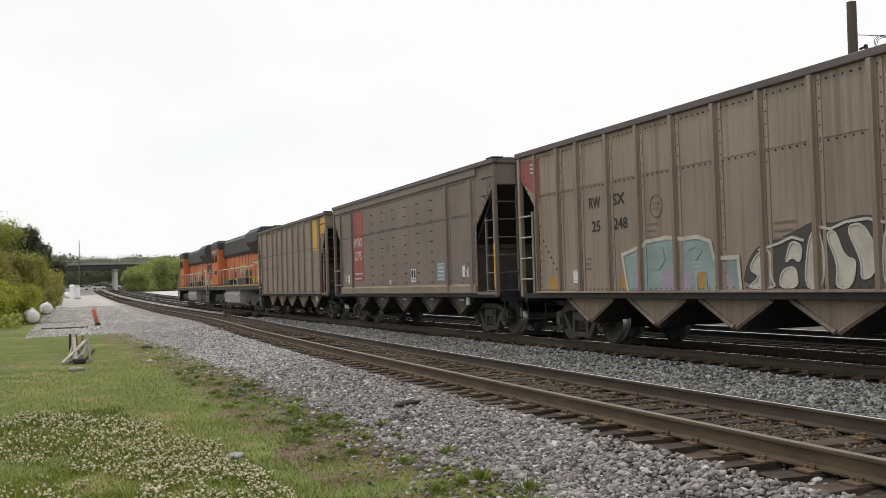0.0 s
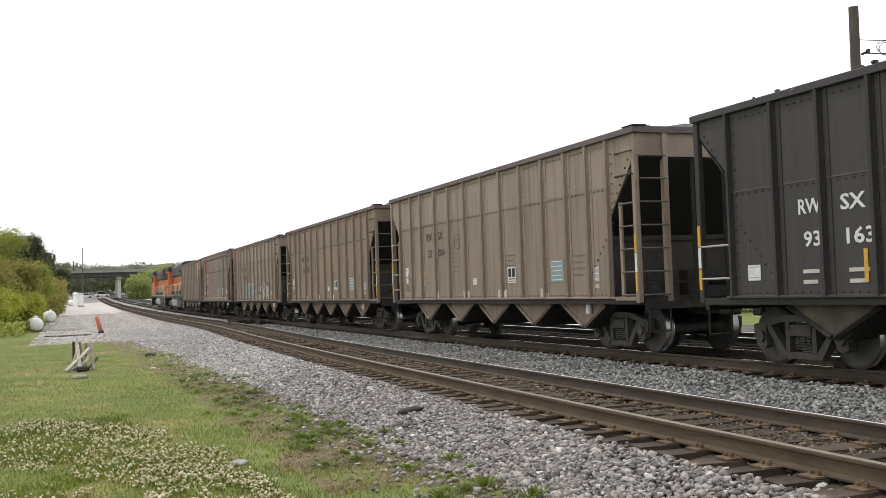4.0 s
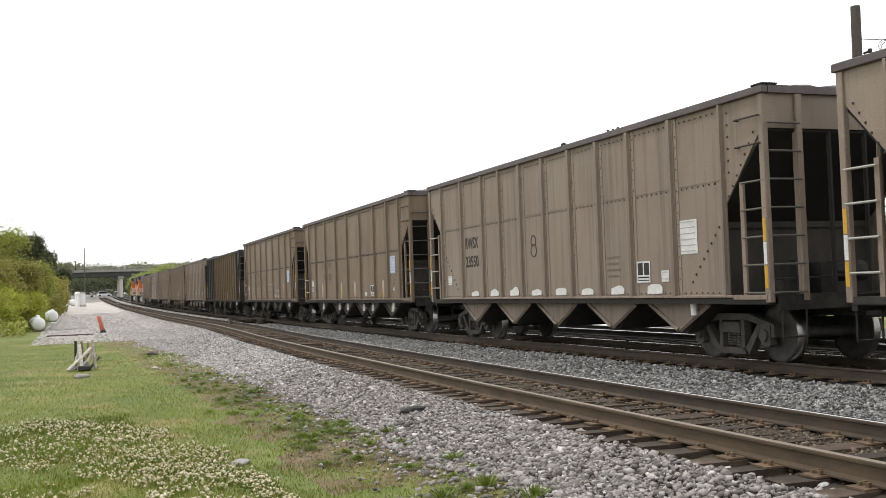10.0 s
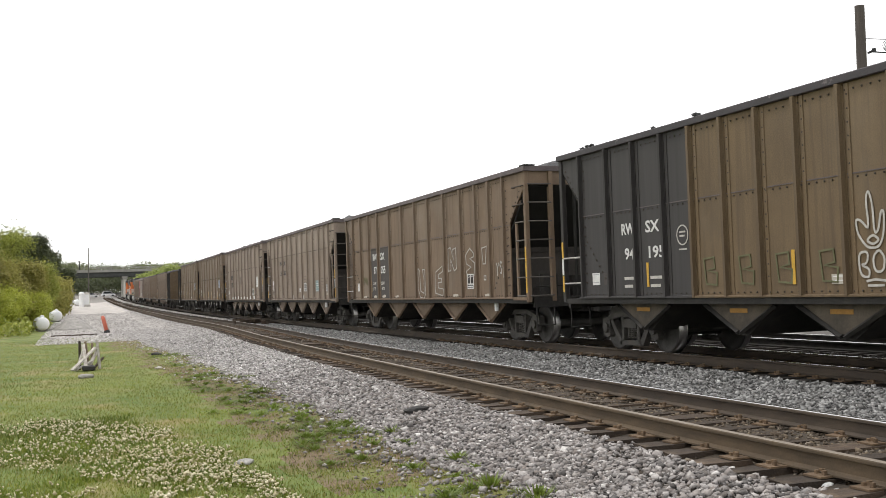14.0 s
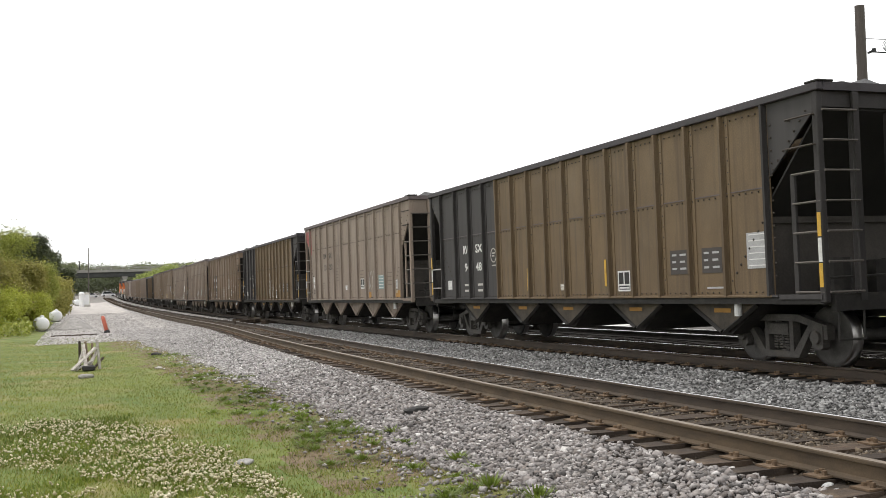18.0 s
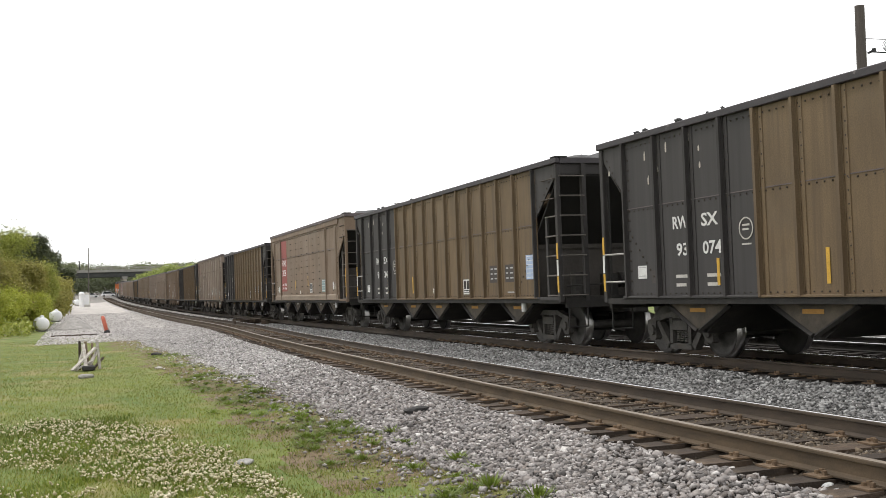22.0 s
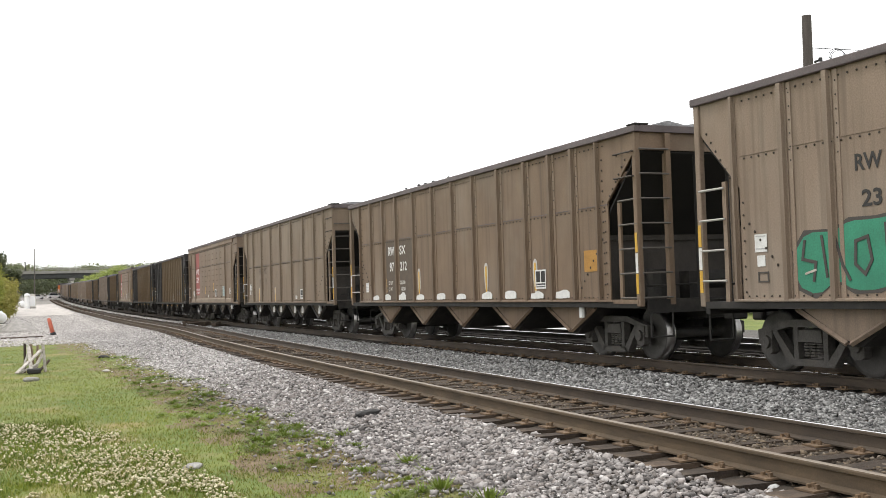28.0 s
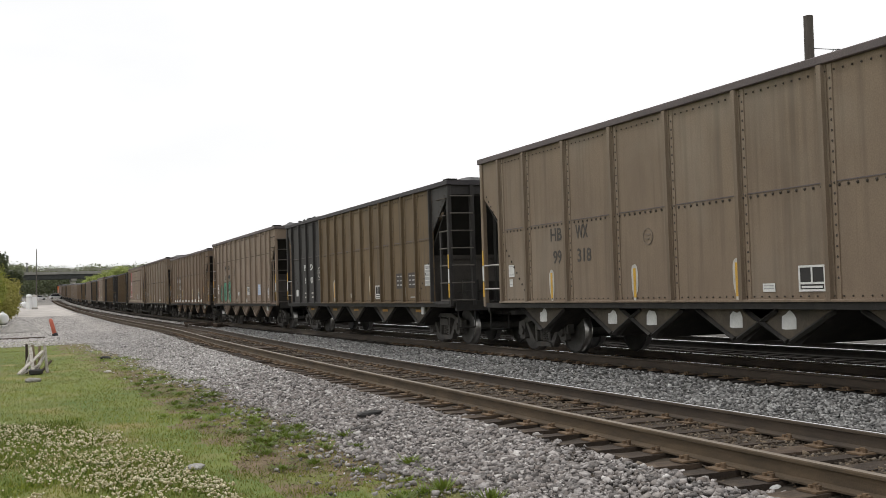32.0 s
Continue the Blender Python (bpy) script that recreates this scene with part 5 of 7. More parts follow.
def parked(x, y, turn, paint, label, tall=1.0):
    t = thing("parked_car", label, "car", "parked cars", pose(x, y, ground_z(x, y), 0, 0, turn))
    bm = bmesh.new()
    prism(bm, [(-2.3, 0.3), (2.3, 0.3), (2.32, 0.75), (1.3, 0.95), (-2.1, 0.98), (-2.32, 0.8)], "y", -0.88, 0.88)
    bmesh.ops.bevel(bm, geom=bm.edges[:], offset=0.06, segments=2, affect="EDGES")
    part("body", fixed(bm), paint, t)
    bm = bmesh.new()
    prism(bm, [(-2.0, 0.95), (1.2, 0.93), (0.45, 1.45 * tall), (-1.5, 1.47 * tall)], "y", -0.76, 0.76)
    part("cabin", fixed(bm), CAR_GLASS, t)
    part("roof", boxed((-1.45, 0.4, -0.72, 0.72, 1.44 * tall, 1.5 * tall), bevel=0.02), paint, t)
    for wx in (-1.45, 1.45):
        for wy in (-0.8, 0.8):
            bm = bmesh.new()
            lathe(bm, [(-0.1, 0.18), (-0.1, 0.32), (0.1, 0.32), (0.1, 0.18)], 14, "y")
            ob = part("wheel", bm, BLACK_RUBBER, t)
            ob.location = (wx, wy, 0.32)
    return t


parked(13.2, 372, 10, CAR_WHITE, "white parked car in the lot beyond the bridge")
parked(18.8, 374, 5, CAR_WHITE, "white parked car beyond the bridge", 1.15)
parked(30.0, 352, 0, CAR_WHITE, "white parked van beside the bridge pier", 1.3)
parked(33.5, 230, 12, CAR_SILVER, "silver parked car beside the tracks")
parked(38.5, 232, 8, CAR_WHITE, "white parked car beside the tracks")

# ---------------------------------------------------------------- the coal train
TAN = car_paint("dusty_tan_paint", (0.242, 0.180, 0.132), (0.186, 0.137, 0.099), (0.117, 0.086, 0.060))
TAN_GREY = car_paint("dusty_grey_tan_paint", (0.258, 0.201, 0.158), (0.206, 0.160, 0.123), (0.138, 0.108, 0.083), top_plate=3.24)
GREY_TAN = car_paint("dusty_plain_grey_paint", (0.258, 0.203, 0.162), (0.206, 0.162, 0.127), (0.138, 0.110, 0.086))
BROWN = car_paint("dusty_brown_paint", (0.190, 0.131, 0.085), (0.136, 0.092, 0.060), (0.098, 0.067, 0.043))
BROWN_D = car_paint("brown_paint_dark_front", (0.157, 0.106, 0.054), (0.103, 0.070, 0.037), (0.078, 0.052, 0.029), (0.032, 0.0295, 0.029), 3.38, -7.03, 0.14)
TALL = car_paint("dusty_olive_tan_paint", (0.206, 0.153, 0.105), (0.159, 0.116, 0.081), (0.112, 0.083, 0.056))
SMOOTH = car_paint("dusty_smooth_paint", (0.203, 0.144, 0.098), (0.157, 0.112, 0.077), (0.112, 0.082, 0.056))
BLACK_END = surface("black_car_end", (0.036, 0.032, 0.031), (0.02, 0.018, 0.0175), 0.75, 0, 1.5, (1, 1, 0.4), 40, 0.1)
SMOOTH_GREY = car_paint("dusty_mauve_grey_paint", (0.191, 0.15, 0.128), (0.150, 0.117, 0.10), (0.15, 0.115, 0.095))

BAYS_R, BAYS_C = (2.9, 5.25, 7.5, 9.9, 12.25), (2.85, 5.3, 7.6, 9.9, 12.3)
BAYS_L, BAYS_D, BAYS_S = (3.0, 5.65, 8.2, 10.9, 13.45), (2.85, 5.75, 8.1, 10.9, 13.65), (3.1, 5.5, 7.8, 10.3, 12.65)
BAYS_T = (2.45, 5.1, 6.35, 8.6, 9.76, 12.1)
RIBS = (1.0, 2.48, 3.9, 5.0, 6.2, 7.4, 8.66, 9.85, 11.05, 12.47, (13.95, 0.09))
CLOSE_RIBS = ((0.9, 0.1), 1.95, 2.83, 4.02, 5.13, 6.28, 7.48, 8.62, 9.78, 10.93, 12.04, 12.98, (13.82, 0.1))
LONG_RIBS = ((0.98, 0.1), 2.0, 3.06, 4.15, 5.5, 6.85, 8.14, 9.36, 10.7, 12.0, 13.08, 13.98, (14.9, 0.1))
DARK_RIBS = ((0.9, 0.1), 1.98, 2.98, 3.96, 4.84, 5.74, 6.64, 7.53, 8.45, 9.4, 10.32, 11.2, 12.12, 13.08, 14.08, (15.16, 0.1))
TALL_RIBS = (0.95, 2.15, 3.83, 5.54, 7.24, 9.02, 10.8, 12.34, (13.62, 0.12))
SMOOTH_RIBS = ((1.05, 0.12), (2.6, 0.1), (12.2, 0.2), (13.95, 0.36))
LENGTH = {"ribbed": 15.02, "close": 14.86, "long": 16.2, "tall": 14.72, "smooth": 15.5, "dark": 16.36}
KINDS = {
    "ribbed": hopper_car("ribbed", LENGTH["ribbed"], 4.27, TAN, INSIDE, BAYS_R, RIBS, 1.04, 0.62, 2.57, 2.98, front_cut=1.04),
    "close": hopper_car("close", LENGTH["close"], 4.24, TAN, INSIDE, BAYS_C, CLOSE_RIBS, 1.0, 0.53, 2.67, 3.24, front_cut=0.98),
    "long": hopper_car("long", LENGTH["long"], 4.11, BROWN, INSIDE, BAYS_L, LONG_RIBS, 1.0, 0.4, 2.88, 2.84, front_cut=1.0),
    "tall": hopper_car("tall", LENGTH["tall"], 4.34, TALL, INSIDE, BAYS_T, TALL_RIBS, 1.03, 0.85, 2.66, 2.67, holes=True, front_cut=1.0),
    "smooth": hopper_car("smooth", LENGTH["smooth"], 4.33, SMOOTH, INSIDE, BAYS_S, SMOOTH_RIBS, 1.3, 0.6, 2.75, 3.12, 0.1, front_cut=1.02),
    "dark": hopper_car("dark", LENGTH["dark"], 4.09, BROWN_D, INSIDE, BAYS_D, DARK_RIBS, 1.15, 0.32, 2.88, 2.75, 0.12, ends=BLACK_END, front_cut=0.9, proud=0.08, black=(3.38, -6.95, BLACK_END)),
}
# kind, place of the front corner along the track at 0 s, repaint, label
TRAIN = [
    ("ribbed", 54.5, GREY_TAN, "grey-tan coal hopper with yellow rear corner, coupled behind the locomotives"),
    ("smooth", 38.25, SMOOTH_GREY, "mauve-grey smooth-sided coal hopper with faded red panel"),
    ("close", 21.38, TAN_GREY, "grey-tan ribbed coal hopper with pastel graffiti"),
    ("close", 4.69, TAN, "dusty tan ribbed coal hopper with faded lettering"),
    ("close", -11.89, TAN_GREY, "dusty grey-tan ribbed coal hopper, heaped with coal"),
    ("dark", -28.65, None, "brown ribbed coal hopper with black front panel"),
    ("tall", -46.93, None, "tall olive-tan coal hopper with chalked words"),
    ("tall", -63.58, None, "tall tan coal hopper with white drips and blue card"),
    ("ribbed", -80.1, GREY_TAN, "grey-tan ribbed coal hopper with white sill patches"),
    ("close", -96.71, TAN_GREY, "grey-tan ribbed coal hopper with black lettering"),
    ("long", -113.38, None, "brown coal hopper with white outline graffiti"),
    ("dark", -131.34, None, "brown coal hopper, black front panel, white scribbles"),
    ("close", -149.41, GREY_TAN, "grey-tan ribbed coal hopper with red corner"),
    ("dark", -166.16, None, "brown ribbed coal hopper with clean black front panel"),
    ("smooth", -184.06, None, "smooth riveted brown coal hopper with red panel"),
    ("dark", -201.12, None, "brown coal hopper with peeling black front panel"),
    ("dark", -219.39, None, "brown ribbed coal hopper with blue card, black front"),
    ("smooth", -237.3, None, "smooth riveted tan coal hopper with red panel"),
    ("tall", -254.23, None, "tall olive-tan coal hopper with white-edged yellow bars"),
    ("long", -270.87, None, "brown-tan coal hopper with rows of white sill patches"),
    ("close", -288.73, TAN, "tan ribbed coal hopper with green graffiti"),
    ("dark", -305.52, None, "brown coal hopper with black panel and white drips"),
    ("tall", -323.79, None, "tall olive-tan coal hopper with whitened bays"),
]
CARS = []
used = set()
for kind, y0, repaint, label in TRAIN:
    base = KINDS[kind]
    car = base if kind not in used else copy_thing(base, Matrix())
    used.add(kind)
    tagged(car, label)
    own = {"ribbed": TAN, "close": TAN, "long": BROWN, "smooth": SMOOTH}.get(kind)
    if own:
        for o in car.children_recursive:
            for slot in o.material_slots:
                if slot.material in (TAN, TAN_GREY, GREY_TAN, BROWN, SMOOTH, SMOOTH_GREY):
                    slot.link = "OBJECT"
                    slot.material = repaint or own
    CARS.append((car, y0 - LENGTH[kind] / 2, LENGTH[kind] / 2 - 1.75))

# ---------------------------------------------------------------- lettering, cards and paint on the near sides
FAINT_GREEN = plain("faint_green_spray", (0.135, 0.135, 0.066), 0.8)
GREEN_PAINT = surface("green_spray", (0.03, 0.24, 0.14), (0.02, 0.16, 0.095), 0.6, 0, 2, (1, 1, 1), 40, 0.03)
TEAL_PAINT = surface("pastel_teal_spray", (0.25, 0.33, 0.315), (0.175, 0.22, 0.21), 0.7, 0, 1.6, (1, 1, 1), 40, 0.03)
CREAM_PAINT = surface("cream_spray", (0.50, 0.46, 0.40), (0.34, 0.31, 0.265), 0.7, 0, 2, (1, 1, 1), 40, 0.03)
CHALK = plain("white_chalk", (0.50, 0.48, 0.44), 0.9)
FAINT_CHALK = plain("faint_chalk", (0.36, 0.325, 0.28), 0.9)
DIM_PATCH = plain("dim_repaint", (0.105, 0.078, 0.056), 0.75)
DARK_PATCH = plain("dark_repaint", (0.062, 0.053, 0.048), 0.75)
GLYPHS = {
    "I": [[(0.5, 0), (0.5, 1)], [(0.25, 0), (0.75, 0)], [(0.25, 1), (0.75, 1)]],
    "L": [[(0.15, 1), (0.1, 0), (0.8, 0.05)]],
    "O": [[(0.5, 1), (0.15, 0.75), (0.12, 0.3), (0.5, 0), (0.85, 0.3), (0.85, 0.75), (0.5, 1)]],
    "V": [[(0.1, 1), (0.5, 0), (0.9, 1)]],
    "E": [[(0.8, 1), (0.15, 0.95), (0.15, 0.0), (0.8, 0.03)], [(0.15, 0.5), (0.65, 0.52)]],
    "Y": [[(0.1, 1), (0.45, 0.55), (0.85, 1)], [(0.45, 0.55), (0.4, 0)]],
    "U": [[(0.12, 1), (0.15, 0.25), (0.5, 0), (0.85, 0.3), (0.85, 1)]],
    "S": [[(0.85, 0.85), (0.5, 1), (0.15, 0.75), (0.8, 0.35), (0.6, 0.02), (0.1, 0.12)]],
    "M": [[(0.05, 0), (0.15, 1), (0.5, 0.4), (0.85, 1), (0.95, 0)]],
    "K": [[(0.15, 1), (0.15, 0)], [(0.85, 1), (0.2, 0.5), (0.9, 0)]],
    "N": [[(0.1, 0), (0.15, 1), (0.8, 0.05), (0.85, 1)]],
    "R": [[(0.1, 0), (0.12, 1), (0.75, 0.95), (0.8, 0.6), (0.15, 0.5), (0.9, 0)]],
    "!": [[(0.5, 1), (0.5, 0.35)], [(0.5, 0.1), (0.5, 0.0)]],
    "4": [[(0.3, 1), (0.15, 0.45), (0.85, 0.45)], [(0.7, 0.9), (0.62, 0)]],
    "heart": [[(0.5, 0), (0.08, 0.6), (0.2, 0.95), (0.5, 0.75), (0.8, 0.95), (0.92, 0.6), (0.5, 0)]],
}


def half_of(car):
    for o, y, half in CARS:
        if o == car:
            return half + 1.75


def stick(car, ob, d, z, out=0.006):
    """Sets a flat part on the near side, d behind the front corner."""
    ob.location = (-(W + out), half_of(car) - d, z)
    return ob


def sheet_of(outline):
    """A thin painted patch: outline of (d, z) round the origin."""
    bm = bmesh.new()
    prism(bm, [(-d, z) for d, z in outline], "x", 0.0, -0.003)
    return fixed(bm)


def rect(w, h):
    return sheet_of([(0, 0), (w, 0), (w, h), (0, h)])


def rough_patch(w, h, seed):
    r = random.Random(seed)
    pts = [(0, 0), (w * 0.3, -0.01), (w, 0), (w * 1.02, h * 0.6), (w * 0.86, h * r.uniform(0.8, 1)), (w * 0.6, h * r.uniform(0.85, 1.1)), (w * 0.3, h * r.uniform(0.7, 1)), (w * 0.05, h * 0.7)]
    return sheet_of(pts)


def word(car, text, d, z, tall, wide, material, name="lettering", label="", heavy=0.006):
    me = letters(text, tall / 0.70, heavy)
    w = max(v.co.y for v in me.vertices) - min(v.co.y for v in me.vertices)
    me.transform(Matrix.Diagonal((1, wide / max(w, 0.01), 1, 1)))
    return stick(car, part(name, me, material, car, label), d, z)


def marks(car, top, low, d, z, mat, gap=0.72, tall=0.29, drop=0.5, wide=0.25):
    """Reporting marks and number, split by a post as on the real sides."""
    for i, t in enumerate(top):
        word(car, t, d + gap * i, z, tall, wide * len(t), mat)
    for i, t in enumerate(low):
        word(car, t, d + (0.1 if i == 0 else 0.02) + gap * i, z - drop, tall, wide * 0.74 * len(t), mat)


def bars(car, d, z, rows, mat, w=0.42, h=0.06, step=0.13, gap=0.0):
    for i in range(rows):
        stick(car, part("stencil_bar", rect(w * (1 - 0.15 * (i % 2)), h), mat, car), d, z - i * step)


def card(car, d, z, w=0.26, h=0.3, mat=None, lined=True):
    c = stick(car, part("card", rect(w, h), mat or WHITE, car, "small pinned paper card"), d, z)
    if lined:
        for i in range(max(2, int(h / 0.09))):
            b = part("print_line", rect(w * 0.8, 0.016), GREYCARD if mat in (None, WHITE) else WHITE, c)
            b.location = (-0.004, -w * 0.1, 0.04 + i * (h - 0.08) / max(1, int(h / 0.09) - 1))
    return c


def inspection(car, d, z, w=0.42, h=0.36):
    """Black stencil block in a white frame."""
    c = stick(car, part("stencil_block", rect(w, h), BLACKISH, car, "black stencil block framed in white"), d, z)
    lines_ = [[(0, 0), (-w, 0), (-w, h), (0, h), (0, 0)], [(-w * 0.5, h * 0.3), (-w * 0.5, h)], [(0, h * 0.3), (-w, h * 0.3)], [(-w * 0.1, h * 0.14), (-w * 0.9, h * 0.14)]]
    f = part("white_frame", strokes(lines_, 0.03), WHITE, c)
    f.location = (-0.004, 0, 0)
    return c


def rounded(pts, times=2):
    """Cuts the corners of a closed outline."""
    for _ in range(times):
        pts = [(a[0] * (1 - k) + b[0] * k, a[1] * (1 - k) + b[1] * k) for a, b in zip(pts, pts[1:] + pts[:1]) for k in (0.22, 0.78)]
    return pts


def drip(car, d, z, h=0.5, white=True, seed=0):
    """A yellow reflector bar, often ringed by white overspray that ran down."""
    if white:
        lean = 0.015 * (seed % 3 - 1)
        run = [(0.07, -0.1), (0.12, -0.1), (0.14 + lean, 0.1 * h), (0.205, 0.32 * h), (0.2, 0.92 * h), (0.13, 1.04 * h), (0.04 + lean, 1.0 * h), (0.0, 0.85 * h), (0.01, 0.3 * h), (0.06 + lean, 0.1 * h)]
        stick(car, part("overspray", sheet_of(rounded(run, 1)), OFFWHITE, car, "white overspray that ran down"), d - 0.065, z + 0.02, 0.005)
    stick(car, part("reflector_bar", rect(0.075, h * 0.85), YELLOW, car, "yellow reflector bar"), d, z + 0.06, 0.009)


def sill_patches(car, ds, mat=None, w=0.46, h=0.13):
    for i, d in enumerate(ds):
        stick(car, part("sill_patch", rough_patch(w, h * (0.8 + 0.4 * ((i * 7) % 5) / 4), i), mat or OFFWHITE, car), d - w / 2, SILL + 0.06, 0.016)


def scrawl(car, text, d, z, tall, wide, thick, mat, name="graffiti", shadow=None, slant=0.0):
    """Hand-drawn letters, each a part."""
    for i, ch in enumerate(text):
        ls = [[(-(x * wide * 0.86 + slant * y), y * tall + 0.05 * math.sin(i * 2.3)) for x, y in line] for line in GLYPHS.get(ch, [])]
        ob = stick(car, part(name, strokes(ls, thick), mat, car, "sprayed letter"), d + i * wide, z, 0.011)
        if shadow:
            sh = part("letter_outline", strokes(ls, thick * 1.55), shadow, ob, "dark outline")
            sh.location = (0.005, 0, 0)


def ring(car, d, z, r, thick, mat):
    pts = [[(r * math.cos(a), r * math.sin(a)) for a in np.linspace(0, math.tau, 15)]]
    return stick(car, part("ring", strokes(pts, thick), mat, car), d, z)


def spray(car, outline, material, out, label, name="graffiti_fill"):
    """A flat sprayed shape on the near side; outline of (d, z)."""
    return stick(car, part(name, sheet_of(outline), material, car, label), 0, 0, out)


def sprayed_line(car, lines_, width, material, out, label):
    return stick(car, part("graffiti_line", strokes([[(-d, z) for d, z in ln] for ln in lines_], width), material, car, label), 0, 0, out)


def yellow_stiles(car, front=True, rear=True):
    """Yellow and white reflector strips on the ladder stiles."""
    h = half_of(car)
    for e, on in ((1, front), (-1, rear)):
        if on:
            for k in range(3):
                ob = part("reflector_strip", rect(0.075, 0.34), YELLOW if k % 2 == 0 or not front else WHITE, car)
                ob.location = (-(W + 0.045), e * (h - 0.05) + 0.0375, SILL + 0.12 + 0.36 * k)


C = [None] + [c[0] for c in CARS]
# 1: yellow rear corner
stick(C[1], part("yellow_patch", rect(0.8, 1.25), YELLOW, C[1], "worn yellow paint patch"), 12.6, 2.85)
stick(C[1], part("yellow_patch", sheet_of([(0, 0.3), (1.0, 0.62), (1.0, 1.1), (0, 1.1)]), YELLOW, C[1], "worn yellow paint patch"), 13.9, 3.0)
for d in (1.6, 3.4, 4.4, 11.0, 12.2):
    bars(C[1], d, 2.3 if d < 5 else 2.5, 1, BLACKISH, 0.5, 0.05)
bars(C[1], 4.0, 1.8, 4, OFFWHITE, 0.3)
# smooth cars: red panel with marks
for i, low in ((2, "2075"), (15, "2038"), (18, "2229")):
    faded = i == 2
    ink = OFFWHITE if faded else WHITE
    stick(C[i], part("red_panel", rect(1.27, 2.46), RED, C[i], "faded red painted panel"), 2.68, 1.5, 0.004)
    word(C[i], "HYWX", 2.8, 2.72, 0.30, 1.0, ink)
    word(C[i], low, 2.84, 2.25, 0.30, 0.86, ink)
    if faded:
        bars(C[i], 2.84, 1.74, 2, OFFWHITE, 0.95, 0.05, 0.17)
    else:
        for k, (a, b) in enumerate((("LD LMT", "236500"), ("LT WT", "49500"))):
            word(C[i], a, 2.8, 1.78 - 0.19 * k, 0.105, 0.42 if k == 0 else 0.36, WHITE, heavy=0.004)
            word(C[i], b, 3.4, 1.78 - 0.19 * k, 0.105, 0.46 if k == 0 else 0.40, WHITE, heavy=0.004)
    inspection(C[i], 9.05, 1.42)
    card(C[i], 1.51, 1.52, 0.16, 0.24, CREAM_PAINT, False)
    card(C[i], 1.86, 1.44, 0.24, 0.3)
    card(C[i], 11.3, 1.42, 0.62, 0.5, TEAL)
    card(C[i], 13.22, 1.5, 0.2, 0.3)
    card(C[i], 13.5, 1.5, 0.16, 0.24, CREAM_PAINT, False)
    card(C[i], 6.85, 1.36, 0.2, 0.15, CREAM_PAINT)
    ring(C[i], 6.7, 2.55, 0.15, 0.02, GHOST)
    for k, d in enumerate((5.91, 8.61, 12.14) if not faded else ()):
        drip(C[i], d, 1.65 if k else 1.5, 0.5, False)
    for d in BAYS_S:
        ob = part("bay_stencil", rect(0.36, 0.05), OFFWHITE, C[i], "faded white stencil on the bay")
        ob.location = (-1.425, half_of(C[i]) - d + 0.2, SILL - 0.22)
    yellow_stiles(C[i], False, True)
# dark-fronted cars
for i, num in ((6, ("93", "163")), (12, ("94", "195")), (14, ("94", "481")), (16, ("93", "345")), (17, ("93", "074")), (22, ("94", "014"))):
    marks(C[i], ("RW", "SX"), num, 2.44, 2.28, WHITE, 0.86, 0.21, 0.47, 0.235)
    card(C[i], 1.25, 1.34 if i != 17 else 1.43, 0.3, 0.24)
    stick(C[i], part("stencil_block", rect(0.26, 0.24), DARK_PATCH, C[i]), 1.7, 1.34, 0.004)
    for k in range(2):
        bars(C[i], 2.5, 1.42 - 0.15 * k, 1, OFFWHITE, 0.34 - 0.04 * k, 0.055)
        bars(C[i], 3.42, 1.42 - 0.15 * k, 1, OFFWHITE, 0.38 - 0.05 * k, 0.055)
    ring(C[i], 4.5, 2.16, 0.17, 0.022, OFFWHITE)
    bars(C[i], 4.41, 2.2, 2, OFFWHITE, 0.18, 0.03, 0.07)
    bars(C[i], 4.38, 1.9, 1, OFFWHITE, 0.24, 0.025)
    card(C[i], 8.12, 1.25, 0.26, 0.14, CREAM_PAINT)
    inspection(C[i], 10.6, 1.22)
    for d in (12.42, 13.38):
        stick(C[i], part("stencil_block", rect(0.56, 0.42), DARK_PATCH, C[i]), d, 1.48, 0.004)
        for e in (0, 0.24):
            bars(C[i], d + 0.06 + e, 1.8, 3, GREYCARD, 0.14 + e * 0.2, 0.035, 0.12)
    bars(C[i], 13.5, 1.22, 1, GREYCARD, 0.6, 0.03)
    drip(C[i], {12: 7.3, 14: 6.44}.get(i, 6.27), 1.2, 0.6, i == 22, i)
    drip(C[i], {12: 3.3, 14: 3.84}.get(i, 3.7), 1.22, 0.52, False, i)
    if i in (14, 17, 22):
        drip(C[i], 10.06, 1.25, 0.62, i == 22, i + 1)
    if i == 22:
        drip(C[i], 13.02, 1.12, 0.4, True, 77)
    yellow_stiles(C[i], True, True)
for i, mat in ((6, BLUECARD), (17, BLUECARD), (16, BLUECARD), (14, GREYCARD), (22, GREYCARD)):
    card(C[i], 14.6, 1.52, 0.5, 0.56, mat)
for k, (d, z) in enumerate(((0.4, 3.6), (1.6, 3.75), (2.05, 3.5), (2.4, 3.8), (3.3, 3.7), (1.7, 3.3), (3.4, 3.4), (3.0, 3.9))):
    for i in (16, 17):
        stick(C[i], part("paint_flake", rough_patch(0.045, 0.17 if k % 2 else 0.09, k + i), CREAM_PAINT, C[i]), d, z - 0.15, 0.066 if k % 3 == 0 else 0.006)
for i in (12, 14, 16, 17, 22):
    for d in BAYS_D:
        ob = part("bay_reflector", rect(0.46, 0.07), ORANGE_STAIN, C[i], "dull orange reflector strip on the bay")
        ob.location = (-1.425, half_of(C[i]) - d + 0.25, SILL - 0.27)
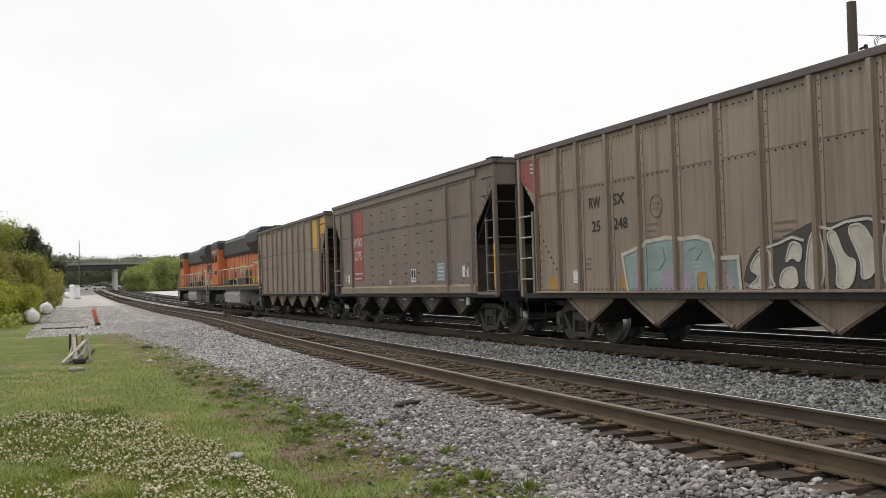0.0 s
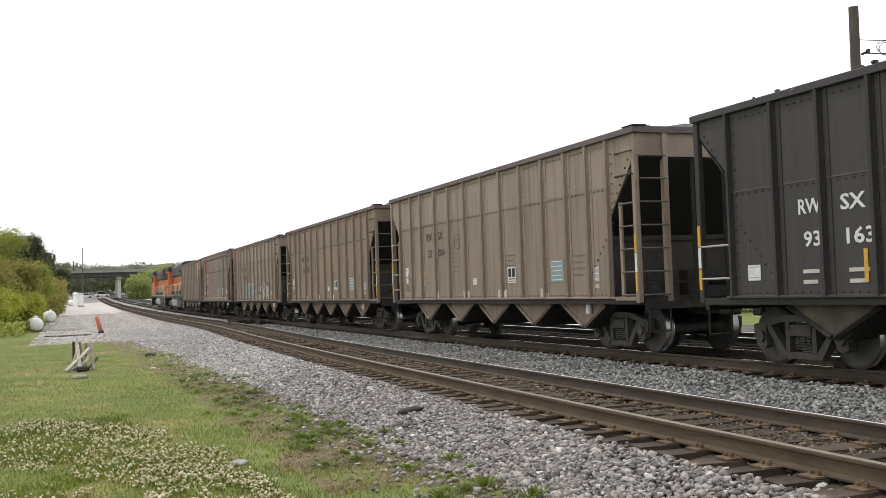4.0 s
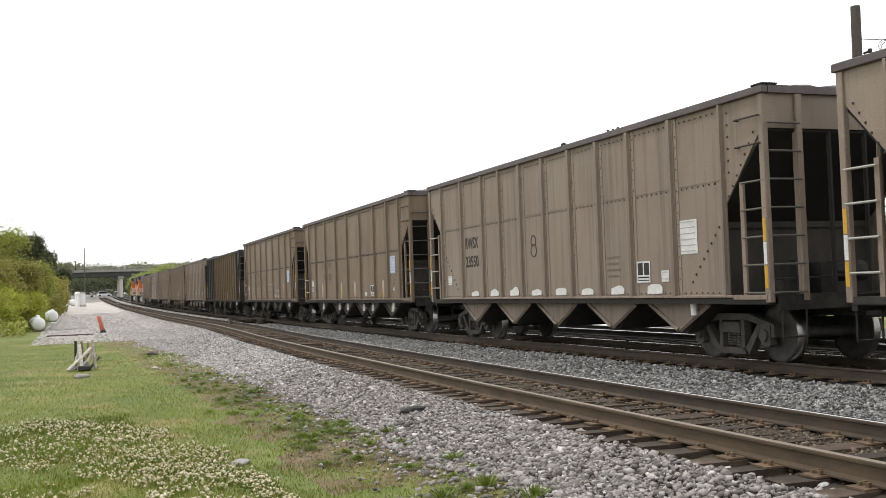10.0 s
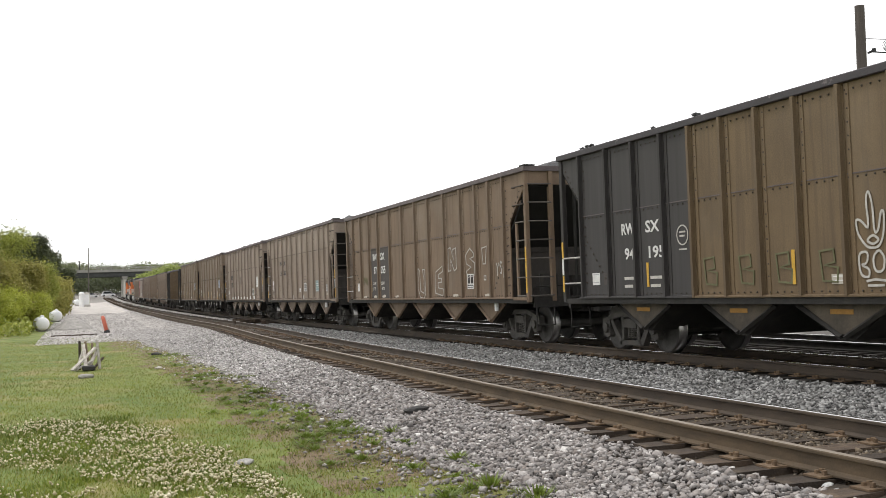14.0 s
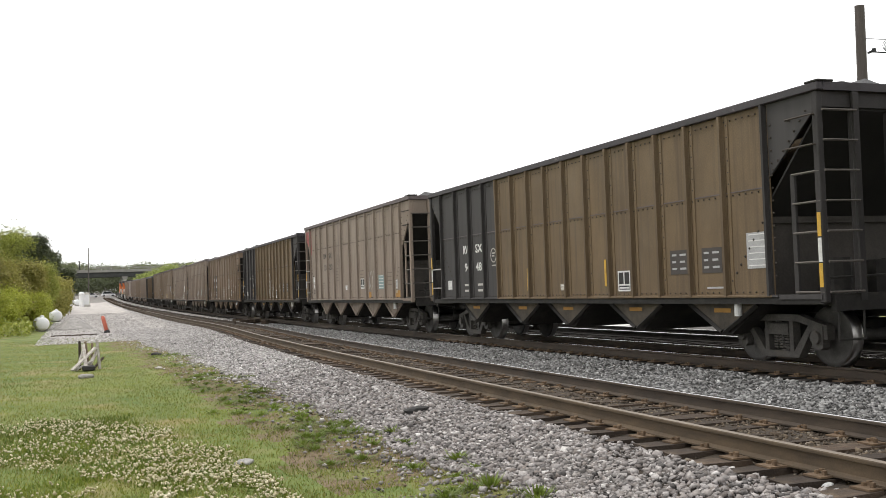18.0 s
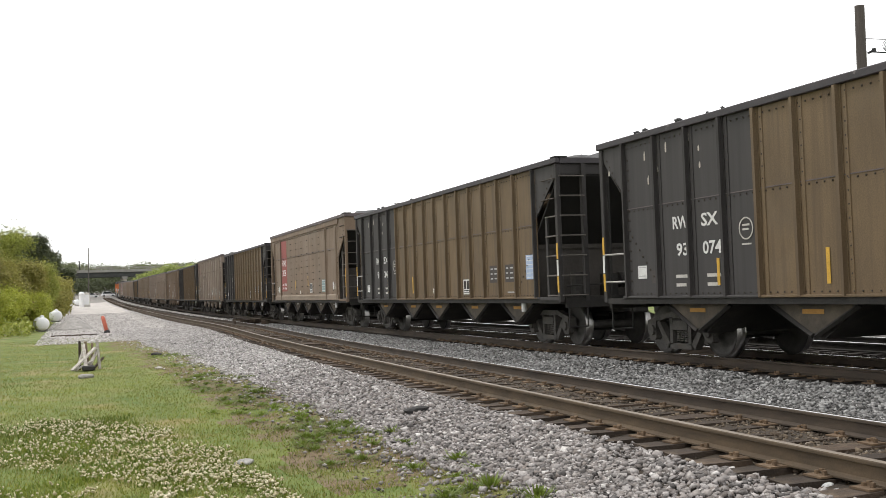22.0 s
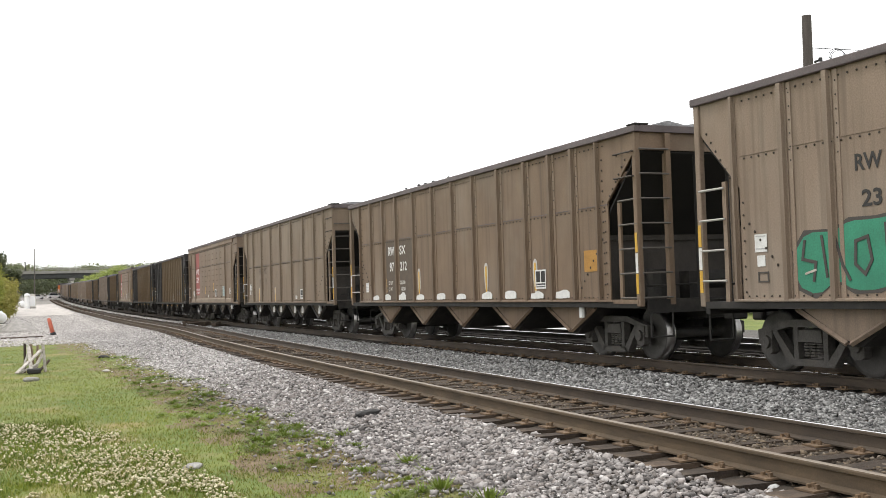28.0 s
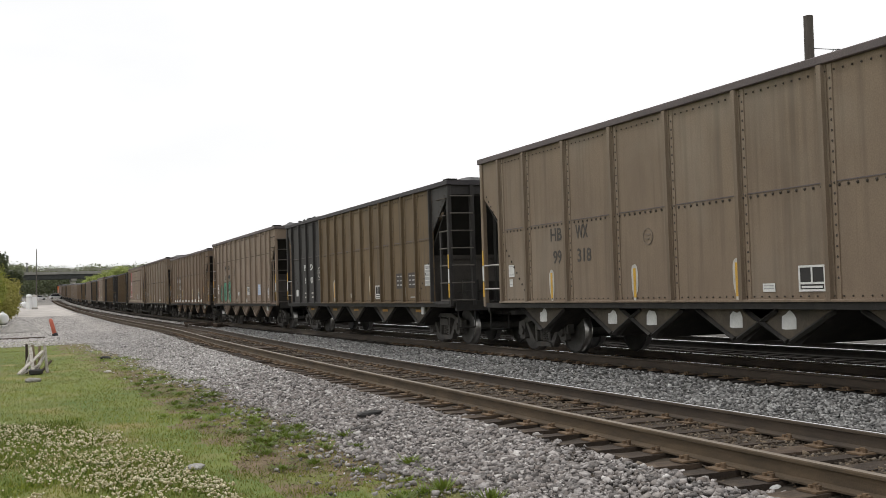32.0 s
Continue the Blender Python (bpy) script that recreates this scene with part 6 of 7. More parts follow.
# white scribbles on the twelfth car
for pts in ([(8.66, 1.95), (8.72, 1.85), (8.84, 1.72), (9.05, 1.72), (9.14, 1.9), (9.16, 2.2), (9.1, 2.2), (9.05, 1.95), (8.97, 1.9), (8.96, 2.3), (8.9, 2.5), (8.84, 2.4), (8.88, 1.95), (8.74, 2.1), (8.64, 2.12), (8.66, 1.95)],
            [(8.82, 1.82), (8.94, 1.9), (9.06, 1.82), (8.94, 1.76), (8.82, 1.82)],
            [(8.68, 1.36), (8.66, 1.66), (8.84, 1.68), (8.82, 1.52), (8.7, 1.5), (8.86, 1.44), (8.84, 1.32), (8.68, 1.36)],
            [(8.95, 1.4), (8.92, 1.6), (9.04, 1.7), (9.14, 1.58), (9.1, 1.4), (8.95, 1.4)], [(8.8, 1.28), (8.95, 1.3), (9.15, 1.28)], [(8.82, 1.22), (9.1, 1.22)],
            [(9.3, 1.3), (9.34, 2.05), (9.5, 2.1), (9.46, 1.75), (9.36, 1.7), (9.56, 1.3)], [(9.65, 1.3), (9.7, 1.9), (9.86, 1.6), (9.98, 1.95), (9.96, 1.3)], [(9.2, 1.24), (9.98, 1.26)]):
    pts = rounded(pts[:-1]) + rounded(pts[:-1])[:1] if pts[0] == pts[-1] else pts
    sprayed_line(C[12], [pts], 0.032, CHALK, 0.011, "white sprayed scribble")
for k, d in enumerate((5.1, 6.05, 6.95, 7.9)):
    sprayed_line(C[12], [[(d + 0.05, 1.3), (d, 1.72), (d + 0.28, 1.74), (d + 0.3, 1.56), (d + 0.08, 1.52), (d + 0.36, 1.48), (d + 0.34, 1.28), (d + 0.05, 1.3)]], 0.03, FAINT_GREEN, 0.008, "faint green outlined letter")
sprayed_line(C[11], [[(2.25, 1.6), (2.3, 1.85), (2.42, 1.7), (2.5, 1.88), (2.52, 1.62), (2.62, 1.85), (2.72, 1.7), (2.6, 1.6), (2.8, 1.62)]], 0.035, FAINT_GREEN, 0.008, "faint green scribble")
ring(C[12], 11.75, 1.72, 0.17, 0.05, CHALK)
# ribbed cars
for i, num in ((3, ("25", "248")), (4, ("23", "242")), (5, ("23", "004")), (10, ("23", "506")), (13, ("23", "253")), (21, ("23", "488"))):
    d = 3.28
    ink = BLACKISH if i in (3, 10, 21) else FADED
    marks(C[i], ("RW", "SX"), num, d - 0.04, 2.76, ink, 0.93, 0.21, 0.47, 0.225)
    ring(C[i], d + 2.4, 2.62, 0.2, 0.018, GHOST)
    bars(C[i], d + 2.3, 2.66, 2, GHOST, 0.2, 0.03, 0.09)
    card(C[i], 1.28 if i != 3 else 2.5, 1.79 if i != 3 else 1.28, 0.26, 0.26)
    if i != 3:
        card(C[i], 1.32, 1.58, 0.17, 0.16, WHITE, False)
        stick(C[i], part("stencil_block", strokes([[(0, 0), (-0.2, 0), (-0.2, 0.13), (0, 0.13), (0, 0)]], 0.025), FADED, C[i]), 1.34, 1.36)
        inspection(C[i], 8.95, 1.48, 0.42, 0.34)
        card(C[i], 13.15, 1.42, 0.2, 0.3, GREYCARD)
        card(C[i], 13.15, 1.29, 0.18, 0.08, CREAM_PAINT, False)
    card(C[i], 7.85 if i in (4, 10) else 6.72, 1.46, 0.26, 0.16)
    bars(C[i], 8.85, 2.1, 3, GHOST, 0.5, 0.03, 0.12)
    bars(C[i], 5.25, 2.3, 5, GHOST, 0.45, 0.025, 0.12)
    bars(C[i], 12.27, 1.95, 4, GHOST, 0.5, 0.03, 0.13)
    bars(C[i], d - 0.3, 1.75, 3, GHOST, 0.3, 0.025, 0.1)
    if i not in (3, 13):
        for k, dd in enumerate((4.19, 6.05, 6.48, 8.33, 8.86, 10.69)):
            e = 0.34 if k % 2 else -0.34
            pts = [(0, 0), (e, 0), (e, 0.06), (e * 0.25, 0.19), (0, 0.19)]
            stick(C[i], part("sill_patch", sheet_of(pts if e > 0 else pts[::-1]), OFFWHITE, C[i]), dd, SILL + 0.03, 0.016)
    yellow_stiles(C[i], i != 3, i in (4, 5, 10, 21))
for i in (4, 5, 10, 13, 21):
    card(C[i], 11.2, 1.44, 0.62, 0.47, TEAL if i != 21 else BLUECARD)
for i in (4, 5):
    drip(C[i], 3.0, 1.42, 0.5, False)
drip(C[10], 2.95, 1.25, 0.5, False)
drip(C[21], 6.0, 1.25, 0.62, True, 3)
drip(C[21], 8.7, 1.25, 0.55, True, 4)
drip(C[21], 11.8, 1.12, 0.4, True, 5)
for i in (3, 13):
    stick(C[i], part("red_corner", sheet_of([(0.08, 1.02), (1.05, 1.02), (1.05, -0.05), (0.9, 0.15), (0.1, 0.6)]), RED, C[i], "worn red painted corner"), 0.02, 3.03)
    for k in range(3):
        ob = stick(C[i], part("white_stripe", rect(0.3, 0.035), OFFWHITE, C[i]), 0.62, 3.92 - 0.09 * k, 0.012)
for d, w in ((1.38, 0.46), (4.42, 0.2), (6.9, 0.2), (13.1, 0.55)):
    stick(C[3], part("yellow_square", rect(w, 0.27), ORANGE_STAIN, C[3]), d, 1.14, 0.018 if d == 6.9 else 0.006)
stick(C[13], part("yellow_square", rect(0.6, 0.22), ORANGE_STAIN, C[13]), 13.0, 1.15)
stick(C[13], part("yellow_square", rect(0.3, 0.2), ORANGE_STAIN, C[13]), 9.95, 1.15)
scrawl(C[13], "KY", 10.0, 1.45, 0.58, 0.36, 0.03, CHALK)
# 3: pastel graffiti, two outlined words
LILAC = plain("lilac_spray", (0.34, 0.28, 0.35), 0.7)
SMOKE = plain("dark_spray_halo", (0.06, 0.054, 0.05), 0.8)


WORD = [(4.65, 1.12), (4.48, 1.79), (5.21, 1.93), (5.34, 2.0), (5.99, 2.04), (6.5, 1.99), (6.9, 2.01), (7.27, 1.91), (7.36, 1.63), (7.98, 1.63), (8.02, 1.12)]
spray(C[3], WORD, TEAL_PAINT, 0.0065, "pastel teal sprayed word")
for a, b, top in ((4.9, 5.25, 1.62), (5.75, 6.15, 1.5), (6.35, 6.75, 1.45), (7.5, 7.8, 1.35)):
    spray(C[3], [(a, 1.12), (b, 1.12), (b, top - 0.1), (b - 0.1, top), (a + 0.08, top), (a, top - 0.12)], LILAC, 0.0075, "pale lilac lower fill")
sprayed_line(C[3], [WORD], 0.07, CREAM_PAINT, 0.014, "cream outline")
sprayed_line(C[3], [[(5.3, 1.12), (5.3, 1.98)], [(6.85, 1.12), (6.85, 1.36), (7.12, 1.36), (7.12, 1.12)], [(5.45, 1.55), (5.7, 1.5), (5.9, 1.65), (5.85, 1.85), (5.6, 1.9)]], 0.05, TEAL, 0.013, "darker teal letter line")
sprayed_line(C[3], [[(6.6, 1.68), (6.85, 1.63), (7.0, 1.75), (6.85, 1.86), (6.65, 1.8)]], 0.035, TEAL, 0.013, "darker teal letter line")
HALO = [(8.05, 1.12), (8.16, 1.5), (8.42, 1.78), (8.95, 1.88), (9.25, 1.95), (9.75, 2.1), (10.1, 2.02), (10.6, 2.12), (11.1, 2.05), (11.6, 2.0), (12.1, 1.75), (12.2, 1.12)]
spray(C[3], rounded(HALO), SMOKE, 0.0045, "dark sprayed halo")
for pts in ([(8.2, 1.15), (8.52, 1.32), (8.27, 1.43), (8.45, 1.66), (8.75, 1.72), (8.72, 1.3), (8.85, 1.15)],
            [(8.95, 1.15), (9.02, 1.4), (9.3, 1.45), (9.34, 1.15)],
            [(9.1, 1.5), (9.22, 1.82), (9.45, 1.75), (9.4, 1.5), (9.25, 1.6)],
            [(9.5, 1.15), (9.62, 1.85), (9.8, 1.98), (9.9, 1.6), (9.85, 1.15)],
            [(9.98, 1.88), (10.15, 1.92), (10.3, 1.55), (10.5, 1.5), (10.4, 1.15), (10.12, 1.15), (10.18, 1.45)],
            [(10.38, 1.95), (10.66, 1.99), (10.9, 1.6), (10.8, 1.3), (10.6, 1.25), (10.62, 1.5)],
            [(10.98, 1.2), (11.05, 1.92), (11.3, 1.95), (11.28, 1.2)],
            [(11.42, 1.18), (11.4, 1.85), (11.95, 1.7), (11.9, 1.5), (11.62, 1.55), (11.65, 1.4), (11.95, 1.35), (11.98, 1.18)]):
    mid = (sum(p[0] for p in pts) / len(pts), sum(p[1] for p in pts) / len(pts))
    pts = rounded([(mid[0] + (d - mid[0]) * 1.12, max(1.12, mid[1] + (z - mid[1]) * 1.04)) for d, z in pts])
    spray(C[3], pts, CREAM_PAINT, 0.0075, "cream sprayed letter fill")
    sprayed_line(C[3], [pts + pts[:1]], 0.028, CHALK, 0.014, "white outline")
sprayed_line(C[3], [[(8.5, 1.72), (8.95, 1.8), (9.25, 1.88), (9.5, 1.82)], [(9.7, 2.02), (10.05, 1.95), (10.35, 2.03), (10.75, 2.05), (11.05, 1.98)]], 0.04, CHALK, 0.014, "white outline")
scrawl(C[3], "M", 12.3, 1.3, 0.35, 0.6, 0.06, CHALK)
# 7: chalked words and yellow bars; 8, 19, 23: the same kind of car
for i, num in ((7, ("99", "161")), (8, ("99", "229")), (19, ("99", "435")), (23, ("99", "318"))):
    marks(C[i], ("HB", "WX"), num, 3.17, 2.31, FADED if i == 23 else GHOST, 1.02, 0.25, 0.45, 0.225)
    card(C[i], 1.28, 1.63, 0.26, 0.26)
    card(C[i], 1.3, 1.42, 0.15, 0.16)
    inspection(C[i], 10.22, 1.23, 0.48, 0.33)
    card(C[i], 9.46, 1.22, 0.26, 0.12)
    ring(C[i], 6.6, 2.2, 0.14, 0.016, GHOST)
    bars(C[i], 6.52, 2.22, 2, GHOST, 0.16, 0.025, 0.07)
    for k, d in enumerate({7: (2.75, 6.25, 9.12, 11.65), 8: (3.09, 6.14, 8.08, 11.65)}.get(i, (3.14, 6.12, 8.86))):
        drip(C[i], d, 1.1 if i != 7 else 1.4, 0.6 if i != 7 else 0.5, i != 7, i + k)
    yellow_stiles(C[i], True, True)
    if i > 7:
        for d in BAYS_T:
            ob = part("bay_whitening", rough_patch(0.3, 0.26, int(d * 10)), WHITE, C[i], "white smear on the bay plate")
            ob.location = (-1.425, half_of(C[i]) - d + 0.15, 0.68)
scrawl(C[7], "I", 2.6, 1.5, 0.32, 0.3, 0.03, FAINT_CHALK)
scrawl(C[7], "LOVE", 4.4, 1.5, 0.3, 0.24, 0.03, FAINT_CHALK)
scrawl(C[7], "YOU", 5.95, 1.45, 0.36, 0.26, 0.03, FAINT_CHALK)
bars(C[7], 7.6, 1.85, 1, FAINT_CHALK, 0.85, 0.04)
bars(C[7], 7.7, 1.62, 1, FAINT_CHALK, 0.7, 0.04)
scrawl(C[7], ["heart"], 8.9, 1.5, 0.4, 0.28, 0.03, FAINT_CHALK)
scrawl(C[7], "4", 9.68, 1.72, 0.3, 0.26, 0.03, FAINT_CHALK)
scrawl(C[7], "EVER", 9.5, 1.45, 0.16, 0.14, 0.022, FAINT_CHALK)
for i in (7, 8):
    card(C[i], 12.46, 1.92, 0.6, 0.56, BLUECARD)
card(C[8], 12.75, 1.36, 0.2, 0.12, GREYCARD, False)
# 9: white sill patches
word(C[9], "RWSX", 2.64, 2.39, 0.28, 0.88, BLACKISH)
word(C[9], "23550", 2.66, 1.91, 0.28, 0.86, BLACKISH)
sill_patches(C[9], (3.26, 4.51, 5.69, 6.89, 8.09, 9.26, 10.47, 11.79), WHITE, 0.5, 0.16)
inspection(C[9], 11.22, 1.37)
card(C[9], 12.62, 1.82, 0.54, 0.58)
card(C[9], 12.02, 1.36, 0.24, 0.2)
card(C[9], 1.33, 1.46, 0.26, 0.24)
ring(C[9], 6.8, 2.38, 0.12, 0.022, FADED)
ring(C[9], 6.8, 2.16, 0.14, 0.022, FADED)
bars(C[9], 10.1, 1.85, 4, GHOST, 0.5, 0.03, 0.12)
yellow_stiles(C[9], True, True)
drip(C[9], 3.8, 1.35, 0.55, True, 5)
# 11, 20: the long cars
for i, num in ((11, ("97", "055")), (20, ("97", "212"))):
    stick(C[i], part("dark_patch", rect(2.15, 1.7), DARK_PATCH if i == 11 else DIM_PATCH, C[i], "dark repainted patch"), 3.16, 1.12, 0.004)
    marks(C[i], ("RW", "SX"), num, 3.43, 2.41, WHITE, 0.92, 0.24, 0.45, 0.235)
    for k, (a, b) in enumerate((("LD LMT", "226300"), ("LT WT", "60700"))):
        word(C[i], a, 3.42, 1.58 - 0.18 * k, 0.1, 0.36 - 0.06 * k, OFFWHITE, heavy=0.004)
        word(C[i], b, 4.35 + 0.08 * k, 1.58 - 0.18 * k, 0.1, 0.4 - 0.08 * k, OFFWHITE, heavy=0.004)
    drip(C[i], 3.2, 1.3, 0.45, False)
    inspection(C[i], 12.36, 1.36)
    card(C[i], 1.4, 1.38, 0.24, 0.28)
    yellow_stiles(C[i], i == 20, True)
sill_patches(C[20], (2.3, 3.3, 4.5, 5.85, 7.27, 8.53, 9.98, 11.18, 12.4, 13.46), WHITE, 0.55, 0.16)
for k, d in enumerate((5.75, 9.92, 12.3)):
    drip(C[20], d, 1.25, 0.68, True, k + 60)
stick(C[20], part("ochre_card", rect(0.5, 0.4), ORANGE_STAIN, C[20]), 14.32, 1.64)
sill_patches(C[11], (2.4, 3.68, 4.69, 6.14, 11.44, 13.73), CREAM_PAINT, 0.4, 0.07)


def block(car, outline, d, z, k):
    """Outlined block letter drawn with a thin white line."""
    stick(car, part("graffiti", strokes([[(-x * k, y * k) for x, y in outline]], 0.026), CHALK, car, "thin white outlined letter"), d, z, 0.014)


block(C[11], [(0.1, 1), (0.3, 0.9), (0.35, 0.1), (0.75, 0.0), (0.8, 0.5), (0.65, 0.95), (0.9, 0.95), (0.95, 0), (0.75, -0.2), (0.3, -0.15), (0.05, 0.2), (0.1, 1)], 8.24, 1.25, 0.75)
block(C[11], [(0.9, 1), (0.2, 0.8), (0.1, 0.0), (0.9, -0.1), (0.95, 0.15), (0.4, 0.2), (0.42, 0.4), (0.8, 0.4), (0.8, 0.55), (0.45, 0.55), (0.5, 0.7), (0.95, 0.8), (0.9, 1)], 9.75, 1.25, 0.76)
block(C[11], [(0.05, 0), (0.1, 1), (0.4, 1.05), (0.75, 0.5), (0.7, 0.95), (1.05, 1.0), (1.1, 0.1), (0.8, 0.0), (0.4, 0.5), (0.4, 0.02), (0.05, 0)], 10.9, 1.85, 0.62)
block(C[11], [(0.9, 0.9), (0.5, 1.1), (0.05, 0.85), (0.1, 0.5), (0.6, 0.35), (0.1, 0.2), (0.15, -0.05), (0.9, 0.0), (1.0, 0.5), (0.5, 0.7), (0.9, 0.75), (0.9, 0.9)], 12.25, 1.68, 0.66)
block(C[11], [(0.1, 1), (0.6, 1.05), (0.45, 0.35), (0.2, 0.35), (0.1, 1)], 13.36, 1.75, 0.62)
block(C[11], [(0.2, 0.2), (0.45, 0.2), (0.45, 0), (0.2, 0), (0.2, 0.2)], 13.42, 1.56, 0.5)
scrawl(C[11], "YSK", 14.33, 1.65, 0.3, 0.2, 0.03, CHALK)
# 21: green graffiti
GREEN_WORD = [(2.12, 1.29), (2.1, 1.76), (2.33, 2.01), (2.84, 2.0), (3.12, 2.12), (3.54, 2.11), (3.94, 2.15), (4.05, 1.97), (4.33, 2.14), (4.74, 2.19), (4.81, 1.93), (4.96, 1.95),
              (4.96, 1.15), (4.72, 1.14), (4.27, 1.31), (3.89, 1.34), (3.59, 1.22), (3.17, 1.21), (2.86, 1.36), (2.51, 1.15)]
spray(C[21], [(3.5 + (d - 3.5) * 1.04, 1.65 + (z - 1.65) * 1.1) for d, z in GREEN_WORD], DARK_PATCH, 0.0045, "dark sprayed halo")
spray(C[21], rounded(GREEN_WORD, 1), GREEN_PAINT, 0.0065, "solid green sprayed word")
sprayed_line(C[21], [[(2.3, 1.9), (2.25, 1.65), (2.5, 1.6), (2.45, 1.35)], [(2.62, 1.95), (2.7, 1.4)], [(2.85, 1.95), (2.98, 1.55), (3.1, 1.35)],
                     [(3.2, 1.55), (3.22, 1.85), (3.42, 1.9), (3.48, 1.6), (3.36, 1.42), (3.2, 1.55)], [(3.72, 2.05), (3.74, 1.5)], [(3.95, 2.05), (3.78, 1.78), (4.0, 1.45)],
                     [(4.62, 2.1), (4.25, 2.0), (4.2, 1.7), (4.85, 1.85), (4.75, 1.55), (4.3, 1.5), (4.75, 1.35)]], 0.045, DARK_PATCH, 0.013, "dark letter line")
sprayed_line(C[21], [[(2.3, 1.45), (2.5, 1.5)], [(4.25, 1.62), (4.7, 1.68)]], 0.03, CREAM_PAINT, 0.014, "cream letter highlight")

# coal that lies on the top chords
lump_rng = random.Random(11)
for i, d0, d1, n in ((6, 1.0, 5.0, 6), (9, 8.0, 12.0, 4), (12, 0.5, 6.0, 7), (16, 2.0, 8.0, 6), (17, 1.0, 4.5, 8), (20, 3.0, 9.0, 5), (22, 1.2, 4.6, 12)):
    top = max(v[2] for o in C[i].children if o.name.startswith("top_chord") for v in o.bound_box)
    for k in range(n):
        bm = bmesh.new()
        bmesh.ops.create_icosphere(bm, subdivisions=1, radius=lump_rng.uniform(0.03, 0.075))
        for v in bm.verts:
            v.co *= lump_rng.uniform(0.75, 1.2)
            v.co.z = max(v.co.z * 0.7, -0.03)
        ob = part("coal_lump", bm, COAL, C[i])
        ob.location = (-W + lump_rng.uniform(-0.02, 0.05), half_of(C[i]) - lump_rng.uniform(d0, d1), top + 0.03)

# ---------------------------------------------------------------- locomotives
LOCO_ORANGE = surface("locomotive_orange", (0.60, 0.165, 0.035), (0.42, 0.11, 0.028), 0.5, 0, 1.5, (1, 1, 0.4), 30, 0.03, (0.22, 0.09, 0.035), 0.8, (0.6, 0.8))
LOCO_BLACK = surface("locomotive_black", (0.045, 0.042, 0.042), (0.025, 0.024, 0.024), 0.6, 0, 2, (1, 1, 1), 30, 0.05)
LOCO_YELLOW = surface("locomotive_yellow", (0.58, 0.36, 0.06), (0.40, 0.24, 0.045), 0.55, 0, 2, (1, 1, 1), 30, 0.03)
LOCO_GREY = surface("locomotive_grey", (0.42, 0.41, 0.40), (0.28, 0.27, 0.26), 0.6, 0, 1.5, (1, 1, 1), 30, 0.05)


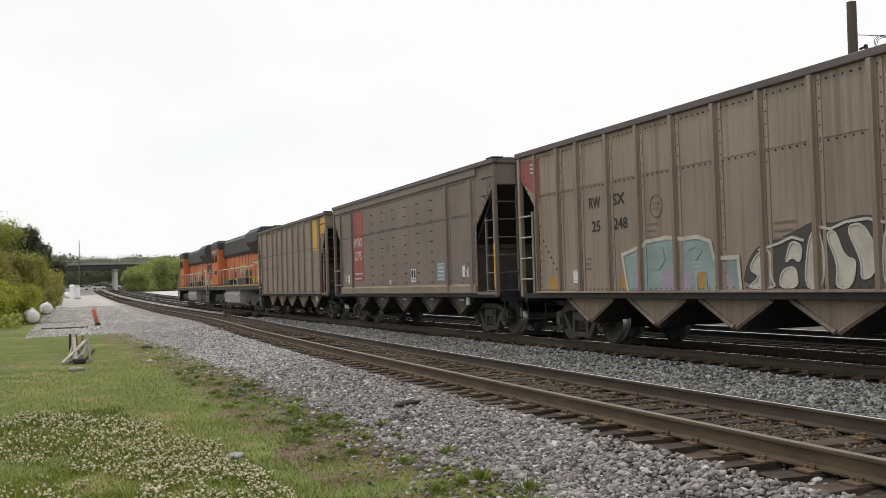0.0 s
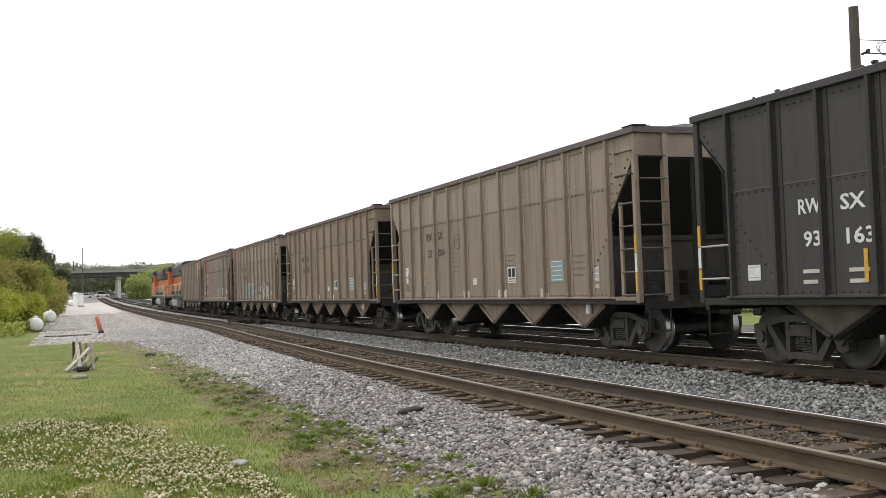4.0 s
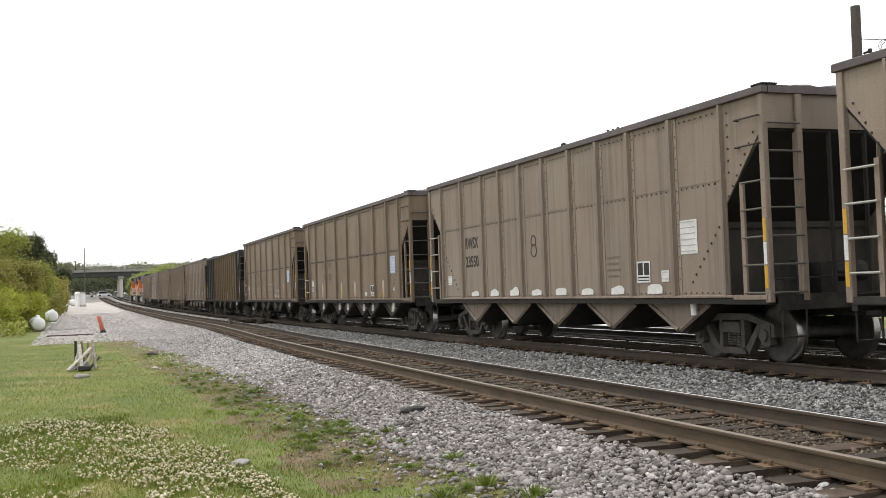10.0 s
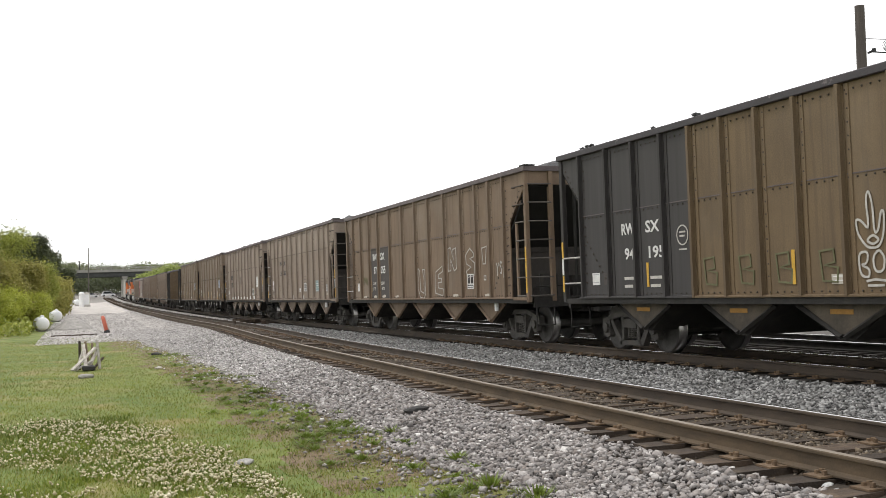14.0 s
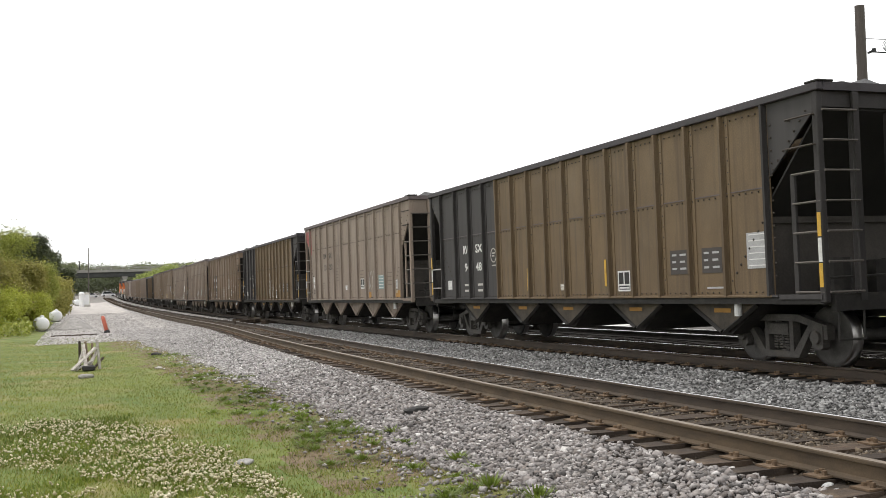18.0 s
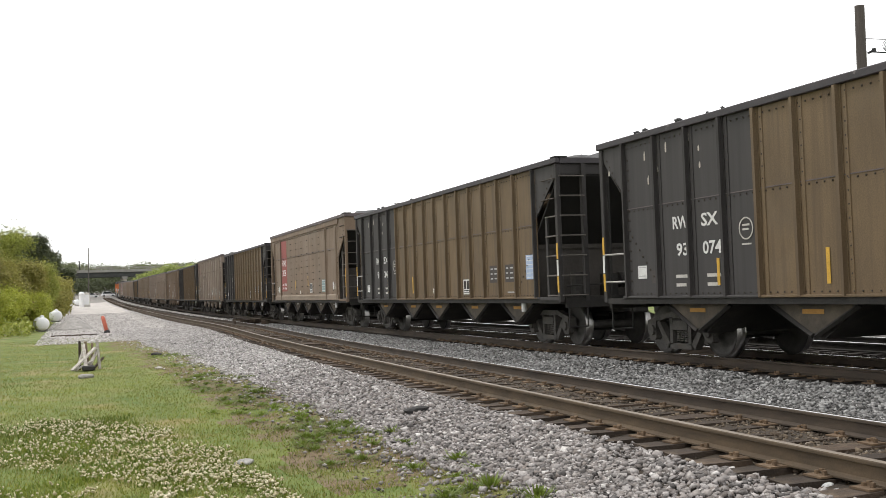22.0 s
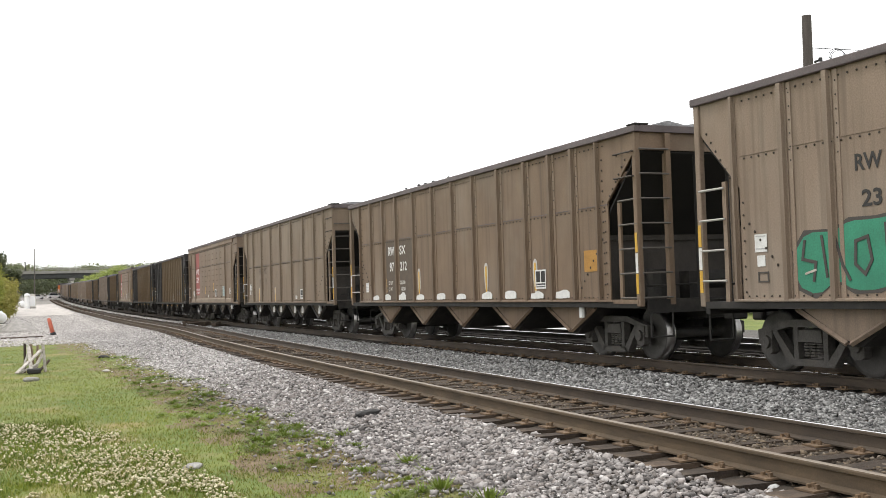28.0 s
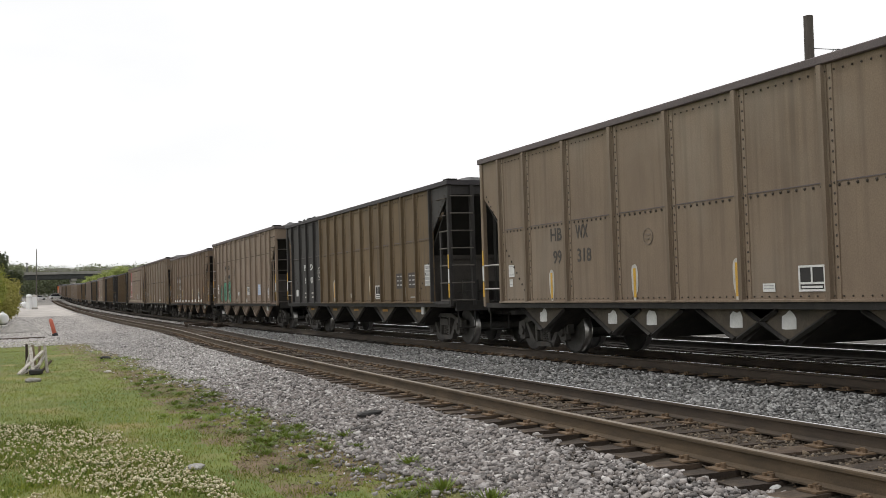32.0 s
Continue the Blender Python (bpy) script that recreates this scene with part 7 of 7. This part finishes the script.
def locomotive(label):
    lo = thing("locomotive", label, "locomotive", "locomotives")
    part("underframe", boxed((-1.5, 1.5, -11.0, 11.0, 1.28, 1.62), bevel=0.03), LOCO_BLACK, lo)
    for s in (-1, 1):
        part("sill_stripe", boxed((s * 1.505 - 0.012, s * 1.505 + 0.012, -10.8, 10.8, 1.52, 1.58)), LOCO_YELLOW, lo)
    part("hood", boxed((-0.98, 0.98, -10.3, 5.2, 1.62, 3.95), bevel=0.04), LOCO_ORANGE, lo)
    bm = bmesh.new()
    prism(bm, [(-1.03, 3.42), (-1.16, 3.6), (-1.16, 4.4), (-0.9, 4.66), (0.9, 4.66), (1.16, 4.4), (1.16, 3.6), (1.03, 3.42)], "y", -6.6, 5.2)
    part("hood_roof", fixed(bm), LOCO_BLACK, lo)
    bm = bmesh.new()
    prism(bm, [(-1.0, 3.3), (-1.52, 3.95), (-1.52, 4.45), (-1.25, 4.7), (1.25, 4.7), (1.52, 4.45), (1.52, 3.95), (1.0, 3.3)], "y", -10.4, -6.5)
    part("radiator", fixed(bm), LOCO_BLACK, lo)
    for k in range(3):
        bm = bmesh.new()
        rod(bm, (0, -9.6 + 1.1 * k, 4.7), (0, -9.6 + 1.1 * k, 4.78), 0.48, 16)
        part("roof_fan", bm, STEEL_DARK, lo)
    for s in (-1, 1):
        part("yellow_band", boxed((s * 0.99 - 0.012, s * 0.99 + 0.012, -10.1, 5.1, 1.7, 2.05)), LOCO_YELLOW, lo)
        part("yellow_band", boxed((s * 0.99 - 0.012, s * 0.99 + 0.012, -6.4, 1.6, 2.95, 3.3)), LOCO_YELLOW, lo)
        for k in range(13):
            y = -9.9 + k * 1.12
            part("hood_door", boxed((s * 1.0 - 0.018, s * 1.0 + 0.018, y, y + 1.0, 2.15, 3.35), bevel=0.01), LOCO_ORANGE, lo)
            if k in (0, 1, 4, 5, 9):
                part("grille", boxed((s * 1.02 - 0.012, s * 1.02 + 0.012, y + 0.06, y + 0.94, *((2.5, 3.2) if k < 2 else (2.1, 2.45)))), LOCO_BLACK, lo)
            part("door_seam", boxed((s * 1.02 - 0.006, s * 1.02 + 0.006, y + 1.02, y + 1.07, 1.7, 3.4)), LOCO_BLACK, lo)
        part("walkway_box", boxed((s * 1.3 - 0.2, s * 1.3 + 0.18, -5.6, -3.2, 1.62, 2.0), (s * 1.3 - 0.2, s * 1.3 + 0.18, 0.2, 2.6, 1.62, 1.95), bevel=0.03), LOCO_BLACK, lo)
        part("emblem_block", boxed((s * 1.03 - 0.008, s * 1.03 + 0.008, -3.4, -1.2, 2.35, 2.85)), LOCO_YELLOW, lo, "plain yellow emblem shape")
        part("number_block", boxed((s * 1.56 - 0.008, s * 1.56 + 0.008, 5.7, 6.9, 2.35, 2.62)), LOCO_BLACK, lo)
    part("cab", boxed((-1.55, 1.55, 5.2, 8.3, 1.62, 4.2), bevel=0.08), LOCO_ORANGE, lo)
    part("cab_roof", boxed((-1.57, 1.57, 5.15, 8.35, 3.95, 4.66), bevel=0.15), LOCO_BLACK, lo)
    for s in (-1, 1):
        for y in (5.5, 6.9):
            part("cab_window", boxed((s * 1.55 - 0.02, s * 1.55 + 0.02, y, y + 1.05, 3.2, 3.95)), CAR_GLASS, lo)
    part("nose", boxed((-1.2, 1.2, 8.3, 10.2, 1.62, 3.3), bevel=0.15), LOCO_ORANGE, lo)
    part("rear_panel", boxed((-0.9, 0.9, -10.36, -10.3, 2.2, 3.8), bevel=0.02), LOCO_BLACK, lo)
    bm = bmesh.new()
    for x in (-0.15, 0.15):
        rod(bm, (x, -10.34, 3.6), (x, -10.44, 3.6), 0.1, 10)
    part("rear_headlight", bm, OFFWHITE, lo)
    bm = bmesh.new()
    prism(bm, [(-1.3, 1.28), (1.3, 1.28), (1.42, 1.0), (1.35, 0.5), (0.9, 0.32), (-0.9, 0.32), (-1.35, 0.5), (-1.42, 1.0)], "y", -3.1, 3.3)
    part("fuel_tank", fixed(bm), LOCO_GREY, lo, "pale grey fuel tank")
    for e in (-1, 1):
        for s in (-1, 1):
            for k in range(4):
                part("step", boxed((s * 1.45 - 0.15, s * 1.45 + 0.08, e * 10.75 - 0.35, e * 10.75 + 0.35, 0.35 + 0.3 * k, 0.39 + 0.3 * k)), STEEL_DARK, lo)
            bm = bmesh.new()
            pts = [(s * 1.5, e * 11.0, 0.4), (s * 1.5, e * 10.9, 1.3), (s * 1.5, e * 10.6, 1.9), (s * 1.45, e * 10.2, 2.75), (s * 1.45, e * 8.6 if e < 0 else e * 10.4, 2.75)]
            for p, q in zip(pts, pts[1:]):
                rod(bm, p, q, 0.045, 5)
            part("step_handrail", bm, OFFWHITE, lo, "white grab rail")
        bm = bmesh.new()
        rod(bm, (-1.4, e * 11.02, 2.6), (1.4, e * 11.02, 2.6), 0.025, 5)
        for x in (-1.4, -0.5, 0.5, 1.4):
            rod(bm, (x, e * 11.0, 1.6), (x, e * 11.02, 2.6), 0.022, 5)
        part("end_rail", bm, OFFWHITE, lo)
        part("plow", boxed((-1.4, 1.4, e * 11.05 - 0.08, e * 11.05 + 0.08, 0.3, 1.3), bevel=0.03), LOCO_BLACK, lo)
        bm = bmesh.new()
        box(bm, -0.14, 0.14, e * 11.35 - 0.35, e * 11.35 + 0.35, 0.74, 1.0)
        part("coupler", bm, STEEL_DARK, lo)
        tr = part("truck", boxed((-1.0, 1.0, e * 6.9 - 0.3, e * 6.9 + 0.3, 0.7, 1.2)), STEEL_DARK, lo)
        for s in (-1, 1):
            bm = bmesh.new()
            a, b = sorted((s * 1.0, s * 1.18))
            c = e * 6.9
            prism(bm, [(c - 2.7, 0.5), (c - 2.5, 0.9), (c - 1.3, 1.0), (c + 1.3, 1.0), (c + 2.5, 0.9), (c + 2.7, 0.5), (c + 2.2, 0.42), (c + 1.2, 0.66), (c + 0.6, 0.4), (c - 0.6, 0.4), (c - 1.2, 0.66), (c - 2.2, 0.42)], "x", a, b)
            part("side_frame", fixed(bm), TRUCK_STEEL, tr)
        for k in (-1, 0, 1):
            w = part("wheelset", TRUCK["wheelset"], None, tr)
            w.location = (0, e * 6.9 + 1.9 * k, 0.457)
    for s in (-1, 1):
        bm = bmesh.new()
        rod(bm, (s * 1.45, -8.6, 2.62), (s * 1.45, 5.0, 2.62), 0.034, 5)
        for k in range(10):
            rod(bm, (s * 1.45, -8.6 + k * 1.5, 1.62), (s * 1.45, -8.6 + k * 1.5, 2.62), 0.028, 5)
        part("side_handrail", bm, OFFWHITE if s < 0 else LOCO_BLACK, lo)
    return lo


lead = locomotive("orange and black freight locomotive at the train's head")
second = copy_thing(lead, Matrix())
tagged(second, "orange and black freight locomotive coupled second")
CARS.append((lead, 100.0 - 11.4, 6.9))
CARS.append((second, 100.0 - 11.4 - 22.8, 6.9))


def on_track(y, half):
    """Pose of a car whose trucks ride the curve at y - half and y + half."""
    a, b = y - half, y + half
    p, q = Vector((train_x(a), a, track_z(a))), Vector((train_x(b), b, track_z(b)))
    d = (q - p).normalized()
    side = d.cross(Vector((0, 0, 1))).normalized()
    up = side.cross(d)
    m = Matrix((side, d, up)).transposed().to_4x4()
    return Matrix.Translation((p + q) / 2) @ m


def motions():
    """The train rolls away at a steady speed and its wheels turn."""
    step = SPEED / WHEEL / FPS
    spin = [(i / FPS, Matrix.Rotation(-step * i, 4, "X")) for i in range(32 * FPS + 1)]
    for car, y, half in CARS:
        walk(car, [(t, on_track(y + SPEED * t, half)) for t in np.linspace(0, 32, 33)])
        for o in car.children_recursive:
            if o.name.startswith("wheelset"):
                hub = Matrix.Translation(o.location.copy())
                walk(o, [(t, hub @ m) for t, m in spin])


motions()
